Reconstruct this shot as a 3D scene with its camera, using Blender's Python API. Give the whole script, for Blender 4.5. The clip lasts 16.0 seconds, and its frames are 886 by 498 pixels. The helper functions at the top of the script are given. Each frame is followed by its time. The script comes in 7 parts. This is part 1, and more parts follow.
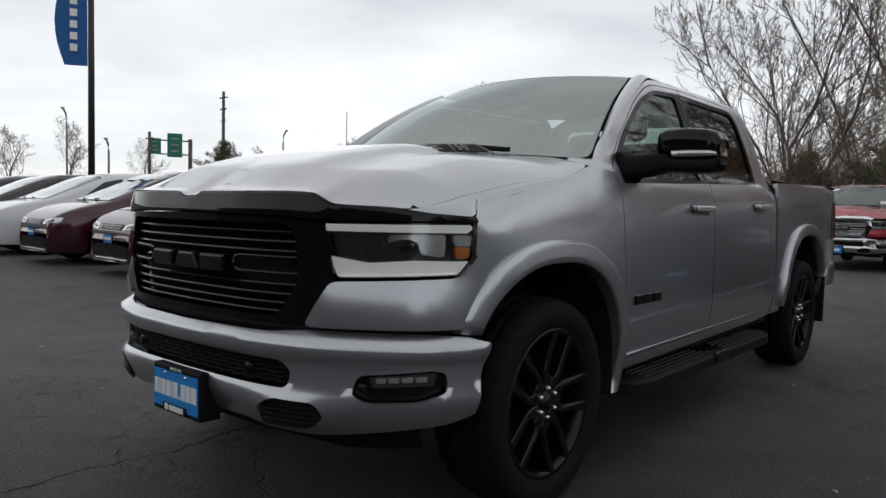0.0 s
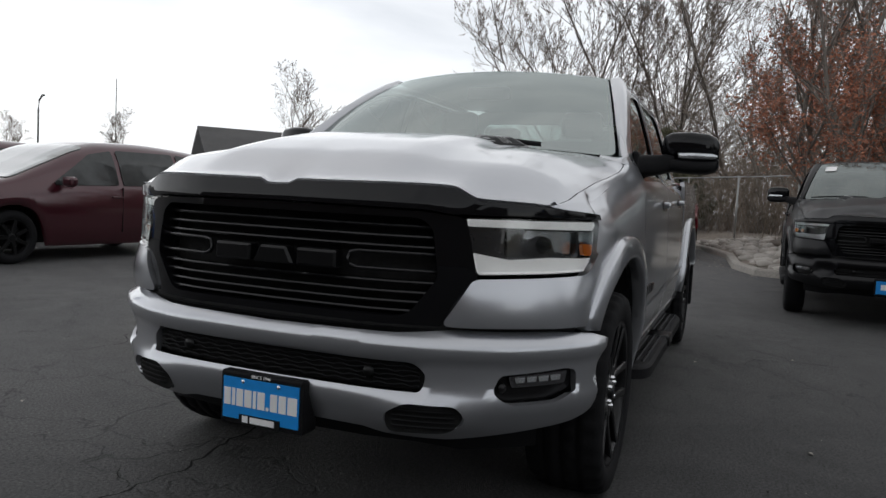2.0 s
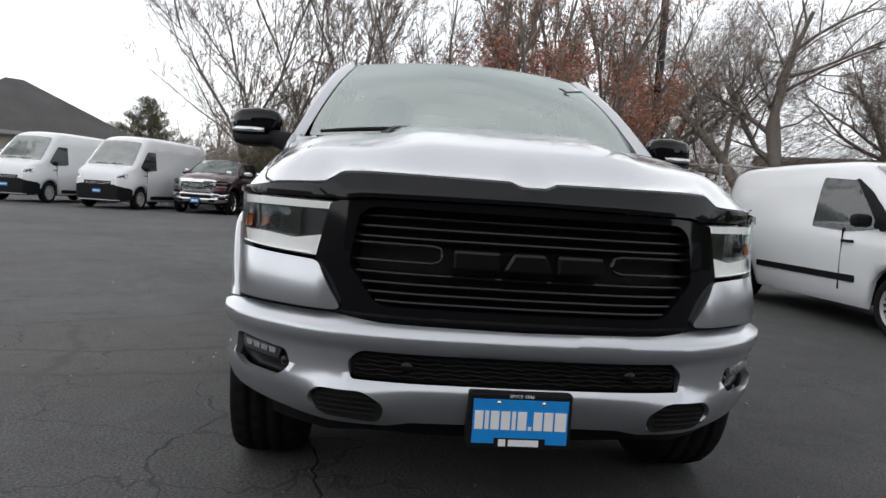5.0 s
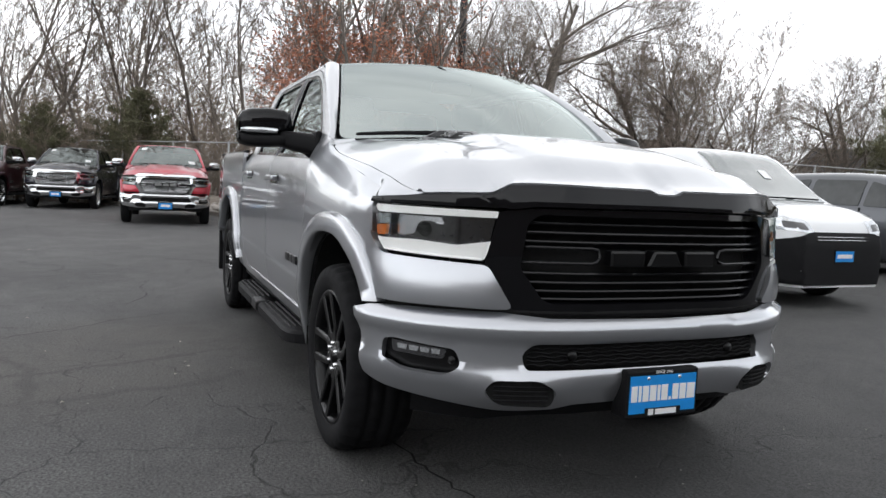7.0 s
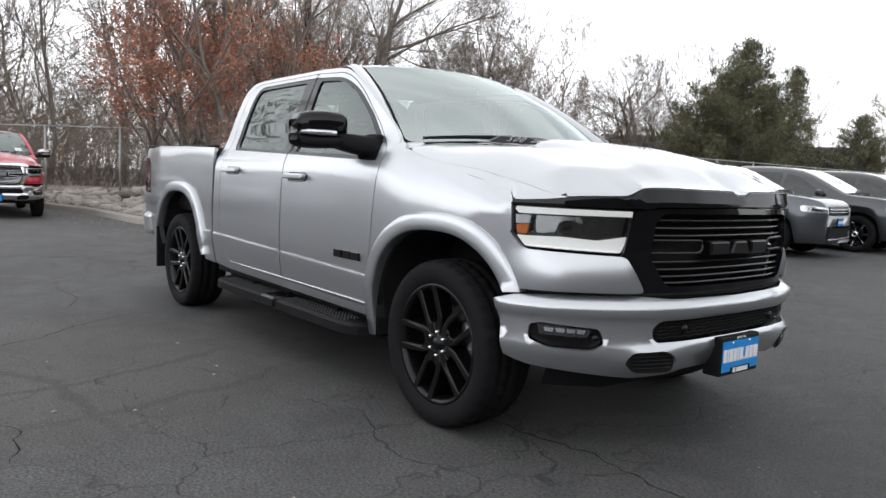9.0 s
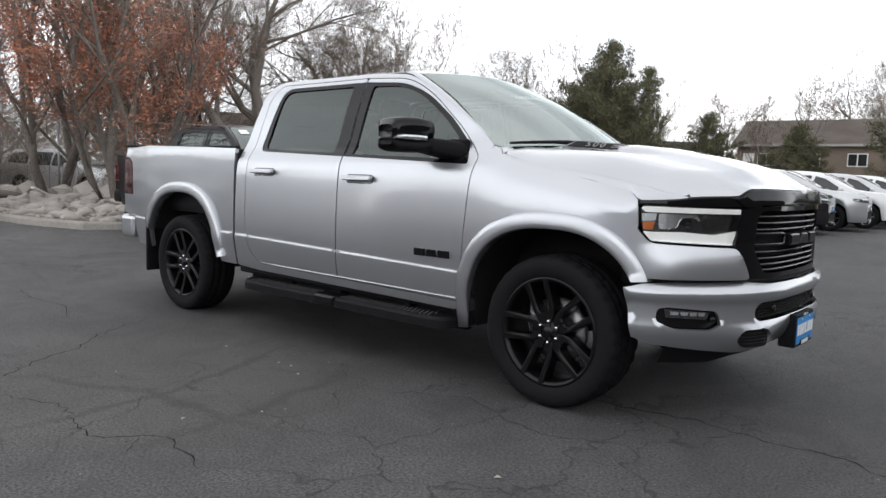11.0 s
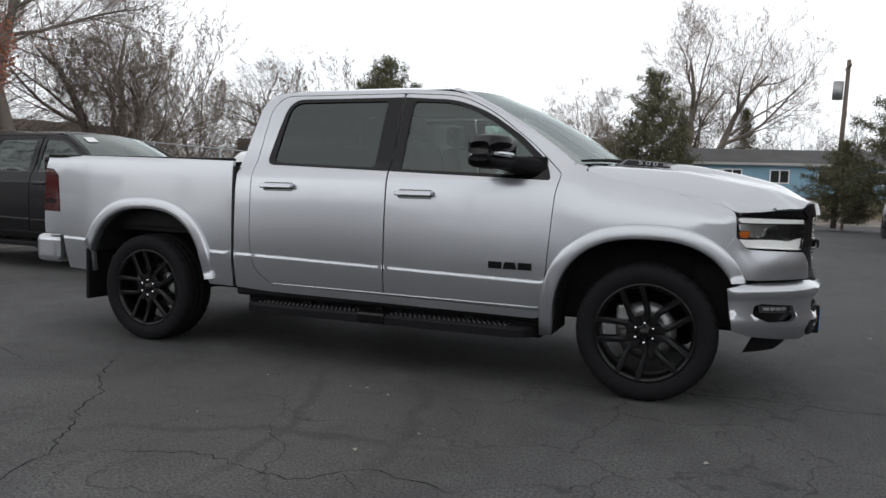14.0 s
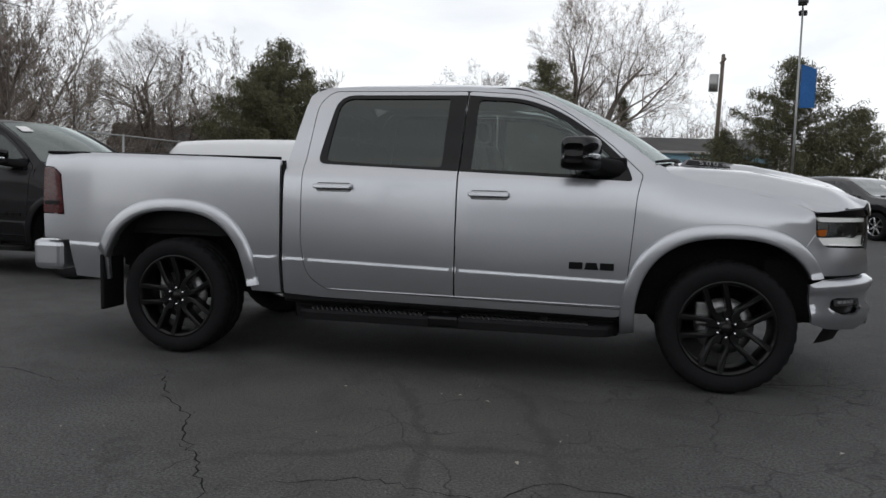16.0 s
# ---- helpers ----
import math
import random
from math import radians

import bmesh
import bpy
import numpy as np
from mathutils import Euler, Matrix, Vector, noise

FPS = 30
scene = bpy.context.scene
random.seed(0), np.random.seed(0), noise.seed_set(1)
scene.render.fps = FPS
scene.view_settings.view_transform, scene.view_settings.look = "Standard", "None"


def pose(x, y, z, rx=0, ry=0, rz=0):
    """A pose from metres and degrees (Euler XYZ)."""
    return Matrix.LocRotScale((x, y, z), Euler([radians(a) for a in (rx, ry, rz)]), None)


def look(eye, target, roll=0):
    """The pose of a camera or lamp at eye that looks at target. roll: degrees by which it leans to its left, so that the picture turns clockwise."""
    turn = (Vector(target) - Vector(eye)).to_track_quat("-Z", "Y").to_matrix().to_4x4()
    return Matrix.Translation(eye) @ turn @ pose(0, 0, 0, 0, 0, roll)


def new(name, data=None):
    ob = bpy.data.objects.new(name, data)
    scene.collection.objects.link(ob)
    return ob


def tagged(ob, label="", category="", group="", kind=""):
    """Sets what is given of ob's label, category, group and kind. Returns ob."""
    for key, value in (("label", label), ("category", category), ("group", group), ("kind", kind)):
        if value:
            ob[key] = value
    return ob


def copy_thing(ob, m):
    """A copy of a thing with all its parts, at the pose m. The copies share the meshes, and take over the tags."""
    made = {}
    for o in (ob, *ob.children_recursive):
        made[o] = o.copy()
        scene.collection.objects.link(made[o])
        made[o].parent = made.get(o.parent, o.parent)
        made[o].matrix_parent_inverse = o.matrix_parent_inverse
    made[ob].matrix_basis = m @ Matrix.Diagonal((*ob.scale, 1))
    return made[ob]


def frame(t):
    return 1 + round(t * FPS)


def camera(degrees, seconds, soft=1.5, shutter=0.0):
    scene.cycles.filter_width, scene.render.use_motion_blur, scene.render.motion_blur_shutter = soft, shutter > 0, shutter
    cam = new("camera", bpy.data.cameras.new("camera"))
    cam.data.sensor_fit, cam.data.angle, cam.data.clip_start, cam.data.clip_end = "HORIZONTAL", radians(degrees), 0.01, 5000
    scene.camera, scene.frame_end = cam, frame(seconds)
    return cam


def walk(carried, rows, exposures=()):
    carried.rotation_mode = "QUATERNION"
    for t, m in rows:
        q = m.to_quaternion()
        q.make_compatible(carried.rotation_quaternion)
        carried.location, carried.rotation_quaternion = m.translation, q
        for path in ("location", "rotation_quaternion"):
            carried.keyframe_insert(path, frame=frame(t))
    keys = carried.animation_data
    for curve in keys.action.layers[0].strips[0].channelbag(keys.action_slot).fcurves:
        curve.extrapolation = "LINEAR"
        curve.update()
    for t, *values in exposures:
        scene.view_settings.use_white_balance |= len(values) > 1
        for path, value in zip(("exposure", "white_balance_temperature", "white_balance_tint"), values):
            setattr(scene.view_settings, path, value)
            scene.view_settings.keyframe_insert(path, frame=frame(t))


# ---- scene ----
cam = camera(62.9, 16.0)
PATH = [
    (0, (2.394, 2.432, 1.15), (0.863, 1.15, 1.036), 1.4),
    (0.5, (2.579, 2.26, 1.144), (0.98, 1.064, 1.037), 1.5),
    (1, (2.727, 2.035, 1.14), (1.049, 0.953, 1.015), 2.1),
    (1.5, (2.851, 1.741, 1.15), (1.079, 0.823, 1.014), 2.6),
    (2, (2.941, 1.413, 1.147), (1.095, 0.656, 1.009), 3.0),
    (2.5, (3.029, 1.051, 1.159), (1.113, 0.492, 1.023), 2.6),
    (3, (3.09, 0.731, 1.158), (1.134, 0.345, 1.01), 2.8),
    (3.2, (3.091, 0.609, 1.156), (1.123, 0.29, 1.002), 2.8),
    (5.3, (3.163, -0.661, 1.127), (1.187, -0.385, 0.983), 3.4),
    (5.5, (3.16, -0.785, 1.129), (1.194, -0.445, 0.982), 3.0),
    (6, (3.131, -1.1, 1.134), (1.198, -0.608, 0.983), 2.9),
    (6.5, (3.075, -1.457, 1.158), (1.192, -0.804, 0.994), 2.7),
    (7, (3.062, -1.784, 1.162), (1.23, -0.998, 0.994), 2.6),
    (7.5, (3.016, -2.149, 1.168), (1.247, -1.231, 0.996), 2.5),
    (8, (2.938, -2.463, 1.175), (1.232, -1.434, 0.999), 2.5),
    (8.5, (2.816, -2.814, 1.182), (1.188, -1.667, 0.999), 2.5),
    (9, (2.698, -3.09, 1.194), (1.136, -1.856, 1.002), 2.2),
    (11.5, (1.812, -4.449, 1.201), (0.593, -2.874, 1.012), 1.8),
    (12, (1.573, -4.662, 1.196), (0.441, -3.022, 1.019), 1.8),
    (12.5, (1.26, -4.861, 1.188), (0.23, -3.155, 1.024), 1.9),
    (13, (0.972, -5.038, 1.179), (0.05, -3.27, 1.027), 1.9),
    (13.5, (0.677, -5.191, 1.168), (-0.141, -3.372, 1.02), 1.8),
    (14, (0.385, -5.299, 1.164), (-0.328, -3.436, 1.019), 1.7),
    (14.5, (0.075, -5.373, 1.168), (-0.548, -3.478, 1.017), 1.6),
    (15, (-0.224, -5.435, 1.186), (-0.755, -3.513, 1.028), 1.5),
    (15.5, (-0.552, -5.502, 1.208), (-1.011, -3.562, 1.038), 1.3),
    (16, (-0.835, -5.562, 1.229), (-1.23, -3.609, 1.053), 1.4),
]
EXPOSURE = [(0, 0.06), (2.5, 0.36), (5.5, 0.90), (8.5, 1.22), (12.5, 0.90), (15.5, 0.34), (16, 0.28)]
walk(cam, [(t, look(eye, target, roll)) for t, eye, target, roll in PATH], EXPOSURE)
from mathutils import geometry


# ---------------- world and light: a thin overcast afternoon ----------------
world = bpy.data.worlds.new("overcast_sky")
scene.world = world
world.use_nodes = True
wn, wl = world.node_tree.nodes, world.node_tree.links
wn.clear()
SUN_UP, SUN_ROUND = 55.0, 205.0
sky = wn.new("ShaderNodeTexSky")
sky.sky_type = "NISHITA"
sky.sun_disc = False
sky.sun_elevation, sky.sun_rotation = radians(SUN_UP), radians(SUN_ROUND)
geo = wn.new("ShaderNodeTexCoord")
stretch = wn.new("ShaderNodeMapping")
stretch.inputs["Scale"].default_value = (1.0, 1.0, 3.2)
wl.new(geo.outputs["Generated"], stretch.inputs["Vector"])
cloud = wn.new("ShaderNodeTexNoise")
cloud.inputs["Scale"].default_value = 2.6
cloud.inputs["Detail"].default_value = 7.0
cloud.inputs["Roughness"].default_value = 0.52
cloud.inputs["Distortion"].default_value = 0.35
wl.new(stretch.outputs["Vector"], cloud.inputs["Vector"])
shade = wn.new("ShaderNodeValToRGB")
shade.color_ramp.elements[0].position, shade.color_ramp.elements[0].color = 0.30, (6.85, 7.1, 7.45, 1)
shade.color_ramp.elements[1].position, shade.color_ramp.elements[1].color = 0.66, (9.9, 10.0, 10.2, 1)
wl.new(cloud.outputs["Fac"], shade.inputs["Fac"])
rise = wn.new("ShaderNodeSeparateXYZ")
wl.new(geo.outputs["Generated"], rise.inputs["Vector"])
thick = wn.new("ShaderNodeMapRange")
thick.interpolation_type = "SMOOTHSTEP"
thick.inputs["From Min"].default_value, thick.inputs["From Max"].default_value = 0.02, 0.75
thick.inputs["To Min"].default_value, thick.inputs["To Max"].default_value = 1.10, 0.56
wl.new(rise.outputs["Z"], thick.inputs["Value"])
deck = wn.new("ShaderNodeMix")
deck.data_type, deck.blend_type = "RGBA", "MULTIPLY"
deck.inputs["Factor"].default_value = 1.0
wl.new(shade.outputs["Color"], deck.inputs["A"])
wl.new(thick.outputs["Result"], deck.inputs["B"])
veil = wn.new("ShaderNodeMix")
veil.data_type = "RGBA"
veil.inputs["Factor"].default_value = 0.9
wl.new(sky.outputs["Color"], veil.inputs["A"])
wl.new(deck.outputs["Result"], veil.inputs["B"])
back = wn.new("ShaderNodeBackground")
back.inputs["Strength"].default_value = 0.1
wl.new(veil.outputs["Result"], back.inputs["Color"])
wout = wn.new("ShaderNodeOutputWorld")
wl.new(back.outputs["Background"], wout.inputs["Surface"])

sun = new("sun", bpy.data.lights.new("sun", "SUN"))
sun.data.energy, sun.data.angle, sun.data.color = 0.5, radians(170), (1.0, 0.97, 0.93)
sun_dir = Vector((math.sin(radians(SUN_ROUND)) * math.cos(radians(SUN_UP)), math.cos(radians(SUN_ROUND)) * math.cos(radians(SUN_UP)), math.sin(radians(SUN_UP))))
sun.matrix_world = look(sun_dir * 60, (0, 0, 0))


# ---------------- materials ----------------
def material(name, color, rough=0.5, metal=0.0, coat=0.0, spread=0.12, grain=40.0, bump=0.0, dirt=None, specular=0.5, coords="Object", big=0.6, per_object=0.0):
    """A surface with tone variation at two scales, and fine relief."""
    m = bpy.data.materials.new(name)
    m.use_nodes = True
    n, l = m.node_tree.nodes, m.node_tree.links
    b = n["Principled BSDF"]
    b.inputs["Roughness"].default_value, b.inputs["Metallic"].default_value = rough, metal
    b.inputs["Coat Weight"].default_value, b.inputs["Coat Roughness"].default_value = coat, 0.04
    b.inputs["Specular IOR Level"].default_value = specular
    tc = n.new("ShaderNodeTexCoord")
    fine, wide = n.new("ShaderNodeTexNoise"), n.new("ShaderNodeTexNoise")
    fine.inputs["Scale"].default_value, fine.inputs["Detail"].default_value = grain, 5
    wide.inputs["Scale"].default_value, wide.inputs["Detail"].default_value = big, 4
    for t in (fine, wide):
        l.new(tc.outputs[coords], t.inputs["Vector"])
    add = n.new("ShaderNodeMath")
    add.operation = "MULTIPLY_ADD"
    add.inputs[1].default_value = 0.5
    half = n.new("ShaderNodeMath")
    half.operation = "MULTIPLY"
    half.inputs[1].default_value = 0.5
    l.new(wide.outputs["Fac"], half.inputs[0])
    l.new(fine.outputs["Fac"], add.inputs[0])
    l.new(half.outputs[0], add.inputs[2])
    fac = add.outputs[0]
    if per_object:
        oi = n.new("ShaderNodeObjectInfo")
        more = n.new("ShaderNodeMath")
        more.operation = "MULTIPLY_ADD"
        more.inputs[1].default_value = per_object
        l.new(oi.outputs["Random"], more.inputs[0])
        l.new(fac, more.inputs[2])
        fac = more.outputs[0]
    ramp = n.new("ShaderNodeValToRGB")
    lo, hi = [max(0.0, c * (1 - spread)) for c in color], [min(1.0, c * (1 + spread)) for c in color]
    if dirt:
        lo = list(dirt)
    ramp.color_ramp.elements[0].position, ramp.color_ramp.elements[0].color = 0.34, (*lo, 1)
    ramp.color_ramp.elements[1].position, ramp.color_ramp.elements[1].color = 0.66 + per_object, (*hi, 1)
    l.new(fac, ramp.inputs["Fac"])
    l.new(ramp.outputs["Color"], b.inputs["Base Color"])
    if bump:
        bp = n.new("ShaderNodeBump")
        bp.inputs["Strength"].default_value, bp.inputs["Distance"].default_value = bump, 0.02
        l.new(fine.outputs["Fac"], bp.inputs["Height"])
        l.new(bp.outputs["Normal"], b.inputs["Normal"])
    return m


def glass(name, tint, gloss_ior=1.5):
    """Thin glazing: tinted see-through with a true mirror sheen by Fresnel."""
    m = bpy.data.materials.new(name)
    m.use_nodes = True
    n, l = m.node_tree.nodes, m.node_tree.links
    n.clear()
    clear, shine, mixed, fres, out = (n.new("ShaderNode" + k) for k in ("BsdfTransparent", "BsdfGlossy", "MixShader", "Fresnel", "OutputMaterial"))
    clear.inputs["Color"].default_value = (*tint, 1)
    shine.inputs["Roughness"].default_value = 0.02
    shine.inputs["Color"].default_value = (0.92, 1.0, 0.975, 1)
    fres.inputs["IOR"].default_value = gloss_ior
    l.new(fres.outputs[0], mixed.inputs[0])
    l.new(clear.outputs[0], mixed.inputs[1])
    l.new(shine.outputs[0], mixed.inputs[2])
    l.new(mixed.outputs[0], out.inputs["Surface"])
    return m


def lit(name, color, strength):
    """A lamp strip that is switched on."""
    m = material(name, (0.8, 0.8, 0.8), 0.2, 0, 1.0, 0.05, 80)
    b = m.node_tree.nodes["Principled BSDF"]
    b.inputs["Emission Color"].default_value = (*color, 1)
    b.inputs["Emission Strength"].default_value = strength
    return m


def paint(name, color, metal=0.75, rough=0.3, coat=1.0, coat_ior=1.5, coat_rough=0.015):
    m = material(name, color, rough, metal, coat, spread=0.05, grain=900.0, big=1.2)
    b = m.node_tree.nodes["Principled BSDF"]
    b.inputs["Coat IOR"].default_value, b.inputs["Coat Roughness"].default_value = coat_ior, coat_rough
    return m


M = {
    "silver": paint("silver_paint", (0.47, 0.482, 0.508), 0.86, 0.30, 1.0, 1.55, 0.05),
    "badge_grey": material("grey_badge_plastic", (0.13, 0.13, 0.135), 0.35, 0.3, 0, 0.12, 60),
    "black_gloss": material("gloss_black_plastic", (0.005, 0.005, 0.006), 0.06, 0, 0.0, 0.2, 60, specular=0.27),
    "black": material("matt_black_plastic", (0.008, 0.008, 0.009), 0.6, 0, 0, 0.25, 120, 0.15, specular=0.15),
    "black_satin": material("satin_black_metal", (0.0035, 0.0035, 0.004), 0.28, 0.0, 0.0, 0.2, 80, specular=0.3),
    "black_bar": material("satin_black_bar", (0.009, 0.009, 0.010), 0.22, 0, 0, 0.2, 80, specular=0.36),
    "liner": material("dark_liner", (0.013, 0.013, 0.013), 0.9, 0, 0, 0.3, 50, 0.2, specular=0.2),
    "rubber": material("tyre_rubber", (0.009, 0.009, 0.010), 0.8, 0, 0, 0.25, 70, 0.1, specular=0.15),
    "chrome": material("chrome", (0.72, 0.73, 0.74), 0.08, 1.0, 0, 0.04, 20),
    "steel": material("cast_steel", (0.3, 0.3, 0.3), 0.4, 0.9, 0, 0.2, 60),
    "lamp_white": material("lamp_reflector", (0.8, 0.82, 0.84), 0.15, 0.6, 1.0, 0.06, 90),
    "lamp_chrome": material("lamp_chrome", (0.62, 0.64, 0.66), 0.22, 0.9, 0.3, 0.25, 14),
    "lamp_dark": material("lamp_housing", (0.03, 0.03, 0.033), 0.25, 0.2, 1.0, 0.3, 50),
    "amber": material("amber_lens", (0.75, 0.2, 0.03), 0.15, 0, 1.0, 0.12, 90),
    "red_lens": material("dark_red_lens", (0.06, 0.003, 0.005), 0.12, 0, 0.4, 0.3, 50),
    "plate_blue": material("blue_plate", (0.008, 0.25, 0.68), 0.35, 0, 0.2, 0.08, 30),
    "white": material("white_print", (0.8, 0.8, 0.8), 0.4, 0, 0, 0.04, 30),
    "glass_front": glass("windscreen_glass", (0.42, 0.50, 0.47), 4.2),
    "glass_plain": glass("dark_windscreen", (0.10, 0.12, 0.12), 2.4),
    "glass_side": glass("side_glass", (0.42, 0.52, 0.49), 1.75),
    "glass_dark": glass("privacy_glass", (0.05, 0.055, 0.055), 1.68),
    "led": lit("white_led_strip", (1.0, 1.0, 1.0), 0.16),
    "lens": glass("clear_lens", (0.9, 0.9, 0.9)),
    "seat": material("dark_upholstery", (0.02, 0.02, 0.021), 0.7, 0, 0, 0.3, 60, 0.2),
}


# ---------------- mesh tools ----------------
def mesh(name, verts, faces, mat, smooth=True, normals=None):
    me = bpy.data.meshes.new(name)
    me.from_pydata([tuple(v) for v in verts], [], faces)
    if mat:
        me.materials.append(mat)
    if smooth or normals:
        me.polygons.foreach_set("use_smooth", [True] * len(me.polygons))
    me.update()
    if normals:
        me.normals_split_custom_set_from_vertices(normals)
    return me


def part(name, shape, mat, parent=None, label=""):
    """Links (verts, faces) or a bmesh as one mesh object under a thing or a part."""
    if isinstance(shape, bmesh.types.BMesh):
        me = bpy.data.meshes.new(name)
        shape.to_mesh(me)
        shape.free()
        me.materials.append(mat)
    else:
        me = mesh(name, shape[0], shape[1], mat, shape[2] if len(shape) > 2 else True, shape[3] if len(shape) > 3 else None)
    ob = new(name, me)
    if parent is not None:
        ob.parent = parent
    if label:
        ob["label"] = label
    return ob


def thing(name, label, category, m=None, group="", kind=""):
    ob = new(name)
    ob.empty_display_size = 0.3
    if m is not None:
        ob.matrix_basis = m
    return tagged(ob, label, category, group, kind)


def join(*shapes):
    verts, faces, smooth = [], [], True
    for s in shapes:
        k = len(verts)
        verts += list(s[0])
        faces += [tuple(i + k for i in f) for f in s[1]]
        if len(s) > 2:
            smooth = s[2]
    return verts, faces, smooth


def curve1(xs, ys):
    """A smooth curve through points, as a function."""
    n = len(xs)
    d = [(ys[i + 1] - ys[i]) / (xs[i + 1] - xs[i]) for i in range(n - 1)]
    t = [d[0]] + [0 if d[i - 1] * d[i] <= 0 else 2 * d[i - 1] * d[i] / (d[i - 1] + d[i]) for i in range(1, n - 1)] + [d[-1]]

    def f(x):
        if x <= xs[0]:
            return ys[0]
        if x >= xs[-1]:
            return ys[-1]
        i = 0
        while xs[i + 1] < x:
            i += 1
        h = xs[i + 1] - xs[i]
        u = (x - xs[i]) / h
        return (1 + 2 * u) * (1 - u) ** 2 * ys[i] + u * (1 - u) ** 2 * h * t[i] + u * u * (3 - 2 * u) * ys[i + 1] + u * u * (u - 1) * h * t[i + 1]

    return f


def smooth01(x):
    x = min(1.0, max(0.0, x))
    return x * x * (3 - 2 * x)


def rounded(poly, r, n=4):
    """The polygon with its corners rounded; r: one radius, or one for each corner."""
    out = []
    k = len(poly)
    for i in range(k):
        a, b, c = Vector(poly[i - 1]), Vector(poly[i]), Vector(poly[(i + 1) % k])
        ri = r[i] if isinstance(r, (list, tuple)) else r
        u, v = a - b, c - b
        ri = min(ri, u.length * 0.45, v.length * 0.45)
        if ri < 1e-4:
            out.append(tuple(b))
            continue
        p, q = b + u.normalized() * ri, b + v.normalized() * ri
        for j in range(n + 1):
            s = j / n
            out.append(tuple((1 - s) ** 2 * p + 2 * s * (1 - s) * b + s * s * q))
    return out


def resample(poly, step, closed=True):
    out = []
    for i in range(len(poly) if closed else len(poly) - 1):
        a, b = Vector(poly[i]), Vector(poly[(i + 1) % len(poly)])
        k = max(1, math.ceil((b - a).length / step))
        out += [tuple(a.lerp(b, j / k)) for j in range(k)]
    if not closed:
        out.append(tuple(poly[-1]))
    return out


def within(pts, poly):
    p, q = np.asarray(pts, float), np.asarray(poly, float)
    got = np.zeros(len(p), bool)
    for a, b in zip(q, np.roll(q, -1, 0)):
        cross = (a[1] > p[:, 1]) != (b[1] > p[:, 1])
        dy = b[1] - a[1]
        xs = a[0] + (p[:, 1] - a[1]) / (dy if abs(dy) > 1e-12 else 1e-12) * (b[0] - a[0])
        got ^= cross & (p[:, 0] < xs)
    return got


def panel(outline, surf, out, holes=(), step=0.05, depth=0.018, lines=()):
    """A sheet-metal panel: the outline (with holes) filled with a fine net, laid on the surface surf(u, v), with edges folded inwards."""
    loops = [resample(p, step) for p in (outline, *holes)]
    pts, edges = [], []
    for lp in loops:
        k = len(pts)
        pts += lp
        edges += [(k + i, k + (i + 1) % len(lp)) for i in range(len(lp))]
    bound = np.array(pts)

    def free(cand, gap):
        if not len(cand):
            return cand
        cand = np.asarray(cand, float)
        ok = within(cand, outline)
        for h in holes:
            ok &= ~within(cand, h)
        ok &= (((cand[:, None] - bound[None]) ** 2).sum(-1).min(1) > (gap * step) ** 2)
        return cand[ok]

    extra = []
    for ln in lines:
        extra += [tuple(p) for p in free(resample(ln, step * 0.8, False), 0.35)]
    lo, hi = bound.min(0), bound.max(0)
    grid = [(lo[0] + (i + 0.5 * (j % 2)) * step, lo[1] + j * step * 0.87) for j in range(int((hi[1] - lo[1]) / step / 0.87) + 2) for i in range(int((hi[0] - lo[0]) / step) + 2)]
    grid = free(grid, 0.5)
    if extra and len(grid):
        ex = np.array(extra)
        grid = grid[((grid[:, None] - ex[None]) ** 2).sum(-1).min(1) > (0.45 * step) ** 2]
    allp = [Vector(p) for p in pts] + [Vector(p) for p in extra] + [Vector(p) for p in grid]
    vs, _, fs, *_ = geometry.delaunay_2d_cdt(allp, edges, [], 0, 1e-6)
    cen = np.array([sum((vs[i] for i in f), Vector((0, 0))) / len(f) for f in fs])
    keep = within(cen, loops[0])
    for h in loops[1:]:
        keep &= ~within(cen, h)
    verts = [Vector(surf(*v)) for v in vs]
    out = Vector(out)

    def normal(u, v):
        e = 2e-3
        n = (Vector(surf(u + e, v)) - Vector(surf(u - e, v))).cross(Vector(surf(u, v + e)) - Vector(surf(u, v - e)))
        n.normalize()
        return n

    faces = []
    score = 0.0
    for f, k in zip(fs, keep):
        if k:
            a, b, c = (verts[i] for i in f[:3])
            score += (b - a).cross(c - a).dot(out)
            faces.append(tuple(f))
    side = 1.0
    if score < 0:
        faces = [f[::-1] for f in faces]
        side = -1.0
    normals = [normal(*v) * side for v in vs]
    if depth:
        for n_loop, lp in enumerate(loops):
            k = len(verts)
            m = len(lp)
            for p in lp:
                q = Vector(surf(*p))
                n = normal(*p) * side
                verts += [q, q - n * depth]
            area = sum(lp[i - 1][0] * lp[i][1] - lp[i][0] * lp[i - 1][1] for i in range(m))
            turn = side * (1 if area > 0 else -1) * (-1 if n_loop else 1)
            for i in range(m):
                a, b = k + 2 * i, k + 2 * ((i + 1) % m)
                faces.append((a, a + 1, b + 1, b) if turn > 0 else (a, b, b + 1, a + 1))
                run = verts[b] - verts[a]
                edge = run.cross(verts[a] - verts[a + 1]) * turn
                edge.normalize()
                normals += [edge, edge]
    return verts, faces, True, normals


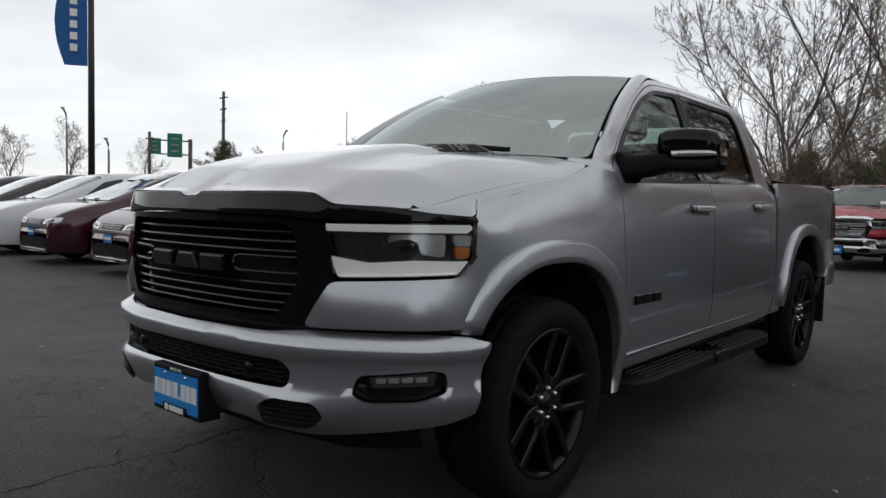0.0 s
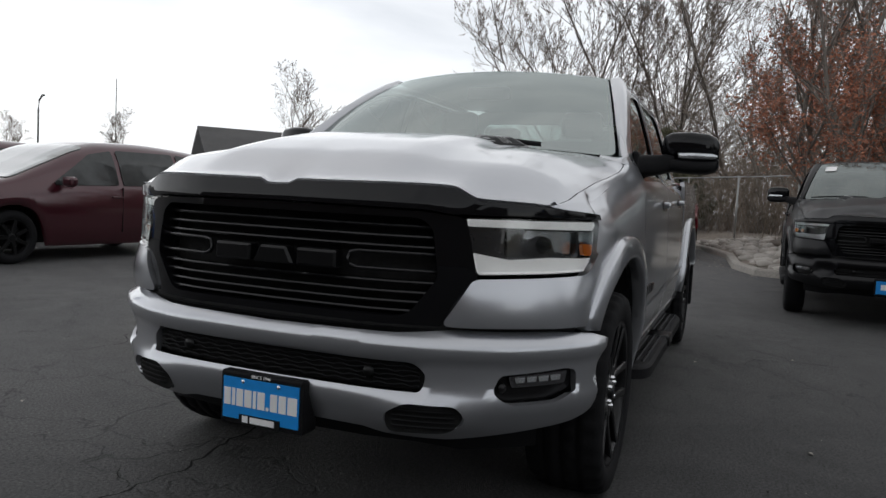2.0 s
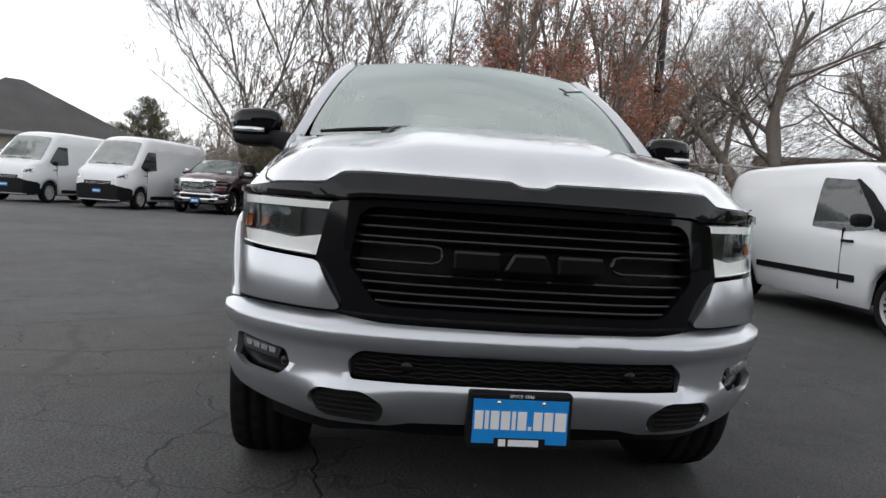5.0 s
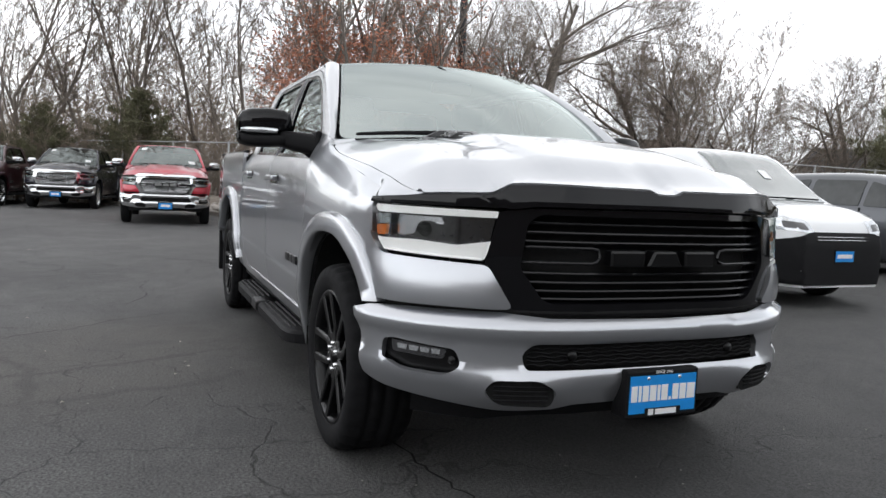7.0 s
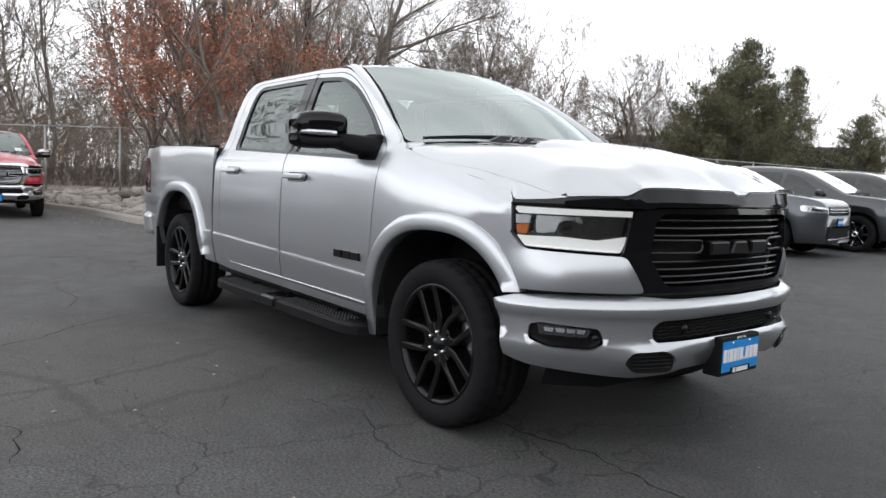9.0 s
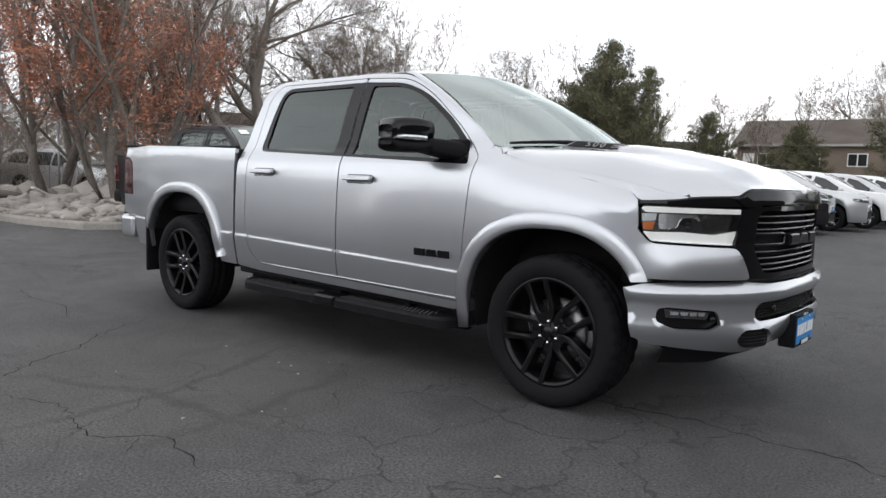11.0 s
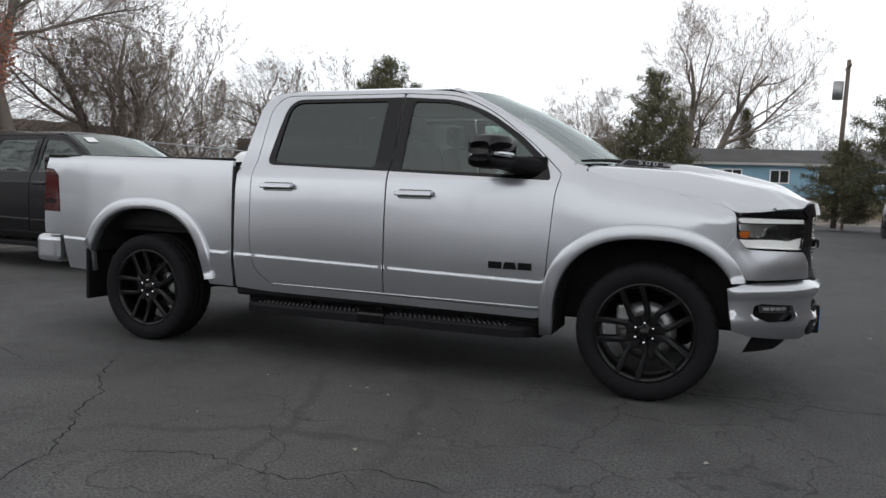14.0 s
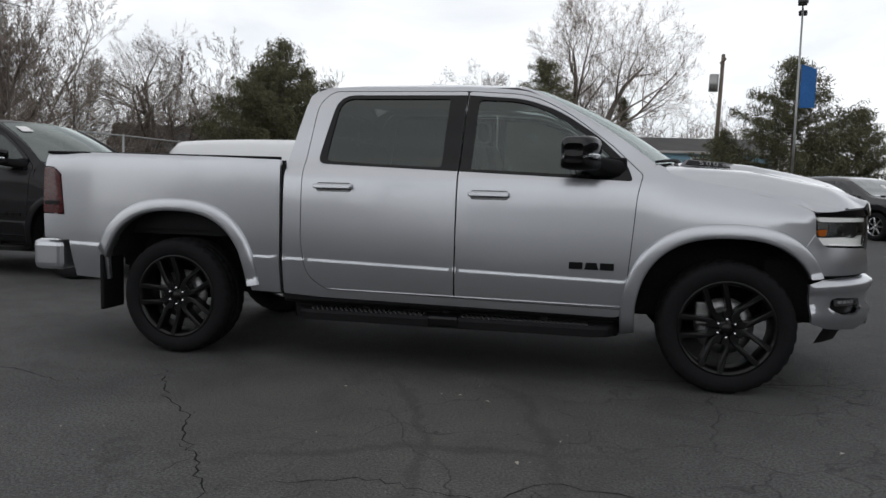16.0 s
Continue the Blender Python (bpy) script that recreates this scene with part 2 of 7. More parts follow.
def box(cx, cy, cz, sx, sy, sz, bevel=0.0, seg=2, m=None):
    """A box with rounded edges, as (verts, faces)."""
    bm = bmesh.new()
    bmesh.ops.create_cube(bm, size=1.0)
    bmesh.ops.scale(bm, vec=(sx, sy, sz), verts=bm.verts)
    if bevel:
        bmesh.ops.bevel(bm, geom=bm.edges[:], offset=bevel, segments=seg, affect="EDGES", profile=0.5)
    bmesh.ops.translate(bm, vec=(cx, cy, cz), verts=bm.verts)
    if m is not None:
        bmesh.ops.transform(bm, matrix=m, verts=bm.verts)
    return tidy(bm)


def tidy(bm):
    bm.verts.index_update()
    got = [v.co.copy() for v in bm.verts], [tuple(v.index for v in f.verts) for f in bm.faces], False
    bm.free()
    return got


def tube(points, r, sides=8, cap=True):
    """A round bar along points; r: one radius or one for each point."""
    verts, faces = [], []
    k = len(points)
    pts = [Vector(p) for p in points]
    for i, p in enumerate(pts):
        d = (pts[min(i + 1, k - 1)] - pts[max(i - 1, 0)]).normalized()
        u = d.orthogonal().normalized() if abs(d.z) > 0.9 else d.cross(Vector((0, 0, 1))).normalized()
        w = d.cross(u)
        ri = r[i] if isinstance(r, (list, tuple)) else r
        verts += [p + (u * math.cos(a) + w * math.sin(a)) * ri for a in (2 * math.pi * j / sides for j in range(sides))]
    for i in range(k - 1):
        for j in range(sides):
            a, b = i * sides + j, i * sides + (j + 1) % sides
            faces.append((a, b, b + sides, a + sides))
    if cap:
        faces += [tuple(range(sides))[::-1], tuple(range((k - 1) * sides, k * sides))]
    return verts, faces


def spin(profile, n, teeth=None):
    """A body of revolution; profile: (radius, along) from one side to the other, about the axis y."""
    verts, faces = [], []
    k = len(profile)
    for i in range(n):
        a = 2 * math.pi * i / n
        for j, (r, y) in enumerate(profile):
            rr = r - (teeth(i, j) if teeth else 0)
            verts.append((rr * math.cos(a), y, rr * math.sin(a)))
    for i in range(n):
        for j in range(k - 1):
            a, b = i * k + j, ((i + 1) % n) * k + j
            faces.append((a, a + 1, b + 1, b))
    return verts, faces


def extrude(poly, y0, y1, place=lambda u, v, w: (u, w, v), bevel=0.0):
    """A plate with the given outline between y0 and y1 (y1 the outer face), its outer rim chamfered by bevel."""
    k = len(poly)
    inner = []
    for i in range(k):
        a, b, c = Vector(poly[i - 1]), Vector(poly[i]), Vector(poly[(i + 1) % k])
        t = ((b - a).normalized() + (c - b).normalized())
        nrm = Vector((-t.y, t.x)).normalized() * bevel
        inner.append(b + nrm)
    area = sum(poly[i - 1][0] * poly[i][1] - poly[i][0] * poly[i - 1][1] for i in range(k))
    if area < 0:
        inner = [2 * Vector(p) - q for p, q in zip(poly, inner)]
    s = 1 if y1 > y0 else -1
    verts = [place(p[0], p[1], y0) for p in poly] + [place(p[0], p[1], y1 - s * bevel) for p in poly] + [place(p[0], p[1], y1) for p in inner]
    faces = []
    for lv in (0, k):
        for i in range(k):
            j = (i + 1) % k
            faces.append((lv + i, lv + j, lv + k + j, lv + k + i))
    for tri in geometry.tessellate_polygon([[Vector((p[0], p[1], 0)) for p in inner]]):
        faces.append(tuple(2 * k + i for i in tri))
    return verts, faces, False


def letters(text, size, depth):
    """Raised writing in the built-in font, as (verts, faces), lying in x and y, centred."""
    cu = bpy.data.curves.new("writing", "FONT")
    cu.body, cu.size, cu.extrude, cu.align_x, cu.align_y = text, size, depth, "CENTER", "CENTER"
    ob = bpy.data.objects.new("writing", cu)
    scene.collection.objects.link(ob)
    bpy.context.view_layer.update()
    me = bpy.data.meshes.new_from_object(ob.evaluated_get(bpy.context.evaluated_depsgraph_get()))
    got = [v.co.copy() for v in me.vertices], [tuple(p.vertices) for p in me.polygons], False
    bpy.data.objects.remove(ob)
    bpy.data.curves.remove(cu)
    bpy.data.meshes.remove(me)
    return got


def moved(shape, m):
    return [m @ Vector(v) for v in shape[0]], shape[1], *shape[2:]


# ---------------- pickup truck ----------------
# Truck axes: x forwards from the front axle, y to its left, z up from the ground.
WB, HUB_Z, TYRE_R, TYRE_OUT = 3.672, 0.405, 0.407, 1.0
body_low = curve1([0.30, 0.48], [0.945, 0.972])
side_top = curve1([1.346, 1.37, 1.60, 1.80, 1.86, 1.90], [0.934, 0.915, 0.845, 0.775, 0.742, 0.69])
hood_mid = curve1([-0.55, -0.2, 0.1, 0.42, 0.66, 0.82, 0.94], [1.40, 1.425, 1.422, 1.376, 1.318, 1.260, 1.200])
hood_rim = curve1([-0.5, -0.38, -0.26, -0.1, 0.2, 0.45, 0.6, 0.97], [1.36, 1.335, 1.292, 1.262, 1.207, 1.15, 1.138, 1.13])
hood_cross = curve1([0, 0.30, 0.38, 0.45, 0.53, 0.7, 0.82, 0.93], [1.0, 0.985, 0.94, 0.85, 0.77, 0.65, 0.41, 0.0])


hood_edge = curve1([-0.385, -0.33, 0.0, 0.25, 0.40, 0.525, 0.61, 0.668, 0.708], [0.905, 0.905, 0.900, 0.890, 0.882, 0.875, 0.862, 0.842, 0.81])


def crease(x):
    return 0.645 - 0.024 * x


def hood_z(x, y):
    return hood_rim(x) + (hood_mid(x) - hood_rim(x)) * hood_cross(abs(y)) - 0.012 * max(0, 1 - abs(y) / 0.12) * smooth01((x - 0.5) / 0.45) - 0.026 * math.exp(-(((x - 0.13) / 0.15) ** 2) - ((abs(y) - 0.475) / 0.05) ** 2)


base_low = curve1([0.30, 0.42, 0.50, 0.60, 0.66, 0.72, 0.78, 0.84, 0.92, 1.0, 1.10, 1.20, 1.27, 1.32, 1.346], [0.925, 0.948, 0.966, 0.984, 0.992, 0.998, 1.001, 1.0015, 1.0005, 0.998, 0.994, 0.987, 0.975, 0.951, 0.934])
base_bed = curve1([0.30, 0.42, 0.50, 0.60, 0.66, 0.72, 0.78, 0.84, 0.92, 1.0, 1.12, 1.24, 1.33, 1.385, 1.41], [0.925, 0.948, 0.966, 0.984, 0.992, 0.998, 1.001, 1.0018, 1.001, 0.9995, 0.997, 0.993, 0.987, 0.976, 0.953])


def ledge(x, z):
    return 0.008 * (1 - smooth01((z - crease(x) + 0.018) / 0.034))


def flank(x, z):
    """Half width of the cab's and the wings' sides."""
    low = base_low(z) if z < 1.346 else side_top(z)
    y = low + ledge(x, z)
    s = smooth01((x + 0.62) / 0.3)
    if s > 0:
        rim = hood_rim(max(x, -0.5))
        z0 = 1.0 + 0.085 * smooth01((x - 0.15) / 0.3)
        u = max(0.0, (z - z0) / (rim - z0))
        wing = base_low(min(z, 1.05)) + ledge(x, z) - 0.068 * min(u, 1.6) ** 2.4
        y = y * (1 - s) + wing * s
        near = smooth01((x - 0.12) / 0.32)
        if near > 0:
            y = y * (1 - near) + (NOSE(nose_x(x))[1] - 0.002 - 0.068 * min(u, 1.6) ** 2.4) * near
    return y


def bed_flank(x, z):
    return base_bed(z) + ledge(x, z) - 0.03 * smooth01((-4.2 - x) / 0.5)


def plan_curve(pts):
    """Front plan from the middle to the side, by arc length: s -> (x, y)."""
    p = np.array(pts)
    t = np.arange(len(p))
    fx, fy = curve1(list(t), list(p[:, 0])), curve1(list(t), list(p[:, 1]))
    tt = np.linspace(0, len(p) - 1, 120)
    q = np.array([(fx(a), fy(a)) for a in tt])
    s = np.r_[0, np.cumsum(np.hypot(*np.diff(q, axis=0).T))]

    def at(v):
        sgn, v = (1, v) if v >= 0 else (-1, -v)
        return float(np.interp(v, s, q[:, 0])), sgn * float(np.interp(v, s, q[:, 1]))

    def s_of(y):
        return float(np.interp(y, q[:, 1], s))

    def s_at_x(x):
        return float(np.interp(-x, -q[:, 0], s))

    return at, s_of, s_at_x


NOSE, nose_s, nose_x = plan_curve([(0.955, 0), (0.943, 0.3), (0.899, 0.5), (0.838, 0.635), (0.762, 0.75), (0.66, 0.86), (0.545, 0.935), (0.456, 0.968), (0.28, 0.992)])
BUMP, bump_s, bump_x = plan_curve([(0.972, 0), (0.962, 0.3), (0.924, 0.52), (0.86, 0.67), (0.785, 0.775), (0.695, 0.87), (0.60, 0.943), (0.50, 0.990), (0.40, 1.004)])


def on_plan(at, off):
    """Surface along a plan curve; off(s, z): how far proud of it."""

    def f(s, z):
        x, y = at(s)
        xa, ya = at(s + 0.004)
        xb, yb = at(s - 0.004)
        t = Vector((xa - xb, ya - yb)).normalized()
        n = Vector((-t.y, t.x))
        if n.x < 0 and abs(s) < 0.6 or n.dot(Vector((x + 0.3, y))) < 0:
            n = -n
        o = off(s, z)
        return x + n.x * o, y + n.y * o, z

    return f


def arch(cx, rx, front, rise, a0, a1, n=28, p=2.5):
    """Wheel-arch line in x and z, from the rear end round over the top to the front end."""
    pts = []
    for i in range(n + 1):
        a = radians(a0 + (a1 - a0) * i / n)
        c, s = math.cos(a), math.sin(a)
        pts.append((cx + (rx if c < 0 else front) * math.copysign(abs(c) ** (2 / p), c), HUB_Z + rise * math.copysign(abs(s) ** (2 / p), s)))
    return pts


FRONT_IN = arch(0.0, 0.545, 0.515, 0.545, 184, 31)
FRONT_OUT = arch(0.0, 0.635, 0.585, 0.635, 184, 26)
REAR_IN = arch(-WB, 0.545, 0.545, 0.60, 160, 6)
REAR_OUT = arch(-WB, 0.63, 0.63, 0.69, 157, 6)


def flare_strip(a, b, sgn, base):
    """A swelling arch moulding between an inner and an outer line."""
    prof = [(0.0, -0.05), (0.0, 0.016), (0.03, 0.024), (0.09, 0.028), (0.3, 0.0285), (0.6, 0.027), (0.84, 0.0245), (0.92, 0.021), (0.97, 0.012), (1.0, -0.014)]
    k, verts, faces = len(prof), [], []
    for (ax, az), (bx, bz) in zip(a, b):
        for u, h in prof:
            x, z = ax + (bx - ax) * u, az + (bz - az) * u
            verts.append((x, sgn * (base(x, z) + h), z))
    for i in range(len(a) - 1):
        for j in range(k - 1):
            p = i * k + j
            faces.append((p, p + 1, p + k + 1, p + k) if sgn > 0 else (p, p + k, p + k + 1, p + 1))
    for i in (0, len(a) - 1):
        faces.append(tuple(i * k + j for j in range(k)))
    return verts, faces


def wheel_parts(parent, at, sgn, fine, chrome=False):
    """Tyre with grooved tread, split-spoke rim, nuts, disc and caliper."""
    w = part("wheel", ([], []), None, parent)
    w.location = at
    flip = Matrix.Diagonal((1, sgn, 1, 1))
    n = 132 if fine else 32
    half = 0.14
    prof = [(0.284, -half + 0.02), (0.30, -half + 0.004), (0.345, -half - 0.006), (0.385, -half + 0.002), (0.399, -half + 0.022), (0.404, -half + 0.05)]
    for c in (-0.062, 0.0, 0.062):
        prof += [(0.407, c - 0.010), (0.397, c - 0.007), (0.397, c + 0.007), (0.407, c + 0.010)]
    prof += [(0.404, half - 0.05), (0.399, half - 0.022), (0.385, half - 0.002), (0.345, half + 0.006), (0.30, half - 0.004), (0.284, half - 0.02)]
    edge = (4, 5, len(prof) - 5, len(prof) - 6)
    tyre = spin(prof, n, teeth=lambda i, j: (0.012 if (i % 4 == 0 and j in edge) or (i % 4 == 2 and 5 < j < len(prof) - 6 and (j - 6) % 4 in (0, 3) and j % 8 > 3) else 0.0) if fine else 0.0)
    part("tyre", moved(tyre, Matrix.Translation((0, -sgn * half, 0)) @ flip), M["rubber"], w, "black road tyre")
    rim_mat = M["chrome"] if chrome else M["black_satin"]
    barrel = spin([(0.286, -0.24), (0.272, -0.235), (0.262, -0.12), (0.262, -0.03), (0.276, -0.012), (0.290, -0.008), (0.292, -0.02), (0.284, -0.03)], n)
    rim = part("rim", moved(barrel, flip), rim_mat, w, "" if chrome else "satin black alloy rim")
    count = 5
    for i in range(count):
        a = 2 * math.pi * i / count + math.pi
        ca, sa = math.cos(a), math.sin(a)
        for hand in (-1, 1):
            # one leg of a split spoke: from the hub out to the rim
            pts = [(0.045, hand * 0.001), (0.045, hand * 0.032), (0.075, hand * 0.052), (0.115, hand * 0.066), (0.15, hand * 0.068), (0.276, hand * 0.078), (0.276, hand * 0.042), (0.15, hand * 0.036), (0.118, hand * 0.032), (0.106, hand * 0.022), (0.103, hand * 0.001)]
            if hand < 0:
                pts = pts[::-1]

            def place(u, v, d, ca=ca, sa=sa):
                d = d - 0.020 * (1 - (u / 0.27) ** 2)
                return (u * ca - v * sa, sgn * d, u * sa + v * ca)

            part("spoke", extrude(pts, -0.085, -0.010, place, 0.005), rim_mat, rim)
    hub = spin([(0.0, -0.016), (0.026, -0.017), (0.031, -0.022), (0.034, -0.034), (0.060, -0.036), (0.078, -0.044), (0.080, -0.09)], 32 if fine else 16)
    part("hub_cap", moved(hub, flip), rim_mat, rim)
    for i in range(6):
        a = 2 * math.pi * (i + 0.5) / 6
        nut = spin([(0.0, -0.014), (0.006, -0.015), (0.0105, -0.022), (0.0105, -0.05)], 8)
        part("wheel_nut", moved(nut, Matrix.Translation((0.057 * math.cos(a), 0, 0.057 * math.sin(a))) @ flip), M["chrome"], rim, "chrome nut")
    if fine:
        disc = spin([(0.06, -0.13), (0.06, -0.115), (0.175, -0.115), (0.175, -0.14), (0.06, -0.14)], 40)
        part("brake_disc", moved(disc, flip), M["steel"], w, "grey steel disc")
        part("caliper", box(-0.13, -sgn * 0.125, 0.07, 0.09, 0.06, 0.15, 0.015), M["steel"], w, "cast grey caliper")
    else:
        part("brake_disc", moved(spin([(0.0, -0.13), (0.2, -0.13), (0.2, -0.15)], 20), flip), M["liner"], w)
    return w


def pickup(m, paint_mat, label, fine=False, chrome=True, group=""):
    """A crew-cab pickup with all its panels."""
    st = 0.045 if fine else 0.13
    t = thing("pickup_truck", label, "pickup truck", m, group)
    gap = 0.005 if fine else 0.006
    trim = M["chrome"] if chrome else M["black_gloss"]
    bz = curve1([0.36, 0.40, 0.45, 0.515, 0.54, 0.56, 0.62, 0.65, 0.68, 0.703, 0.722, 0.75], [-0.085, -0.050, -0.020, 0.001, -0.001, -0.014, -0.012, 0.006, 0.017, 0.017, -0.008, -0.06])

    def bump_off(s, z):
        u = abs(s)
        hump = math.exp(-(((u - bump_s(0.55)) / 0.17) ** 2)) * math.exp(-(((z - 0.46) / 0.06) ** 2))
        ring = math.exp(-(((u - bump_s(0.85)) / 0.15) ** 2)) * math.exp(-(((z - 0.56) / 0.085) ** 2))
        return bz(z) + 0.034 * hump + 0.004 * ring

    for sg in (1, -1):
        side = lambda x, z: (x, sg * flank(x, z), z)
        bed = lambda x, z: (x, sg * bed_flank(x, z), z)
        out = (0, sg, 0)
        ridge = [[(x, crease(x) + d) for x in np.arange(-2.9, 0.3, 0.1)] for d in (-0.045, -0.018, -0.001, 0.016, 0.045, 0.1)] + [[(-2.9, z), (-0.4, z)] for z in (1.29, 1.335, 1.345, 1.37)]
        # doors
        rear = rounded([(-2.565, 0.515), (-1.685 - gap, 0.50), (-1.68 - gap, 1.30), (-1.655 - gap, 1.85), (-2.60, 1.85), (-2.685, 1.76), (-2.735, 1.34), (-2.735, 0.80), (-2.69, 0.60)], [0.03, 0.01, 0, 0.02, 0.1, 0.1, 0.08, 0.1, 0.1])
        front = rounded([(-1.685 + gap, 0.50), (-0.615, 0.485), (-0.56, 1.20), (-0.53, 1.32), (-0.72, 1.50), (-1.0, 1.71), (-1.24, 1.825), (-1.655 + gap, 1.85), (-1.68 + gap, 1.30)], [0.01, 0.05, 0.05, 0.02, 0.05, 0.15, 0.15, 0.02, 0])
        rwin = rounded([(-2.60, 1.372), (-1.80, 1.342), (-1.775, 1.80), (-2.53, 1.80)], [0.05, 0.02, 0.02, 0.09])
        fwin = rounded([(-1.605, 1.335), (-0.655, 1.305), (-0.69, 1.40), (-0.84, 1.54), (-1.06, 1.69), (-1.28, 1.78), (-1.58, 1.795)], [0.02, 0.03, 0.06, 0.05, 0.1, 0.1, 0.03])
        rframe = rounded([(-2.655, 1.352), (-1.684, 1.318), (-1.66, 1.825), (-2.55, 1.825)], [0.07, 0, 0, 0.11])
        fframe = rounded([(-1.676, 1.318), (-0.585, 1.278), (-0.63, 1.40), (-0.80, 1.555), (-1.04, 1.715), (-1.27, 1.80), (-1.65, 1.825)], [0, 0.03, 0.06, 0.05, 0.1, 0.1, 0])
        for nm, shape, frame_o, win, gl in (("rear_door", rear, rframe, rwin, "glass_dark"), ("front_door", front, fframe, fwin, "glass_side" if fine else "glass_dark")):
            d = part(nm, panel(shape, side, out, [frame_o], st, 0.03, ridge), paint_mat, t)
            part("window_frame", panel(frame_o, lambda x, z: (x, sg * (flank(x, z) - 0.004), z), out, [win], st, 0.02), M["black_gloss"], d, "gloss black window surround")
            part("window_glass", panel(win, lambda x, z: (x, sg * (flank(x, z) - 0.014), z), out, (), st * 1.6, 0), M[gl], d, "tinted privacy glass" if gl == "glass_dark" else "tinted glass")
            hx = -2.51 if nm == "rear_door" else -1.47
            hz = 1.198 if nm == "rear_door" else 1.172
            # no hollow: a flat dark patch paints the shade of the handle cup
            cup = rounded([(hx - 0.125, hz - 0.030), (hx + 0.125, hz - 0.030), (hx + 0.125, hz + 0.030), (hx - 0.125, hz + 0.030)], 0.028)
            part("handle_recess", panel(cup, lambda x, z: (x, sg * (flank(x, z) + 0.0015), z), out, (), st, 0.004), M["lamp_dark"], d, "flat dark patch for shade in the handle cup")
            bar = [(hx - 0.132, hz - 0.012), (hx + 0.132, hz - 0.012), (hx + 0.132, hz + 0.022), (hx - 0.132, hz + 0.022)]
            part("handle", extrude(rounded(bar, 0.016), 0.010, 0.044, lambda u, v, w: (u, sg * (flank(u, v) + w), v), 0.008), trim if chrome else paint_mat, d, "" if fine else "bright handle")
        # cab side round the doors: rear post, roof rail and windscreen post
        cab = [(-2.865, 0.47), (-2.60, 0.455), (-0.66, 0.43), (-0.56, 0.47), (-0.50, 0.80), (-0.50, 1.30), (-0.45, 1.385), (-0.55, 1.465), (-0.84, 1.645), (-1.03, 1.75), (-1.25, 1.855), (-1.6, 1.885), (-2.4, 1.89), (-2.66, 1.88), (-2.765, 1.80), (-2.83, 1.50), (-2.865, 1.36)]
        cab = rounded(cab, [0.02, 0.02, 0.02, 0.02, 0.1, 0.05, 0.02, 0.1, 0.1, 0.1, 0.1, 0.1, 0.1, 0.1, 0.08, 0.1, 0.05])

        def grow(poly, g):
            k = len(poly)
            res = []
            for i in range(k):
                a, b, c = Vector(poly[i - 1]), Vector(poly[i]), Vector(poly[(i + 1) % k])
                tt = ((b - a).normalized() + (c - b).normalized()).normalized()
                res.append(tuple(b + Vector((tt.y, -tt.x)) * g))
            return res

        opening = rounded([(-2.565, 0.515), (-0.615, 0.485), (-0.56, 1.20), (-0.53, 1.32), (-0.72, 1.50), (-1.0, 1.71), (-1.24, 1.825), (-1.655, 1.85), (-2.60, 1.85), (-2.685, 1.76), (-2.735, 1.34), (-2.735, 0.80), (-2.69, 0.60)], [0.03, 0.05, 0.05, 0.02, 0.05, 0.15, 0.15, 0.02, 0.1, 0.1, 0.08, 0.1, 0.1])
        part("cab_side", panel(cab, side, out, [grow(opening, gap)], st, 0.03, ridge), paint_mat, t)
        part("sill_strip", tube([(x, sg * (flank(x, 0.5) + 0.004), 0.507 + 0.0085 * (-1.6 - x) * 0.9) for x in np.linspace(-2.56, -0.63, 12)], 0.005, 6), M["chrome"] if chrome else paint_mat, t, "pale bright sill line")
        # front wing
        wing = [(-0.56, 0.46)] + [p for p in FRONT_IN if p[1] > 0.44 and p[0] < 0.40] + [(0.425, 0.93), (0.468, 0.995), (0.462, 1.09), (0.452, 1.122)]
        wing += [(x, hood_rim(x) - 0.001) for x in (0.40, 0.25, 0.1, -0.05, -0.2, -0.3, -0.36)] + [(-0.385, 1.345), (-0.40, 1.372), (-0.44, 1.386), (-0.50 - 0.012, 1.318), (-0.548, 1.20), (-0.60, 0.49)]
        wing = [(-0.612, 0.44), *wing[1:]]
        part("front_wing", panel(wing, side, out, (), st, 0.025, ridge + [[(-0.5, z), (0.45, z)] for z in (1.05, 1.12, 1.18)]), paint_mat, t)
        part("wheel_arch", flare_strip(FRONT_IN, FRONT_OUT, sg, flank), paint_mat, t)
        part("wheel_arch", flare_strip(REAR_IN, REAR_OUT, sg, bed_flank), paint_mat, t)
        # bed side
        low = [p for p in REAR_IN if p[1] > 0.46]
        bedp = [(-4.20, 0.50), *low[:-1], (-3.10, 0.475), (-2.89, 0.47), (-2.89, 1.372), (-3.4, 1.385), (-4.60, 1.405), (-4.70, 1.40), (-4.72, 1.30), (-4.64, 1.29), (-4.585, 1.24), (-4.56, 0.95), (-4.735, 0.955), (-4.73, 0.78), (-4.52, 0.77), (-4.48, 0.51)]
        part("bed_side", panel(bedp, bed, out, (), st, 0.03, [[(x, crease(x) + d) for x in np.arange(-4.75, -2.9, 0.1)] for d in (-0.045, -0.018, -0.001, 0.016, 0.045, 0.1)] + [[(-4.7, z), (-2.9, z)] for z in (1.25, 1.35, 1.39)]), paint_mat, t)
        part("bed_rail", tube([(x, sg * 0.948, 1.382 + 0.016 * (-x - 2.9) / 1.8) for x in np.linspace(-2.9, -4.70, 8)], 0.011, 8), M["black"], t, "black bed rail cap")
        # dark filler stands in for the shade of the open cab gap
        part("cab_gap_filler", box(-2.878, sg * 0.94, 0.91, 0.03, 0.05, 0.86), M["liner"], t, "dark filler strip in the shaded cab gap")
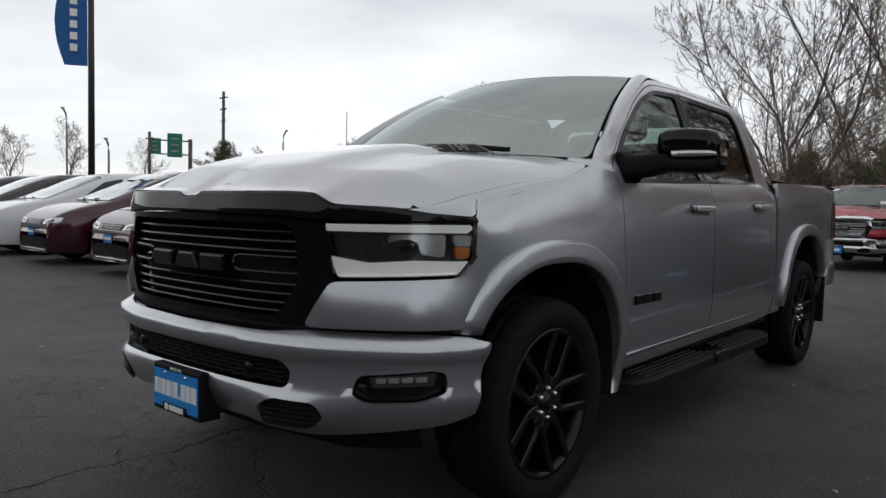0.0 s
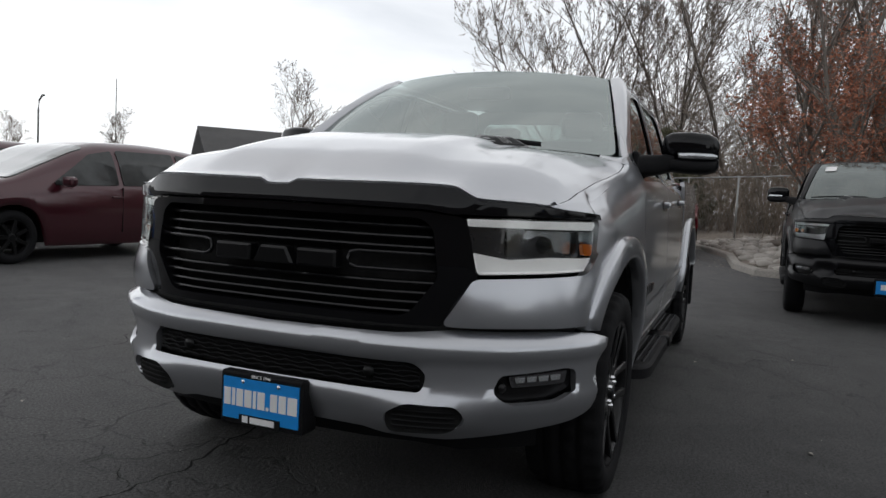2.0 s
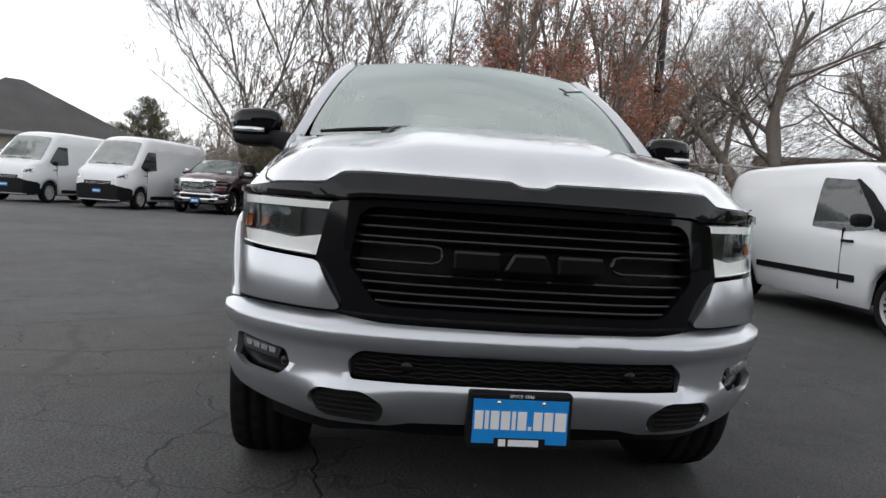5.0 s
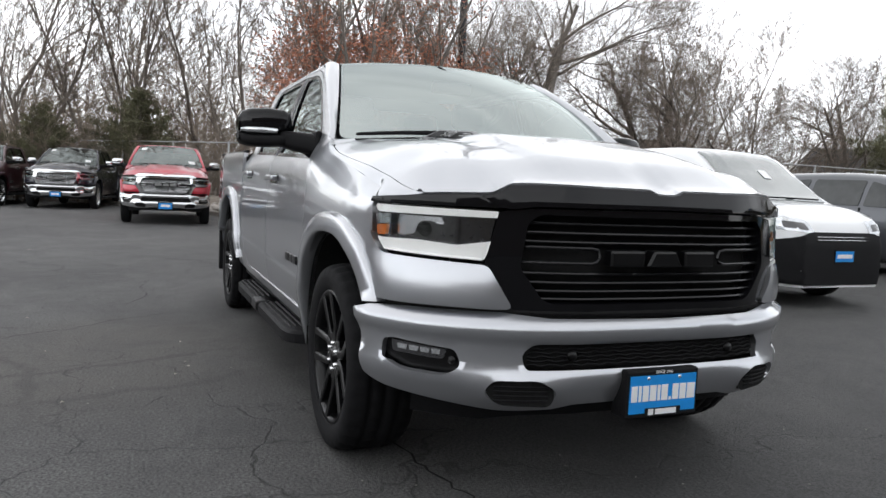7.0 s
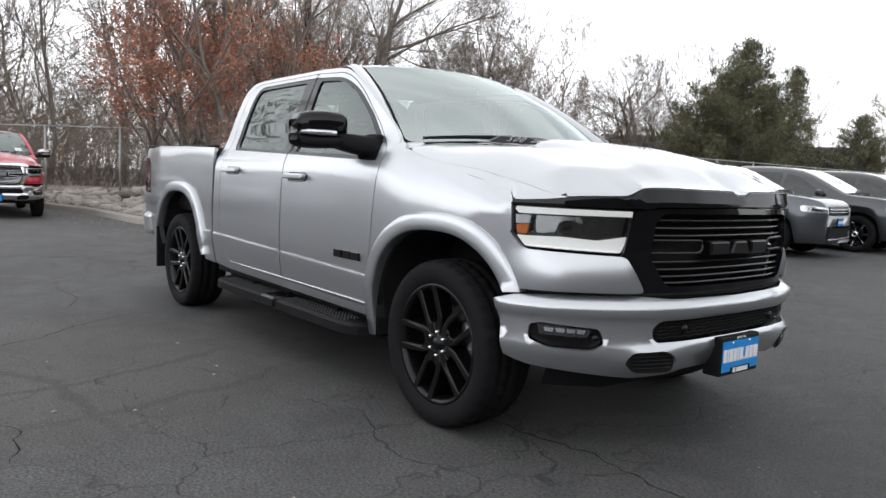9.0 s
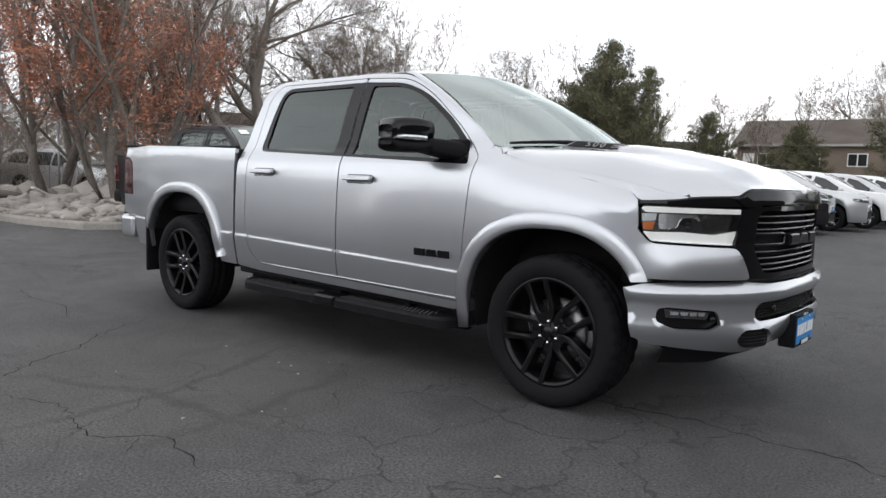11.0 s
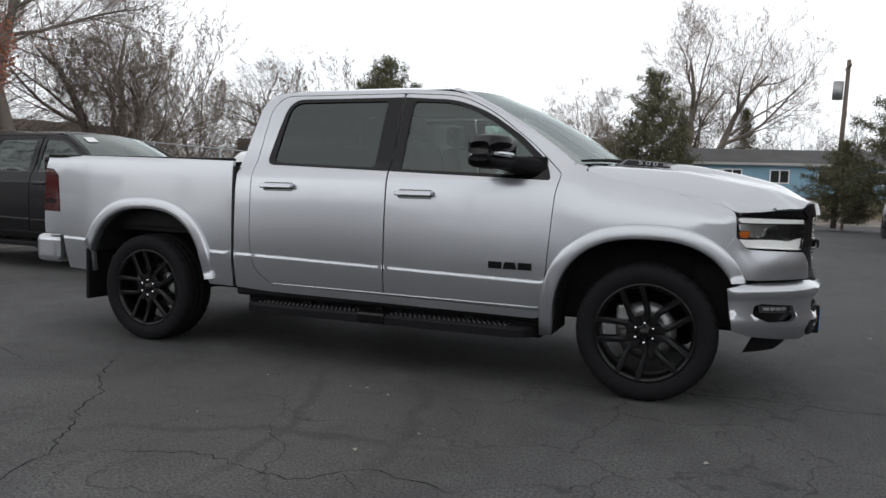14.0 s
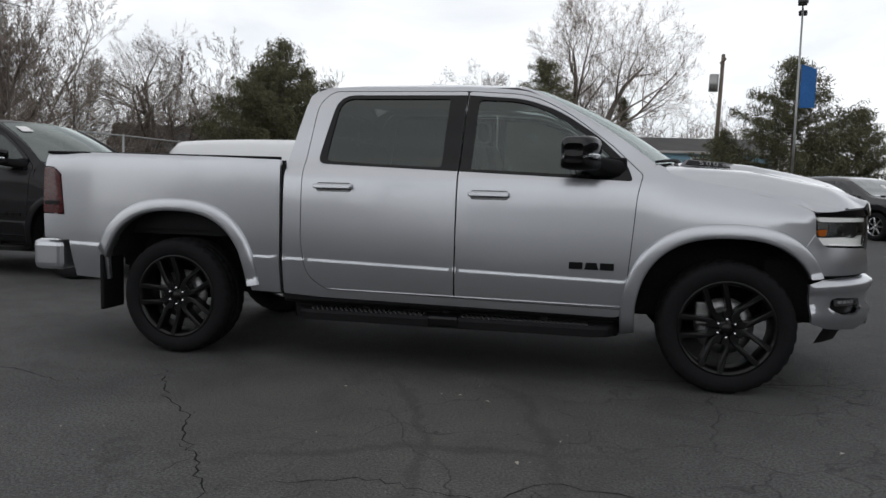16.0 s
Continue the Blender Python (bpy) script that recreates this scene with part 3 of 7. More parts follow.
        lampo = rounded([(-4.735, 0.962), (-4.568, 0.957), (-4.592, 1.235), (-4.645, 1.283), (-4.725, 1.293)], 0.02)
        tl = part("tail_lamp", panel(lampo, lambda x, z: (x, sg * (bed_flank(x, z) + 0.004), z), out, (), st, 0.02), M["red_lens"], t, "dark red tail lamp")
        part("lamp_band", panel(rounded([(-4.72, 1.02), (-4.60, 1.02), (-4.60, 1.05), (-4.72, 1.05)], 0.01), lambda x, z: (x, sg * (bed_flank(x, z) + 0.007), z), out, (), st, 0.004), M["black_gloss"], tl)
        # rear bumper end and mud flap
        part("rear_bumper_end", box(-4.72, sg * 0.87, 0.655, 0.26, 0.20, 0.225, 0.05, 3), trim if chrome else paint_mat, t)
        part("mud_flap", box(-4.235, sg * 0.90, 0.48, 0.03, 0.24, 0.40, 0.012), M["black"], t, "black mud flap")
        # inner wheel housings
        for line in (FRONT_IN, REAR_IN):
            v, f = [], []
            for x, z in line:
                v += [(x, sg * 0.97, z), (x, sg * 0.58, z)]
            f = [(2 * i, 2 * i + 1, 2 * i + 3, 2 * i + 2) for i in range(len(line) - 1)]
            part("arch_liner", (v, f), M["liner"], t, "dark arch liner")
        # running board
        br = [(-2.83, 0.85), (-2.72, 1.02), (-2.6, 1.045), (-0.80, 1.045), (-0.70, 1.02), (-0.62, 0.85)]
        rb = part("running_board", extrude(rounded(br, 0.05), 0.312, 0.376, lambda u, v, w: (u, sg * v, w), 0.016), M["black"], t, "textured black running board")
        if fine:
            for seg in ((-2.66, -1.86), (-1.63, -0.80)):
                v, f = [], []
                for i in range(int((seg[1] - seg[0]) / 0.034)):
                    for j in range(4):
                        x, y = seg[0] + 0.034 * i + 0.017 * (j % 2), 0.897 + 0.034 * j
                        k = len(v)
                        v += [(x + 0.012 * dx, sg * (y + 0.010 * dy), 0.3755) for dx, dy in ((1, 0), (0, 1), (-1, 0), (0, -1))]
                        v += [(x + 0.006 * dx, sg * (y + 0.005 * dy), 0.3835) for dx, dy in ((1, 0), (0, 1), (-1, 0), (0, -1))]
                        f += [(k + q, k + (q + 1) % 4, k + 4 + (q + 1) % 4, k + 4 + q) for q in range(4)] + [(k + 4, k + 5, k + 6, k + 7)]
                part("tread_pad", (v, f, False), M["black_bar"], rb, "studded black tread pad")
            part("board_clip", box(-1.74, sg * 0.95, 0.35, 0.20, 0.215, 0.068, 0.014), M["black_satin"], rb)
        for bx in (-2.3, -1.75, -1.1):
            part("board_bracket", box(bx, sg * 0.80, 0.40, 0.06, 0.22, 0.05, 0.01), M["liner"], rb)
        part("sill", join(box(-1.73, sg * 0.90, 0.45, 2.3, 0.10, 0.08, 0.02), box(-1.73, sg * 0.84, 0.39, 2.2, 0.06, 0.20, 0.02)), M["black"], t, "black sill")
        # mirror: upper cap, lower shell, indicator, arm and sail
        def pod(rows, low=0.0, high=1.0, n=24):
            """A rounded shell through upright sections; rows: y, middle x, half depth, lower z, upper z."""
            v, f = [], []
            for y, xc, hx, z0, z1 in rows:
                za, zb = z0 + (z1 - z0) * low, z0 + (z1 - z0) * high
                for k in range(n):
                    a = 2 * math.pi * k / n
                    c, w = math.cos(a), math.sin(a)
                    v.append((xc + hx * math.copysign(abs(c) ** 0.55, c), sg * y, (za + zb) / 2 + (zb - za) / 2 * math.copysign(abs(w) ** 0.5, w)))
            for i in range(len(rows) - 1):
                f += [(i * n + k, i * n + (k + 1) % n, i * n + n + (k + 1) % n, i * n + n + k) for k in range(n)]
            f += [tuple(range(n)), tuple(range(len(v) - n, len(v)))[::-1]]
            return v, f

        shell = [(1.020, -0.865, 0.050, 1.375, 1.490), (1.032, -0.868, 0.075, 1.355, 1.520), (1.065, -0.878, 0.095, 1.342, 1.535), (1.15, -0.900, 0.102, 1.335, 1.541), (1.23, -0.922, 0.095, 1.338, 1.534), (1.268, -0.938, 0.080, 1.350, 1.520), (1.282, -0.945, 0.055, 1.375, 1.490)]
        mi = part("door_mirror", pod(shell, 0.34, 1.0), M["chrome"] if chrome else M["black_gloss"], t, "chrome mirror housing" if chrome else "gloss black mirror housing")
        part("mirror_lower", pod(shell, 0.0, 0.335), M["black"], mi, "matt black lower shell")
        arm = [(0.905, -0.725, 0.110, 1.295, 1.405), (0.945, -0.745, 0.092, 1.305, 1.412), (1.0, -0.79, 0.078, 1.318, 1.418), (1.05, -0.845, 0.072, 1.335, 1.425), (1.08, -0.87, 0.068, 1.345, 1.43)]
        part("mirror_arm", pod(arm), M["black"], mi, "black mirror arm")
        part("mirror_sail", box(-0.70, sg * 0.915, 1.36, 0.15, 0.035, 0.13, 0.015), M["black"], mi)
        part("indicator", pod([(1.10, -0.835, 0.05, 1.402, 1.436), (1.17, -0.846, 0.05, 1.400, 1.438), (1.25, -0.872, 0.05, 1.404, 1.436), (1.276, -0.90, 0.042, 1.408, 1.432)]), M["lamp_chrome"], mi, "clear indicator lens")
        part("mirror_glass", box(-1.006, sg * 1.15, 1.44, 0.006, 0.19, 0.15, 0.0), M["chrome"], mi, "mirror glass")
        # door badge: three plain raised blocks
        for i in range(3):
            x0 = -0.955 + 0.095 * i
            blk = [(x0, 0.728), (x0 + 0.085, 0.728), (x0 + 0.085 - 0.01 * (i == 1), 0.772), (x0 + 0.01 * (i == 1), 0.772)]
            part("badge_block", extrude(blk, 0.0, 0.012, lambda u, v, w: (u, sg * (flank(u, v) + w), v), 0.003), M["black_satin"] if not chrome else M["chrome"], t)
        # headlamp
        s_in_t, s_in_b, s_out = nose_s(0.632), nose_s(0.668), nose_s(0.965)
        hl = rounded([(s_in_b, 0.912), (s_out - 0.06, 0.925), (s_out - 0.015, 0.975), (s_out, 1.085), (s_out - 0.02, 1.098), (s_in_t, 1.092)], [0.01, 0.04, 0.05, 0.02, 0.01, 0.01])
        deep = lambda k: (lambda s, z: (lambda p, q: (p[0], sg * p[1], p[2]))(on_plan(NOSE, lambda s2, z2: k - 0.03 * max(0, z2 - 0.95))(s, z), 0))
        lamp = part("headlamp", panel(hl, deep(-0.05), (1, sg * 0.5, 0), (), st, 0.0), M["lamp_dark"], t, "dark headlamp housing")
        lo = rounded([(s_in_b, 0.915), (s_out - 0.065, 0.928), (s_out - 0.02, 0.975), (s_out - 0.05, 0.972), (s_out - 0.22, 0.975), (s_in_b + 0.10, 0.965), (s_in_b - 0.03, 0.985)], 0.012)
        part("running_light", panel(lo, deep(-0.012), (1, sg * 0.5, 0), (), st * 0.7, 0.02), M["led"] if fine else M["lamp_white"], lamp, "pale running-light strip")
        if fine:
            part("light_guide", tube([deep(0.0005)(s_in_b + 0.006 + (s_out - 0.085 - s_in_b) * i / 12, 0.9215 + 0.013 * i / 12) for i in range(13)], 0.004, 6), M["led"], lamp, "bright light guide")
        hi = rounded([(s_in_t, 1.066), (s_out - 0.03, 1.066), (s_out - 0.01, 1.082), (s_out - 0.02, 1.094), (s_in_t - 0.004, 1.089)], 0.005)
        part("light_bar", panel(hi, deep(-0.006), (1, sg * 0.5, 0), (), st * 0.7, 0.02), M["led"] if fine else M["lamp_white"], lamp, "bright upper light bar")
        am = rounded([(s_out - 0.070, 0.982), (s_out - 0.025, 0.982), (s_out - 0.018, 1.018), (s_out - 0.078, 1.022)], 0.01)
        part("side_marker", panel(am, deep(-0.008), (1, sg * 0.5, 0), (), st, 0.015), M["amber"], lamp, "amber side marker")
        bowl = rounded([(s_out - 0.335, 0.985), (s_out - 0.10, 0.985), (s_out - 0.095, 1.058), (s_out - 0.30, 1.058)], 0.014)
        mk = rounded([(s_out - 0.079, 1.025), (s_out - 0.018, 1.021), (s_out - 0.012, 1.060), (s_out - 0.085, 1.060)], 0.006)
        part("marker_reflector", panel(mk, deep(-0.008), (1, sg * 0.5, 0), (), st, 0.015), M["lamp_chrome"], lamp, "clear reflector above the marker")
        part("reflector_bowl", panel(bowl, deep(-0.046), (1, sg * 0.5, 0), (), st * 0.6, 0.0), M["lamp_chrome"], lamp, "bright faceted reflector")
        dark = rounded([(s_out - 0.37, 0.972), (s_out - 0.13, 0.972), (s_out - 0.16, 0.992), (s_out - 0.19, 0.992), (s_out - 0.205, 1.035), (s_out - 0.26, 1.045), (s_out - 0.30, 1.03), (s_out - 0.37, 1.06)], 0.012)
        part("lamp_shroud", panel(dark, deep(-0.034), (1, sg * 0.5, 0), (), st * 0.6, 0.012), M["lamp_dark"], lamp, "dark inner shroud")
        c = deep(-0.030)(s_out - 0.235, 1.012)
        part("projector", moved(spin([(0.0, 0.016), (0.012, 0.014), (0.020, 0.006), (0.024, 0.0), (0.030, -0.004), (0.030, -0.02)], 18), Matrix.Translation(c) @ pose(0, 0, 0, 0, 0, -90 + sg * 50)), M["black_gloss"], lamp, "round projector lens")
        part("lens_cover", panel(hl, deep(0.003), (1, sg * 0.5, 0), (), st, 0.0), M["lens"], lamp, "clear lens cover")
        # painted cheek under the headlamp
        bf = lambda s, z: (lambda p: (p[0], sg * p[1], p[2]))(on_plan(NOSE, lambda a2, z2: 0.004 + 0.026 * smooth01((a2 - 0.55) / 0.12) * smooth01((nose_x(0.42) - a2) / 0.25) * math.sin(math.pi * min(1, max(0, (z2 - 0.66) / 0.26))))(s, z))
        ck = rounded([(nose_s(0.568), 0.752), (nose_s(0.8), 0.752), (nose_x(0.49), 0.748), (nose_x(0.475), 0.80), (nose_x(0.415), 0.90), (nose_x(0.424), 0.931), (nose_x(0.466), 0.994), (s_out + 0.002, 0.985), (s_out - 0.055, 0.918), (s_in_b, 0.903), (nose_s(0.648), 0.895)], [0.03, 0.05, 0.01, 0.02, 0.01, 0.003, 0.003, 0.02, 0.05, 0.02, 0.02])
        part("front_cheek", panel(ck, bf, (1, sg * 0.5, 0), (), st * 0.8, 0.03), paint_mat, t)
        # black strip above the headlamp
        bs = rounded([(s_in_t - 0.02, 1.102), (s_out + 0.004, 1.102), (s_out - 0.006, 1.121), (nose_s(0.8), 1.140), (nose_s(0.69), 1.146)], 0.004)
        part("lamp_brow", panel(bs, lambda s, z: (lambda p: (p[0], sg * p[1], p[2]))(on_plan(NOSE, lambda a, b: 0.006 - 0.15 * max(0, b - 1.115))(s, z)), (1, sg * 0.5, 0), (), st, 0.03), M["black_gloss"], t, "gloss black brow")
        # fog lamp pocket
        fp = rounded([(bump_s(0.735), 0.545), (bump_s(0.78), 0.508), (bump_s(0.90), 0.512), (bump_s(0.955), 0.55), (bump_s(0.952), 0.608), (bump_s(0.925), 0.618), (bump_s(0.755), 0.602)], [0.02, 0.03, 0.03, 0.02, 0.02, 0.01, 0.02])
        bdeep = lambda k: (lambda s, z: (lambda p: (p[0], sg * p[1], p[2]))(on_plan(BUMP, lambda a, b: k)(s, z)))
        fg = part("fog_lamp", panel(fp, bdeep(-0.038), (1, sg * 0.7, 0), (), st, 0.0), M["black_satin"], t, "black fog-lamp pocket")
        fl_o = rounded([(bump_s(0.79), 0.560), (bump_s(0.93), 0.566), (bump_s(0.935), 0.608), (bump_s(0.78), 0.596)], 0.008)
        fg_l = part("fog_lens", panel(fl_o, bdeep(-0.022), (1, sg * 0.7, 0), (), st * 0.5, 0.012), M["lamp_dark"], fg, "dark fog lens")
        for k in range(4):
            y0 = 0.80 + 0.031 * k
            part("led_cell", panel([(bump_s(y0), 0.576 + 0.001 * k), (bump_s(y0 + 0.022), 0.577 + 0.001 * k), (bump_s(y0 + 0.024), 0.594 + 0.001 * k), (bump_s(y0 - 0.003), 0.593 + 0.001 * k)], bdeep(-0.018), (1, sg * 0.7, 0), (), 0.02, 0.004), M["lamp_chrome"], fg_l, "bright small reflector")
        c = bdeep(-0.02)(bump_s(0.765), 0.56)
        part("parking_sensor", moved(spin([(0, 0.008), (0.012, 0.007), (0.016, 0.0)], 14), Matrix.Translation(c) @ pose(0, 0, 0, 0, 0, -90 + sg * 55)), M["black_satin"], fg)
        # tow-hook openings
        th = rounded([(bump_s(0.435), 0.412), (bump_s(0.62), 0.418), (bump_s(0.668), 0.460), (bump_s(0.638), 0.510), (bump_s(0.485), 0.513), (bump_s(0.418), 0.470)], 0.03)
        tow = part("tow_opening", panel(th, bdeep(-0.008), (1, 0, 0), (), st, 0.0), M["liner"], t, "dark meshed tow opening")
        for i in range(4):
            z = 0.437 + 0.016 * i
            part("mesh_bar", tube([bdeep(0.0)(bump_s(y), z) for y in (0.45, 0.5, 0.55, 0.60, 0.635)], 0.0035, 5), M["black"], tow)
    # hood
    edge = [(x, hood_edge(x)) for x in (0.658, 0.63, 0.595, 0.555, 0.51, 0.45, 0.36, 0.25, 0.12, 0.0, -0.12, -0.22, -0.30, -0.35)] + [(-0.375, 0.895), (-0.385, 0.87), (-0.385, 0.80)]
    nose = [NOSE(nose_s(y)) for y in (0.0, 0.04, 0.055, 0.072, 0.12, 0.3, 0.45, 0.53, 0.585, 0.60, 0.62, 0.635, 0.65, 0.68, 0.73, 0.78, 0.83)]
    half = [(x - 0.008, y) for x, y in nose] + edge + [(-0.33, 0.5), (-0.265, 0.25), (-0.24, 0.0)]
    full = half + [(x, -y) for x, y in half[-2:0:-1]]
    lip_z = curve1([0, 0.04, 0.072, 0.3, 0.50, 0.585, 0.62, 0.65, 0.68, 0.8, 0.93], [1.173, 1.174, 1.189, 1.191, 1.193, 1.189, 1.170, 1.153, 1.150, 1.145, 1.127])

    def bonnet_z(x, y):
        d = NOSE(nose_s(min(abs(y), 0.955)))[0] - x
        w = smooth01(d / 0.24) ** 0.55 if d > 0 else 0.0
        return lip_z(abs(y)) * (1 - w) + hood_z(x, y) * w

    hl_ = [[(x, s * y) for x in np.arange(-0.3, 0.95, 0.1)] for s in (1, -1) for y in (0.34, 0.40, 0.46, 0.53)]
    bonnet = part("bonnet", panel(full, lambda x, y: (x, y, bonnet_z(x, y)), (0, 0, 1), (), st, 0.02, hl_), paint_mat, t)
    # upper faces of the wings, between the bonnet's shut line and the sides
    outer = [(x, flank(x, hood_rim(x) - 0.001), hood_rim(x) - 0.001) for x in np.linspace(-0.375, 0.40, 18)] + [(0.427, flank(0.427, 1.142), 1.142), (0.453, flank(0.453, 1.123), 1.123)]
    s0, s1 = nose_x(0.475), nose_s(0.845)
    for k in range(11):
        a = s0 + (s1 - s0) * k / 10
        x, y = NOSE(a)
        outer.append((x - 0.006, y - 0.012 * (1 - k / 10) - 0.004, lip_z(min(y, 0.93)) - 0.004 * (1 - k / 10)))
    inner = [(x, hood_edge(x) + gap, bonnet_z(x, hood_edge(x))) for x in np.linspace(-0.375, 0.658, 30)]

    def along(line, u):
        q = np.array(line)
        d = np.r_[0, np.cumsum(np.linalg.norm(np.diff(q, axis=0), axis=1))]
        return Vector([float(np.interp(u * d[-1], d, q[:, c])) for c in range(3)])

    for sg in (1, -1):
        def wing_face(u, v):
            p = along(inner, min(1, max(0, u / 1.2))).lerp(along(outer, min(1, max(0, u / 1.2))), v / 0.1)
            p.z += 0.006 * math.sin(math.pi * min(1, max(0, v / 0.1)))
            return p.x, sg * p.y, p.z

        part("wing_top", panel([(0, 0), (1.2, 0), (1.2, 0.1), (0, 0.1)], wing_face, (0, 0, 1), (), st * 0.8, 0.012), paint_mat, t)
    for sg in (1, -1):
        # slanted badge plates beside the bonnet's raised middle
        def plate_face(u, v, w):
            a = Vector((u, 0.495 - 0.142 * (u + 0.258), 1.396 - 0.0725 * (u + 0.258)))
            b = Vector((u, 0.430 - 0.256 * (u + 0.254), 1.440 - 0.070 * (u + 0.254)))
            q = a.lerp(b, v) + Vector((0.05, 0.55, 0.83)) * w
            return q.x, sg * q.y, q.z

        rim_o = rounded([(-0.265, 0.0), (0.075, 0.0), (0.150, 0.62), (0.050, 1.0), (-0.215, 1.0)], 0.012)
        pd = part("badge_plate", extrude(rim_o, -0.04, 0.006, plate_face, 0.003), M["badge_grey"], bonnet, "grey badge plate with numerals")
        inset = rounded([(-0.232, 0.16), (0.062, 0.16), (0.108, 0.60), (0.040, 0.86), (-0.205, 0.86)], 0.01)
        part("badge_inset", extrude(inset, 0.004, 0.0075, plate_face, 0.001), M["black"], pd, "black inset")
        if fine:
            x_ax = Vector((-sg, 0, 0.07 * sg)).normalized()
            z_ax = Vector((0.05, sg * 0.55, 0.83)).normalized()
            y_ax = z_ax.cross(x_ax).normalized()
            x_ax = y_ax.cross(z_ax)
            base = Matrix.Translation(plate_face(-0.10, 0.5, 0.009)) @ Matrix((x_ax, y_ax, z_ax)).transposed().to_4x4()
            for k, digit in enumerate("1500"):
                part("digit", moved(letters(digit, 0.068, 0.003), base @ Matrix.Translation(((k - 1.5) * 0.046, 0, 0))), M["steel"], pd)
            for v in (0.36, 0.60):
                part("badge_stripe", extrude([(0.015, v), (0.062, v), (0.066, v + 0.09), (0.015, v + 0.09)], 0.006, 0.010, plate_face, 0.001), M["steel"], pd)
    # black lip over the grille
    lip_top = [(y, lip_z(y) - 0.006) for y in (0.0, 0.04, 0.055, 0.072, 0.18, 0.30, 0.40, 0.50, 0.55, 0.585, 0.60, 0.62, 0.635, 0.65, 0.68)]
    lip = [(nose_s(y), z) for y, z in lip_top] + [(nose_s(0.63), 1.105), (nose_s(0.585), 1.10), (nose_s(0.52), 1.112), (0, 1.118)]
    lipf = lip + [(-s, z) for s, z in lip[-2:0:-1]]
    part("grille_lip", panel(lipf, on_plan(NOSE, lambda s, z: 0.012 - 0.24 * max(0, z - 1.13)), (1, 0, 0), (), st, 0.04), trim if chrome else M["black_gloss"], t, "bright grille lip" if chrome else "gloss black grille lip")
    # grille
    g = part("grille", ([], []), None, t, "horizontal-barred grille")
    sh = [(0.0, 1.112), (nose_s(0.50), 1.105), (nose_s(0.60), 1.096), (nose_s(0.628), 1.085), (nose_s(0.664), 0.905), (nose_s(0.645), 0.89), (nose_s(0.57), 0.752), (nose_s(0.54), 0.738), (0, 0.728)]
    outer = sh + [(-s, z) for s, z in sh[-2:0:-1]]
    ins = [(nose_s(0.495), 1.085), (nose_s(0.535), 1.055), (nose_s(0.555), 0.90), (nose_s(0.475), 0.788), (nose_s(0.44), 0.775)]
    hole = rounded(ins + [(-s, z) for s, z in ins[::-1]], 0.02)
    gs = on_plan(NOSE, lambda s, z: 0.006 - 0.06 * abs(z - 0.93))
    part("grille_surround", panel(outer, gs, (1, 0, 0), [hole], st * 0.8, 0.06), trim if chrome else M["black_gloss"], g, "" if chrome else "gloss black surround")
    part("grille_back", panel(rounded(ins + [(-s, z) for s, z in ins[::-1]], 0.01), on_plan(NOSE, lambda s, z: -0.07), (1, 0, 0), (), st * 2, 0), M["liner"], g, "dark backing")
    bars = [(1.058, 0.53), (1.025, 0.535), (0.993, 0.54), (0.882, 0.545), (0.850, 0.53), (0.820, 0.50), (0.792, 0.475)]
    bs = on_plan(NOSE, lambda s, z: -0.022)
    bmat = M["chrome"] if chrome else M["black_bar"]
    for z, y in bars:
        s1 = nose_s(y)
        pts = [bs(s, z) for s in np.linspace(-s1, s1, 21 if fine else 9)]
        v, f = [], []
        for p in pts:
            v += [(p[0] - 0.03, p[1], z - 0.009), (p[0], p[1], z - 0.0075), (p[0] + 0.005, p[1], z - 0.002), (p[0] + 0.002, p[1], z + 0.0025), (p[0] - 0.03, p[1], z + 0.004)]
        for i in range(len(pts) - 1):
            f += [(i * 5 + j, i * 5 + (j + 1) % 5, i * 5 + 5 + (j + 1) % 5, i * 5 + 5 + j) for j in range(5)]
        part("grille_bar", (v, f, False), bmat, g)
    for sg in (1, -1):
        loop = [(0.60, 0.918), (0.45, 0.918), (0.30, 0.918), (0.278, 0.924), (0.268, 0.945), (0.278, 0.966), (0.30, 0.972), (0.45, 0.972), (0.60, 0.972)]
        part("grille_loop", tube([on_plan(NOSE, lambda s, z: -0.008)(sg * nose_s(y), z) for y, z in loop], 0.007, 6), bmat, g)
    for i, (a, b) in enumerate(((-0.235, -0.09), (-0.08, 0.08), (0.09, 0.235))):
        sk = 0.03 if i == 1 else 0.0
        blk = rounded([(a, 0.910), (b, 0.910), (b - sk, 0.967), (a + sk, 0.967)], 0.008)
        part("grille_badge", extrude(blk, -0.03, 0.016, lambda u, v, w: (NOSE(nose_s(abs(u)))[0] + w, u, v), 0.008), M["black_satin"] if not chrome else M["steel"], g)
    # bumper
    b = [(0.0, 0.722), (bump_s(0.45), 0.726), (bump_s(0.62), 0.740), (bump_s(0.90), 0.735), (bump_s(0.985), 0.725), (bump_s(1.0), 0.70)]
    b += [(bump_s(0.995), 0.46), (bump_s(0.955), 0.43), (bump_s(0.80), 0.405), (bump_s(0.62), 0.385), (bump_s(0.42), 0.392), (bump_s(0.34), 0.41), (0.0, 0.415)]
    bo = b + [(-s, z) for s, z in b[-2:0:-1]]
    inn = rounded([(-bump_s(0.535), 0.545), (bump_s(0.535), 0.545), (bump_s(0.548), 0.60), (bump_s(0.505), 0.637), (-bump_s(0.505), 0.637), (-bump_s(0.548), 0.60)], 0.02)
    holes = [inn]
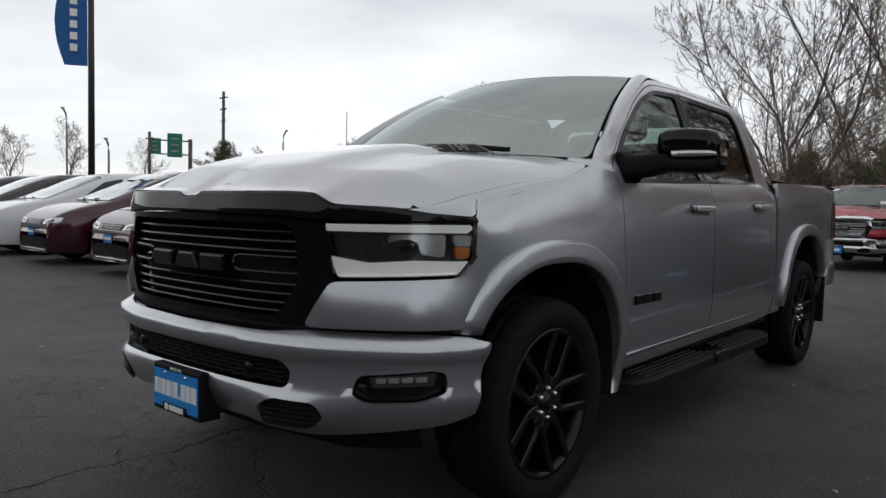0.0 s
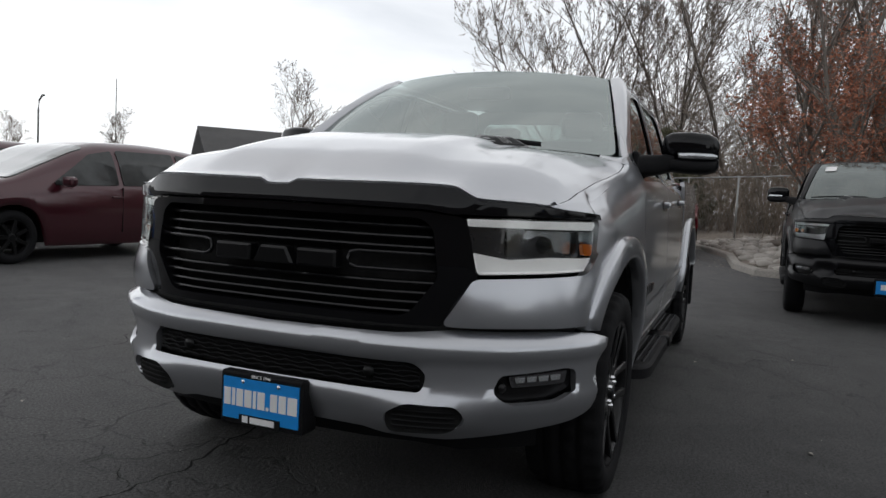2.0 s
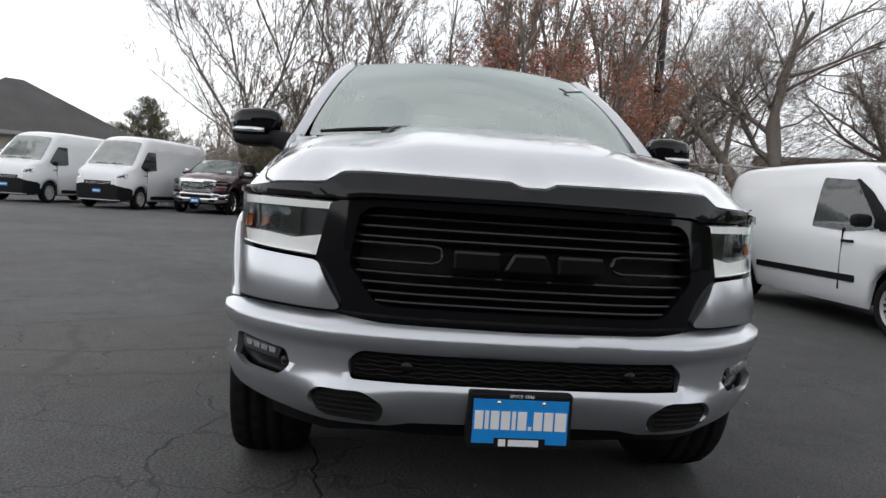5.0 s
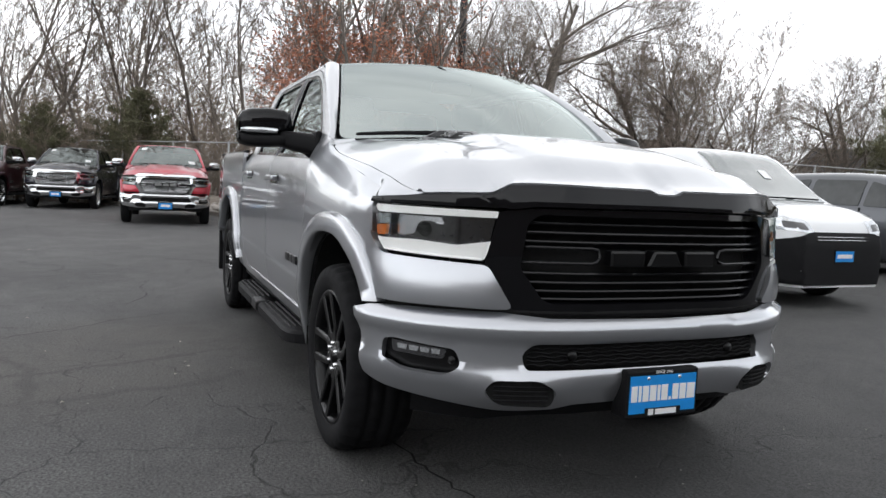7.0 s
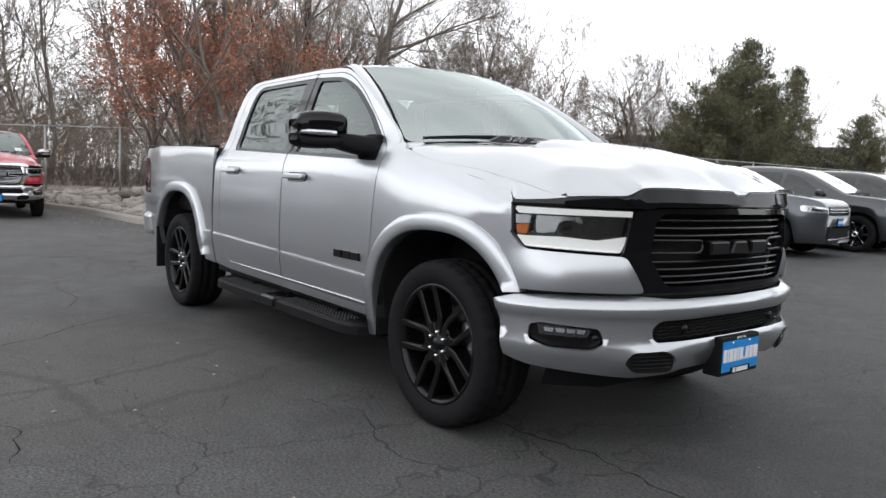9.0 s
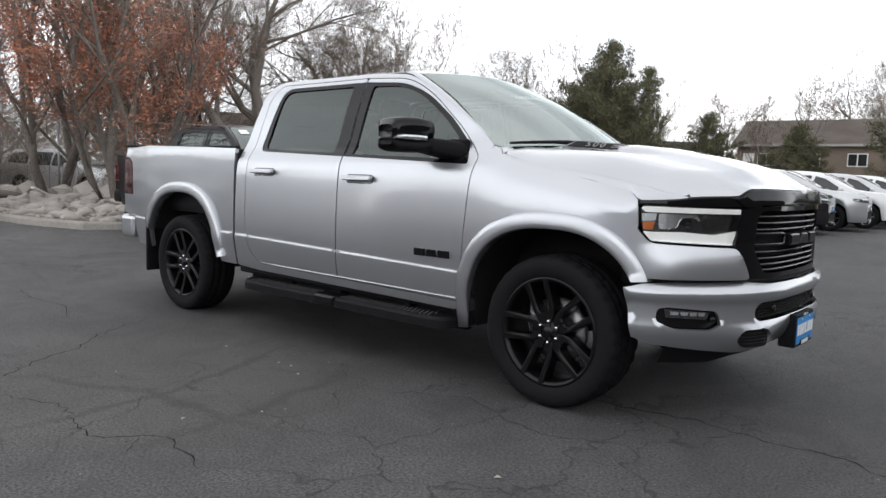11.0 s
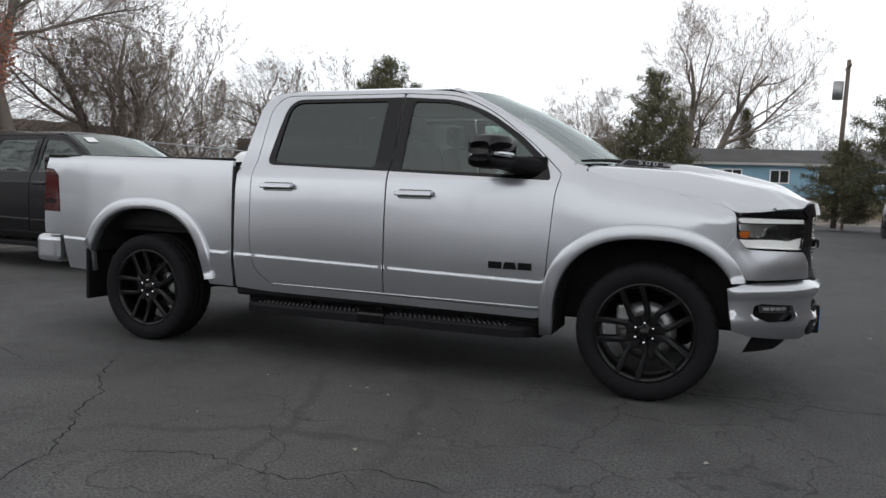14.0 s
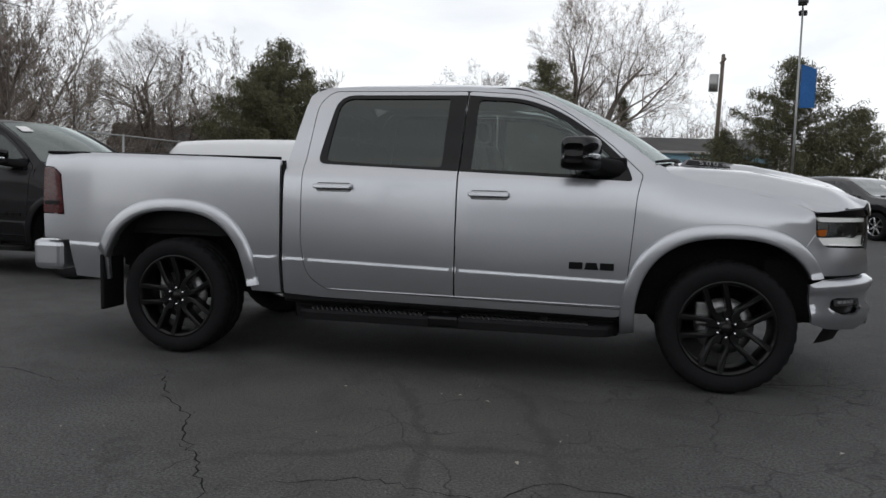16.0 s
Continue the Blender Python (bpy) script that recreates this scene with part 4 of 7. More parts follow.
    for sg in (1, -1):
        holes.append([(sg * s, z) for s, z in rounded([(bump_s(0.735), 0.545), (bump_s(0.78), 0.508), (bump_s(0.90), 0.512), (bump_s(0.955), 0.55), (bump_s(0.952), 0.608), (bump_s(0.925), 0.618), (bump_s(0.755), 0.602)], [0.02, 0.03, 0.03, 0.02, 0.02, 0.01, 0.02])])
        holes.append([(sg * s, z) for s, z in rounded([(bump_s(0.435), 0.412), (bump_s(0.62), 0.418), (bump_s(0.668), 0.460), (bump_s(0.638), 0.510), (bump_s(0.485), 0.513), (bump_s(0.418), 0.470)], 0.03)])
    bumper = part("front_bumper", panel(bo, on_plan(BUMP, bump_off), (1, 0, 0), holes, st * 0.75, 0.024), trim if chrome else paint_mat, t)
    intake = part("bumper_intake", panel(inn, on_plan(BUMP, lambda s, z: -0.037), (1, 0, 0), (), st * 1.5, 0), M["liner"], bumper, "dark meshed intake")
    for i in range(5 if fine else 2):
        z = 0.558 + (0.0145 if fine else 0.03) * i
        part("mesh_bar", tube([(lambda p: (p[0], p[1], p[2] + 0.004 * math.sin(k * 2.2 + i * 1.6)))(on_plan(BUMP, lambda a, c: -0.027)(s, z)) for k, s in enumerate(np.linspace(-bump_s(0.525), bump_s(0.525), 41 if fine else 9))], 0.004, 5), M["black"], intake)
    for y in (-0.36, 0.36):
        c = on_plan(BUMP, lambda a, c: -0.022)(bump_s(abs(y)) * (1 if y > 0 else -1), 0.592)
        part("parking_sensor", moved(spin([(0, 0.01), (0.016, 0.009), (0.02, 0.0)], 16), Matrix.Translation(c) @ pose(0, 0, 0, 0, 0, -90)), M["black_satin"], intake)
    # dark filler tube drawn in place of the shade above the bumper
    part("bumper_gap", tube([on_plan(NOSE, lambda a, c: -0.03)(s, 0.745) for s in np.linspace(-nose_x(0.55), nose_x(0.55), 25)], 0.028, 6), M["liner"], t, "dark filler strip for the shaded bumper gap")
    for sg in (1, -1):
        v, f = [], []
        for s, _ in [(bump_s(y), 0) for y in (0.0, 0.3, 0.5, 0.65, 0.78, 0.87)]:
            x, y = BUMP(s)
            lo_z = 0.335 if y < 0.6 else 0.315
            v += [(x - 0.10, sg * y * 0.95, 0.44), (x - 0.16, sg * y * 0.93, lo_z)]
        f = [(2 * i, 2 * i + 1, 2 * i + 3, 2 * i + 2) for i in range(5)]
        part("air_dam", (v, f), M["black"], t, "black air dam")
    # number plate in its black holder
    pl = part("number_plate", box(0.957, 0, 0.452, 0.086, 0.325, 0.178, 0.008), M["black"], t, "black plate holder")
    part("plate_face", box(1.0015, 0, 0.452, 0.004, 0.298, 0.138, 0.0), M["plate_blue"], pl, "blue plate with white print bars")
    widths = (0.026, 0.012, 0.026, 0.028, 0.012, 0.028, 0.010, 0.027, 0.028, 0.036) if fine else (0.1, 0.1)
    at = -0.5 * (sum(widths) + 0.006 * (len(widths) - 1))
    for i, w in enumerate(widths):
        h = 0.058 if w > 0.011 else 0.012
        part("print_bar", box(1.0042, at + w / 2, 0.456 - (0.058 - h) / 2, 0.002, w, h), M["white"], pl)
        at += w + 0.006
    if fine:
        part("holder_tab", box(1.0046, 0, 0.386, 0.004, 0.16, 0.030), M["black"], pl)
        part("holder_mark", box(1.0072, -0.055, 0.387, 0.002, 0.022, 0.022), M["white"], pl)
        part("holder_bar", box(1.0072, 0.012, 0.387, 0.002, 0.095, 0.020), M["white"], pl)
        part("holder_text", moved(letters("SINCE 1946", 0.0155, 0.0006), Matrix.Translation((1.0022, 0, 0.5315)) @ pose(0, 0, 0, 90, 0, 90)), M["white"], pl)
        for y in (-0.07, 0.07):
            part("screw", moved(spin([(0, 0.004), (0.006, 0.003), (0.007, 0)], 10), Matrix.Translation((1.0035, y, 0.511)) @ pose(0, 0, 0, 0, 0, -90)), M["chrome"], pl)
    # roof
    rz = curve1([-2.80, -2.70, -2.4, -1.8, -1.4, -1.1], [1.86, 1.905, 1.95, 1.955, 1.936, 1.907])

    def roof_front(y):
        a = 1 - min(1.0, (y / 0.657) ** 2)
        return -1.275 + 0.14 * a, 1.876 + 0.030 * a

    def roof_z(x, y):
        e = 1.88
        z = rz(x) - (rz(x) - e) * (abs(y) / 0.715) ** 3 if rz(x) > e else rz(x) - 0.02 * (abs(y) / 0.715) ** 3
        xf, zf = roof_front(y)
        w = smooth01((xf - x) / 0.2)
        return (zf + 0.004 - 0.62 * max(0.0, x - xf)) * (1 - w) + z * w

    ro = [(roof_front(y)[0] + 0.016, y) for y in (0.0, 0.15, 0.3, 0.42, 0.52, 0.6, 0.65)] + [(-1.285, 0.69), (-1.30, 0.722), (-1.6, 0.72), (-2.4, 0.712), (-2.66, 0.715), (-2.76, 0.62), (-2.79, 0.3), (-2.80, 0)]
    part("roof", panel(ro + [(x, -y) for x, y in ro[-2:0:-1]], lambda x, y: (x, y, roof_z(x, y)), (0, 0, 1), (), st * 1.4, 0.004), paint_mat, t)
    # windscreen
    def screen(u, v):
        y = u * (0.862 - 0.205 * v)
        a = 1 - u * u
        xb, xt = -0.50 + 0.27 * a, -1.275 + 0.14 * a
        zb, zt = 1.382 + 0.028 * a, 1.876 + 0.030 * a
        bow = 0.035 * math.sin(math.pi * v)
        return xb + (xt - xb) * v + bow * 0.5, y, zb + (zt - zb) * v + bow

    ws = rounded([(-0.985, 0.0), (0.985, 0.0), (0.985, 1.0), (-0.985, 1.0)], 0.06)
    part("windscreen", panel(ws, screen, (1, 0, 1), (), 0.11 if fine else 0.25, 0.0), M["glass_front"] if fine else M["glass_plain"], t, "greenish windscreen glass" if fine else "dark windscreen glass")
    wb = rounded([(-0.955, 0.03), (0.955, 0.03), (0.965, 0.997), (-0.965, 0.997)], 0.06)
    part("screen_band", panel(ws, lambda u, v: tuple(Vector(screen(u, v)) - Vector((0.006, 0, 0.006))), (1, 0, 1), [wb], 0.1, 0.0), M["black"], t, "black glass edge")
    if not fine:
        for u0, u1, v0, v1 in ((-0.86, -0.68, 0.70, 0.86), (0.62, 0.80, 0.10, 0.22)):
            part("window_sticker", panel([(u0, v0), (u1, v0), (u1, v1), (u0, v1)], lambda u, v: tuple(Vector(screen(u, v)) + Vector((0.005, 0, 0.008))), (1, 0, 1), (), 0.1, 0.002), M["white"], t, "white paper behind the glass")
    # windscreen posts
    for sg in (1, -1):
        line = [(-0.45, 1.385), (-0.55, 1.465), (-0.69, 1.552), (-0.84, 1.645), (-1.03, 1.75), (-1.25, 1.855), (-1.33, 1.874)]
        v, f = [], []
        k = 6
        for i, (x, z) in enumerate(line):
            q = Vector((x, sg * flank(x, z), z))
            vv = i / (len(line) - 1)
            p = Vector(screen(sg * 1.0, vv))
            for j in range(k):
                w = j / (k - 1)
                mid = q.lerp(p, w) + Vector((0.25, sg * 0.5, 0.8)) * (0.018 * math.sin(math.pi * w))
                v.append(mid)
        for i in range(len(line) - 1):
            for j in range(k - 1):
                a = i * k + j
                f.append((a, a + 1, a + k + 1, a + k))
        part("screen_post", (v, f), paint_mat, t)
        # wiper
        w0, w1 = (-0.20, -0.90) if sg < 0 else (0.62, -0.02)
        pts = [tuple(Vector(screen(w0 + (w1 - w0) * i / 6, 0.012 + 0.01 * math.sin(math.pi * i / 6))) + Vector((0.016, 0, 0.014))) for i in range(7)]
        part("wiper", tube(pts, [0.012, 0.014, 0.014, 0.012, 0.011, 0.010, 0.008], 6), M["black"], t, "black wiper")
    cowl = [(-0.245, 0.0), (-0.27, 0.25), (-0.335, 0.5), (-0.39, 0.79), (-0.52, 0.79), (-0.50, 0.7), (-0.38, 0.4), (-0.29, 0.0)]
    part("cowl", panel(cowl + [(x, -y) for x, y in cowl[-2:0:-1]], lambda x, y: (x, y, 1.376 + 0.02 * (1 - y * y)), (0, 0, 1), (), st * 1.5, 0.02), M["black"], t, "black cowl tray")
    for sg in (1, -1):
        # painted corner between the bonnet, the wing and the windscreen post
        post = Vector((-0.452, flank(-0.45, 1.385) - 0.004, 1.383))

        def corner(u, v):
            y = 0.775 + 0.135 * v / 0.15
            a = Vector((-0.390, y, bonnet_z(-0.385, min(y, 0.9)) - 0.001))
            b = Vector(screen(0.90, 0.0)).lerp(Vector(screen(0.99, 0.0)), min(1, v / 0.09)) if v < 0.09 else Vector(screen(0.99, 0.0)).lerp(post, (v - 0.09) / 0.06)
            p = a.lerp(b, u / 0.12)
            return p.x, sg * p.y, p.z + 0.005 * math.sin(math.pi * min(1, max(0, u / 0.12)))

        part("cowl_corner", panel([(0, 0), (0.12, 0), (0.12, 0.15), (0, 0.15)], corner, (0, 0, 1), (), 0.03, 0.01), paint_mat, t)
    # rear wall with its window
    rw = [(-0.90, 0.5), (0.90, 0.5), (0.91, 1.36), (0.84, 1.6), (0.74, 1.82), (0.6, 1.88), (-0.6, 1.88), (-0.74, 1.82), (-0.84, 1.6), (-0.91, 1.36)]
    rg = rounded([(-0.68, 1.42), (0.68, 1.42), (0.60, 1.78), (-0.60, 1.78)], 0.06)
    wall = lambda y, z: (-2.86 + 0.10 * max(0, (z - 1.36) / 0.5), y, z)
    part("cab_back", panel(rw, wall, (-1, 0, 0), [rg], st * 2, 0.03), paint_mat, t)
    part("rear_glass", panel(rg, wall, (-1, 0, 0), (), 0.3, 0), M["glass_side"], t, "rear window glass")
    # cabin
    part("dashboard", box(-0.62, 0, 1.20, 0.42, 1.66, 0.26, 0.09, 3), M["seat"], t, "dark dashboard")
    part("cabin_floor", box(-1.75, 0, 0.62, 2.2, 1.72, 0.12), M["liner"], t, "dark cabin floor")
    for sy in (0.42, -0.42):
        for sx, nm in ((-1.42, "front_seat"), (-2.42, "rear_seat")):
            if sx < -2 and not fine:
                continue
            s = part(nm, box(sx + 0.12, sy, 0.86, 0.55, 0.56, 0.2, 0.07), M["seat"], t, "dark upholstered seat")
            part("seat_back", moved(box(0, 0, 0.32, 0.14, 0.54, 0.66, 0.06), Matrix.Translation((sx - 0.14, sy, 0.92)) @ pose(0, 0, 0, 0, -12, 0)), M["seat"], s)
            part("headrest", box(sx - 0.30, sy, 1.66, 0.10, 0.27, 0.17, 0.05), M["seat"], s)
    part("steering_wheel", moved(spin([(0.165, -0.014), (0.18, -0.018), (0.195, 0.0), (0.18, 0.018), (0.165, 0.014), (0.165, -0.014)], 28), Matrix.Translation((-0.95, 0.42, 1.27)) @ pose(0, 0, 0, 0, 0, -90) @ pose(0, 0, 0, 25, 0, 0)), M["seat"], t, "dark steering wheel")
    part("rear_view_mirror", box(-1.08, 0, 1.77, 0.05, 0.26, 0.075, 0.02), M["black"], t)
    # bed and tailgate
    part("bed_floor", box(-3.8, 0, 0.86, 1.8, 1.7, 0.06), M["black"], t, "black bed liner")
    for sg in (1, -1):
        part("bed_wall", box(-3.8, sg * 0.86, 1.12, 1.78, 0.05, 0.5), M["black"], t)
    part("bed_front", box(-2.93, 0, 1.09, 0.04, 1.84, 0.44), M["black"], t)
    part("tailgate", box(-4.715, 0, 1.11, 0.07, 1.72, 0.56, 0.025), paint_mat, t)
    part("rear_bumper", box(-4.74, 0, 0.64, 0.20, 1.56, 0.19, 0.04), trim if chrome else M["black_satin"], t)
    # chassis and wheels
    for nm, shape in (("chassis", box(-1.9, 0, 0.50, 4.9, 1.1, 0.22, 0.02)), ("front_subframe", box(0.5, 0, 0.62, 0.5, 1.4, 0.4, 0.02)), ("engine_bay", box(0.0, 0, 0.82, 1.5, 1.14, 0.52, 0.02)), ("rear_tub", box(-WB, 0, 0.80, 1.4, 1.14, 0.5, 0.02)), ("front_axle", tube([(0, -0.8, 0.42), (0, 0.8, 0.42)], 0.07, 10)), ("rear_axle", tube([(-WB, -0.8, 0.41), (-WB, 0.8, 0.41)], 0.08, 10)), ("floor_pan", box(-1.7, 0, 0.50, 2.2, 1.7, 0.14, 0.02))):
        part(nm, shape, M["liner"], t, "dark underbody")
    for x in (0.0, -WB):
        for sg in (1, -1):
            if fine:
                wheel_parts(t, (x, sg * TYRE_OUT, HUB_Z), sg, fine, chrome)
            else:
                plain_wheel(t, (x, sg * TYRE_OUT, HUB_Z), sg, HUB_Z, M["chrome"] if chrome else M["black_satin"])
    return t




# ---------------- other parked vehicles ----------------
def plain_wheel(parent, at, sgn, r, rim_mat, spokes=7):
    w = part("wheel", ([], []), None, parent)
    w.location = at
    flip = Matrix.Diagonal((1, sgn, 1, 1))
    k = r / 0.36
    tyre = spin([(0.235 * k, -0.2), (0.30 * k, -0.222), (0.345 * k, -0.21), (0.36 * k, -0.18), (0.36 * k, -0.04), (0.345 * k, -0.012), (0.30 * k, 0.002), (0.245 * k, -0.008), (0.235 * k, -0.03)], 36)
    part("tyre", moved(tyre, flip), M["rubber"], w, "black road tyre")
    shapes = [spin([(0.242 * k, -0.2), (0.222 * k, -0.19), (0.215 * k, -0.05), (0.236 * k, -0.012), (0.246 * k, -0.012)], 36), spin([(0.0, -0.02), (0.035, -0.02), (0.075, -0.035), (0.08, -0.08)], 18)]
    for i in range(spokes):
        a = 2 * math.pi * i / spokes
        ca, sa = math.cos(a), math.sin(a)
        shapes.append(extrude([(0.05, -0.03), (0.228 * k, -0.022), (0.228 * k, 0.022), (0.05, 0.03)], -0.06, -0.018, lambda u, v, d, ca=ca, sa=sa: (u * ca - v * sa, d, u * sa + v * ca), 0.006))
    if rim_mat is M["steel"]:
        # pressed steel wheel with a ring of round holes
        dish = spin([(0.0, -0.03), (0.05, -0.028), (0.07, -0.045), (0.11, -0.06), (0.15, -0.035), (0.20 * k, -0.028), (0.222 * k, -0.05), (0.236 * k, -0.014), (0.248 * k, -0.010)], 36)
        rm = part("rim", moved(dish, flip), M["steel_wheel"], w, "grey pressed-steel rim")
        for i in range(16):
            a = 2 * math.pi * i / 16
            part("rim_hole", moved(spin([(0.0, -0.024), (0.017, -0.024), (0.017, -0.05)], 10), Matrix.Translation((0.185 * k * math.cos(a), 0, 0.185 * k * math.sin(a))) @ flip), M["liner"], rm)
    else:
        part("rim", moved(join(*shapes), flip), rim_mat, w, "alloy rim")
    part("brake_disc", moved(spin([(0.0, -0.1), (0.16, -0.1), (0.16, -0.12)], 20), flip), M["liner"], w)
    return w


SPECS = {
    "minivan": dict(front=0.98, rear=-4.19, w=1.0, wb=3.09, r=0.355, sill=0.22, tumble=0.30,
        top=[(-4.19, 0.55), (-4.17, 0.98), (-4.10, 1.35), (-3.92, 1.62), (-3.5, 1.71), (-2.4, 1.765), (-1.6, 1.735), (-1.15, 1.64), (-0.55, 1.37), (0.0, 1.13), (0.35, 1.05), (0.7, 0.93), (0.88, 0.82), (0.96, 0.70), (0.98, 0.55)],
        belt=[(-4.2, 1.13), (-2.0, 1.07), (-0.4, 1.0), (1.0, 0.85)], screen=(-1.22, -0.02),
        windows=[[(-0.62, 1.06), (-0.60, 1.10), (-1.22, 1.52), (-1.62, 1.60), (-1.66, 1.09)], [(-1.74, 1.09), (-1.70, 1.61), (-2.8, 1.63), (-2.82, 1.12)], [(-2.90, 1.12), (-2.88, 1.63), (-3.5, 1.58), (-3.78, 1.46), (-3.80, 1.17)]],
        grille=(0.34, 0.70, 0.79), lamps=(0.42, 0.84, 0.70, 0.80), intake=(0.62, 0.30, 0.48), plate=0.56),
    "suv": dict(front=0.92, rear=-4.16, w=0.965, wb=3.04, r=0.385, sill=0.28, tumble=0.26,
        top=[(-4.16, 0.6), (-4.14, 1.1), (-4.02, 1.5), (-3.85, 1.69), (-3.3, 1.765), (-2.2, 1.79), (-1.6, 1.765), (-1.2, 1.69), (-0.75, 1.47), (-0.22, 1.20), (0.3, 1.15), (0.72, 1.08), (0.87, 0.99), (0.91, 0.85), (0.92, 0.6)],
        belt=[(-4.2, 1.22), (-2.0, 1.16), (-0.4, 1.10), (1.0, 1.0)], screen=(-1.28, -0.24),
        windows=[[(-0.62, 1.15), (-1.18, 1.53), (-1.50, 1.62), (-1.58, 1.18)], [(-1.66, 1.18), (-1.60, 1.63), (-2.55, 1.64), (-2.62, 1.20)], [(-2.72, 1.21), (-2.66, 1.64), (-3.5, 1.58), (-3.68, 1.26)]],
        grille=(0.50, 0.80, 0.96), lamps=(0.55, 0.90, 0.82, 0.94), intake=(0.55, 0.38, 0.56), plate=0.66),
    "city_van": dict(front=0.92, rear=-3.84, w=0.91, wb=3.11, r=0.325, sill=0.24, tumble=0.13,
        top=[(-3.84, 0.5), (-3.82, 1.5), (-3.76, 1.76), (-3.6, 1.845), (-2.2, 1.885), (-1.4, 1.88), (-0.98, 1.845), (-0.74, 1.775), (-0.40, 1.53), (0.10, 1.185), (0.28, 1.155), (0.55, 1.09), (0.76, 0.995), (0.87, 0.88), (0.91, 0.72), (0.92, 0.5)],
        belt=[(-4.0, 1.12), (-1.5, 1.10), (0.0, 1.06), (1.0, 0.95)], screen=(-0.84, 0.06),
        windows=[[(-0.36, 1.10), (-0.66, 1.42), (-0.88, 1.62), (-1.46, 1.66), (-1.50, 1.08), (-0.85, 1.05)]],
        pillar=[(-0.33, 1.07), (-0.06, 1.09), (-0.14, 1.15), (-0.60, 1.50), (-0.86, 1.64), (-0.92, 1.62), (-0.70, 1.42)],
        grille=(0.42, 0.74, 0.84), lamps=(0.44, 0.84, 0.84, 1.00), intake=(0.60, 0.34, 0.46), plate=0.585, dark_low=0.90, strip=(0.50, 0.575)),
    "cargo_van": dict(front=0.95, rear=-5.04, w=1.02, wb=4.04, r=0.36, sill=0.28, tumble=0.11,
        top=[(-5.04, 0.5), (-5.02, 2.2), (-4.9, 2.46), (-4.6, 2.52), (-2.0, 2.54), (-1.0, 2.52), (-0.68, 2.45), (-0.48, 2.33), (-0.10, 1.90), (0.30, 1.47), (0.55, 1.37), (0.80, 1.21), (0.91, 1.02), (0.94, 0.8), (0.95, 0.5)],
        belt=[(-5.1, 1.38), (-1.2, 1.36), (0.0, 1.28), (1.0, 1.0)], screen=(-0.47, 0.27),
        windows=[[(0.0, 1.42), (-0.36, 1.82), (-0.52, 1.98), (-1.0, 1.98), (-1.0, 1.36), (-0.3, 1.30)]],
        grille=(0.45, 0.76, 0.92), lamps=(0.60, 0.90, 0.98, 1.16), intake=(0.7, 0.34, 0.50), plate=0.58, dark_low=0.86),
    "off_roader": dict(front=0.72, rear=-3.72, w=0.92, wb=3.0, r=0.41, sill=0.42, tumble=0.14,
        top=[(-3.72, 0.6), (-3.71, 1.2), (-3.62, 1.78), (-3.4, 1.84), (-1.3, 1.86), (-1.05, 1.80), (-0.82, 1.48), (-0.70, 1.24), (-0.6, 1.19), (0.3, 1.14), (0.62, 1.10), (0.70, 1.02), (0.71, 0.8), (0.72, 0.6)],
        belt=[(-4.0, 1.20), (1.0, 1.08)], screen=(-1.03, -0.72),
        windows=[[(-0.86, 1.24), (-1.06, 1.72), (-1.55, 1.74), (-1.6, 1.24)], [(-1.70, 1.24), (-1.68, 1.74), (-2.5, 1.73), (-2.55, 1.24)], [(-2.65, 1.24), (-2.62, 1.73), (-3.5, 1.70), (-3.55, 1.24)]],
        grille=(0.40, 0.80, 1.04), lamps=(0.45, 0.66, 0.84, 1.0), intake=(0.5, 0.5, 0.56), plate=0.52),
}


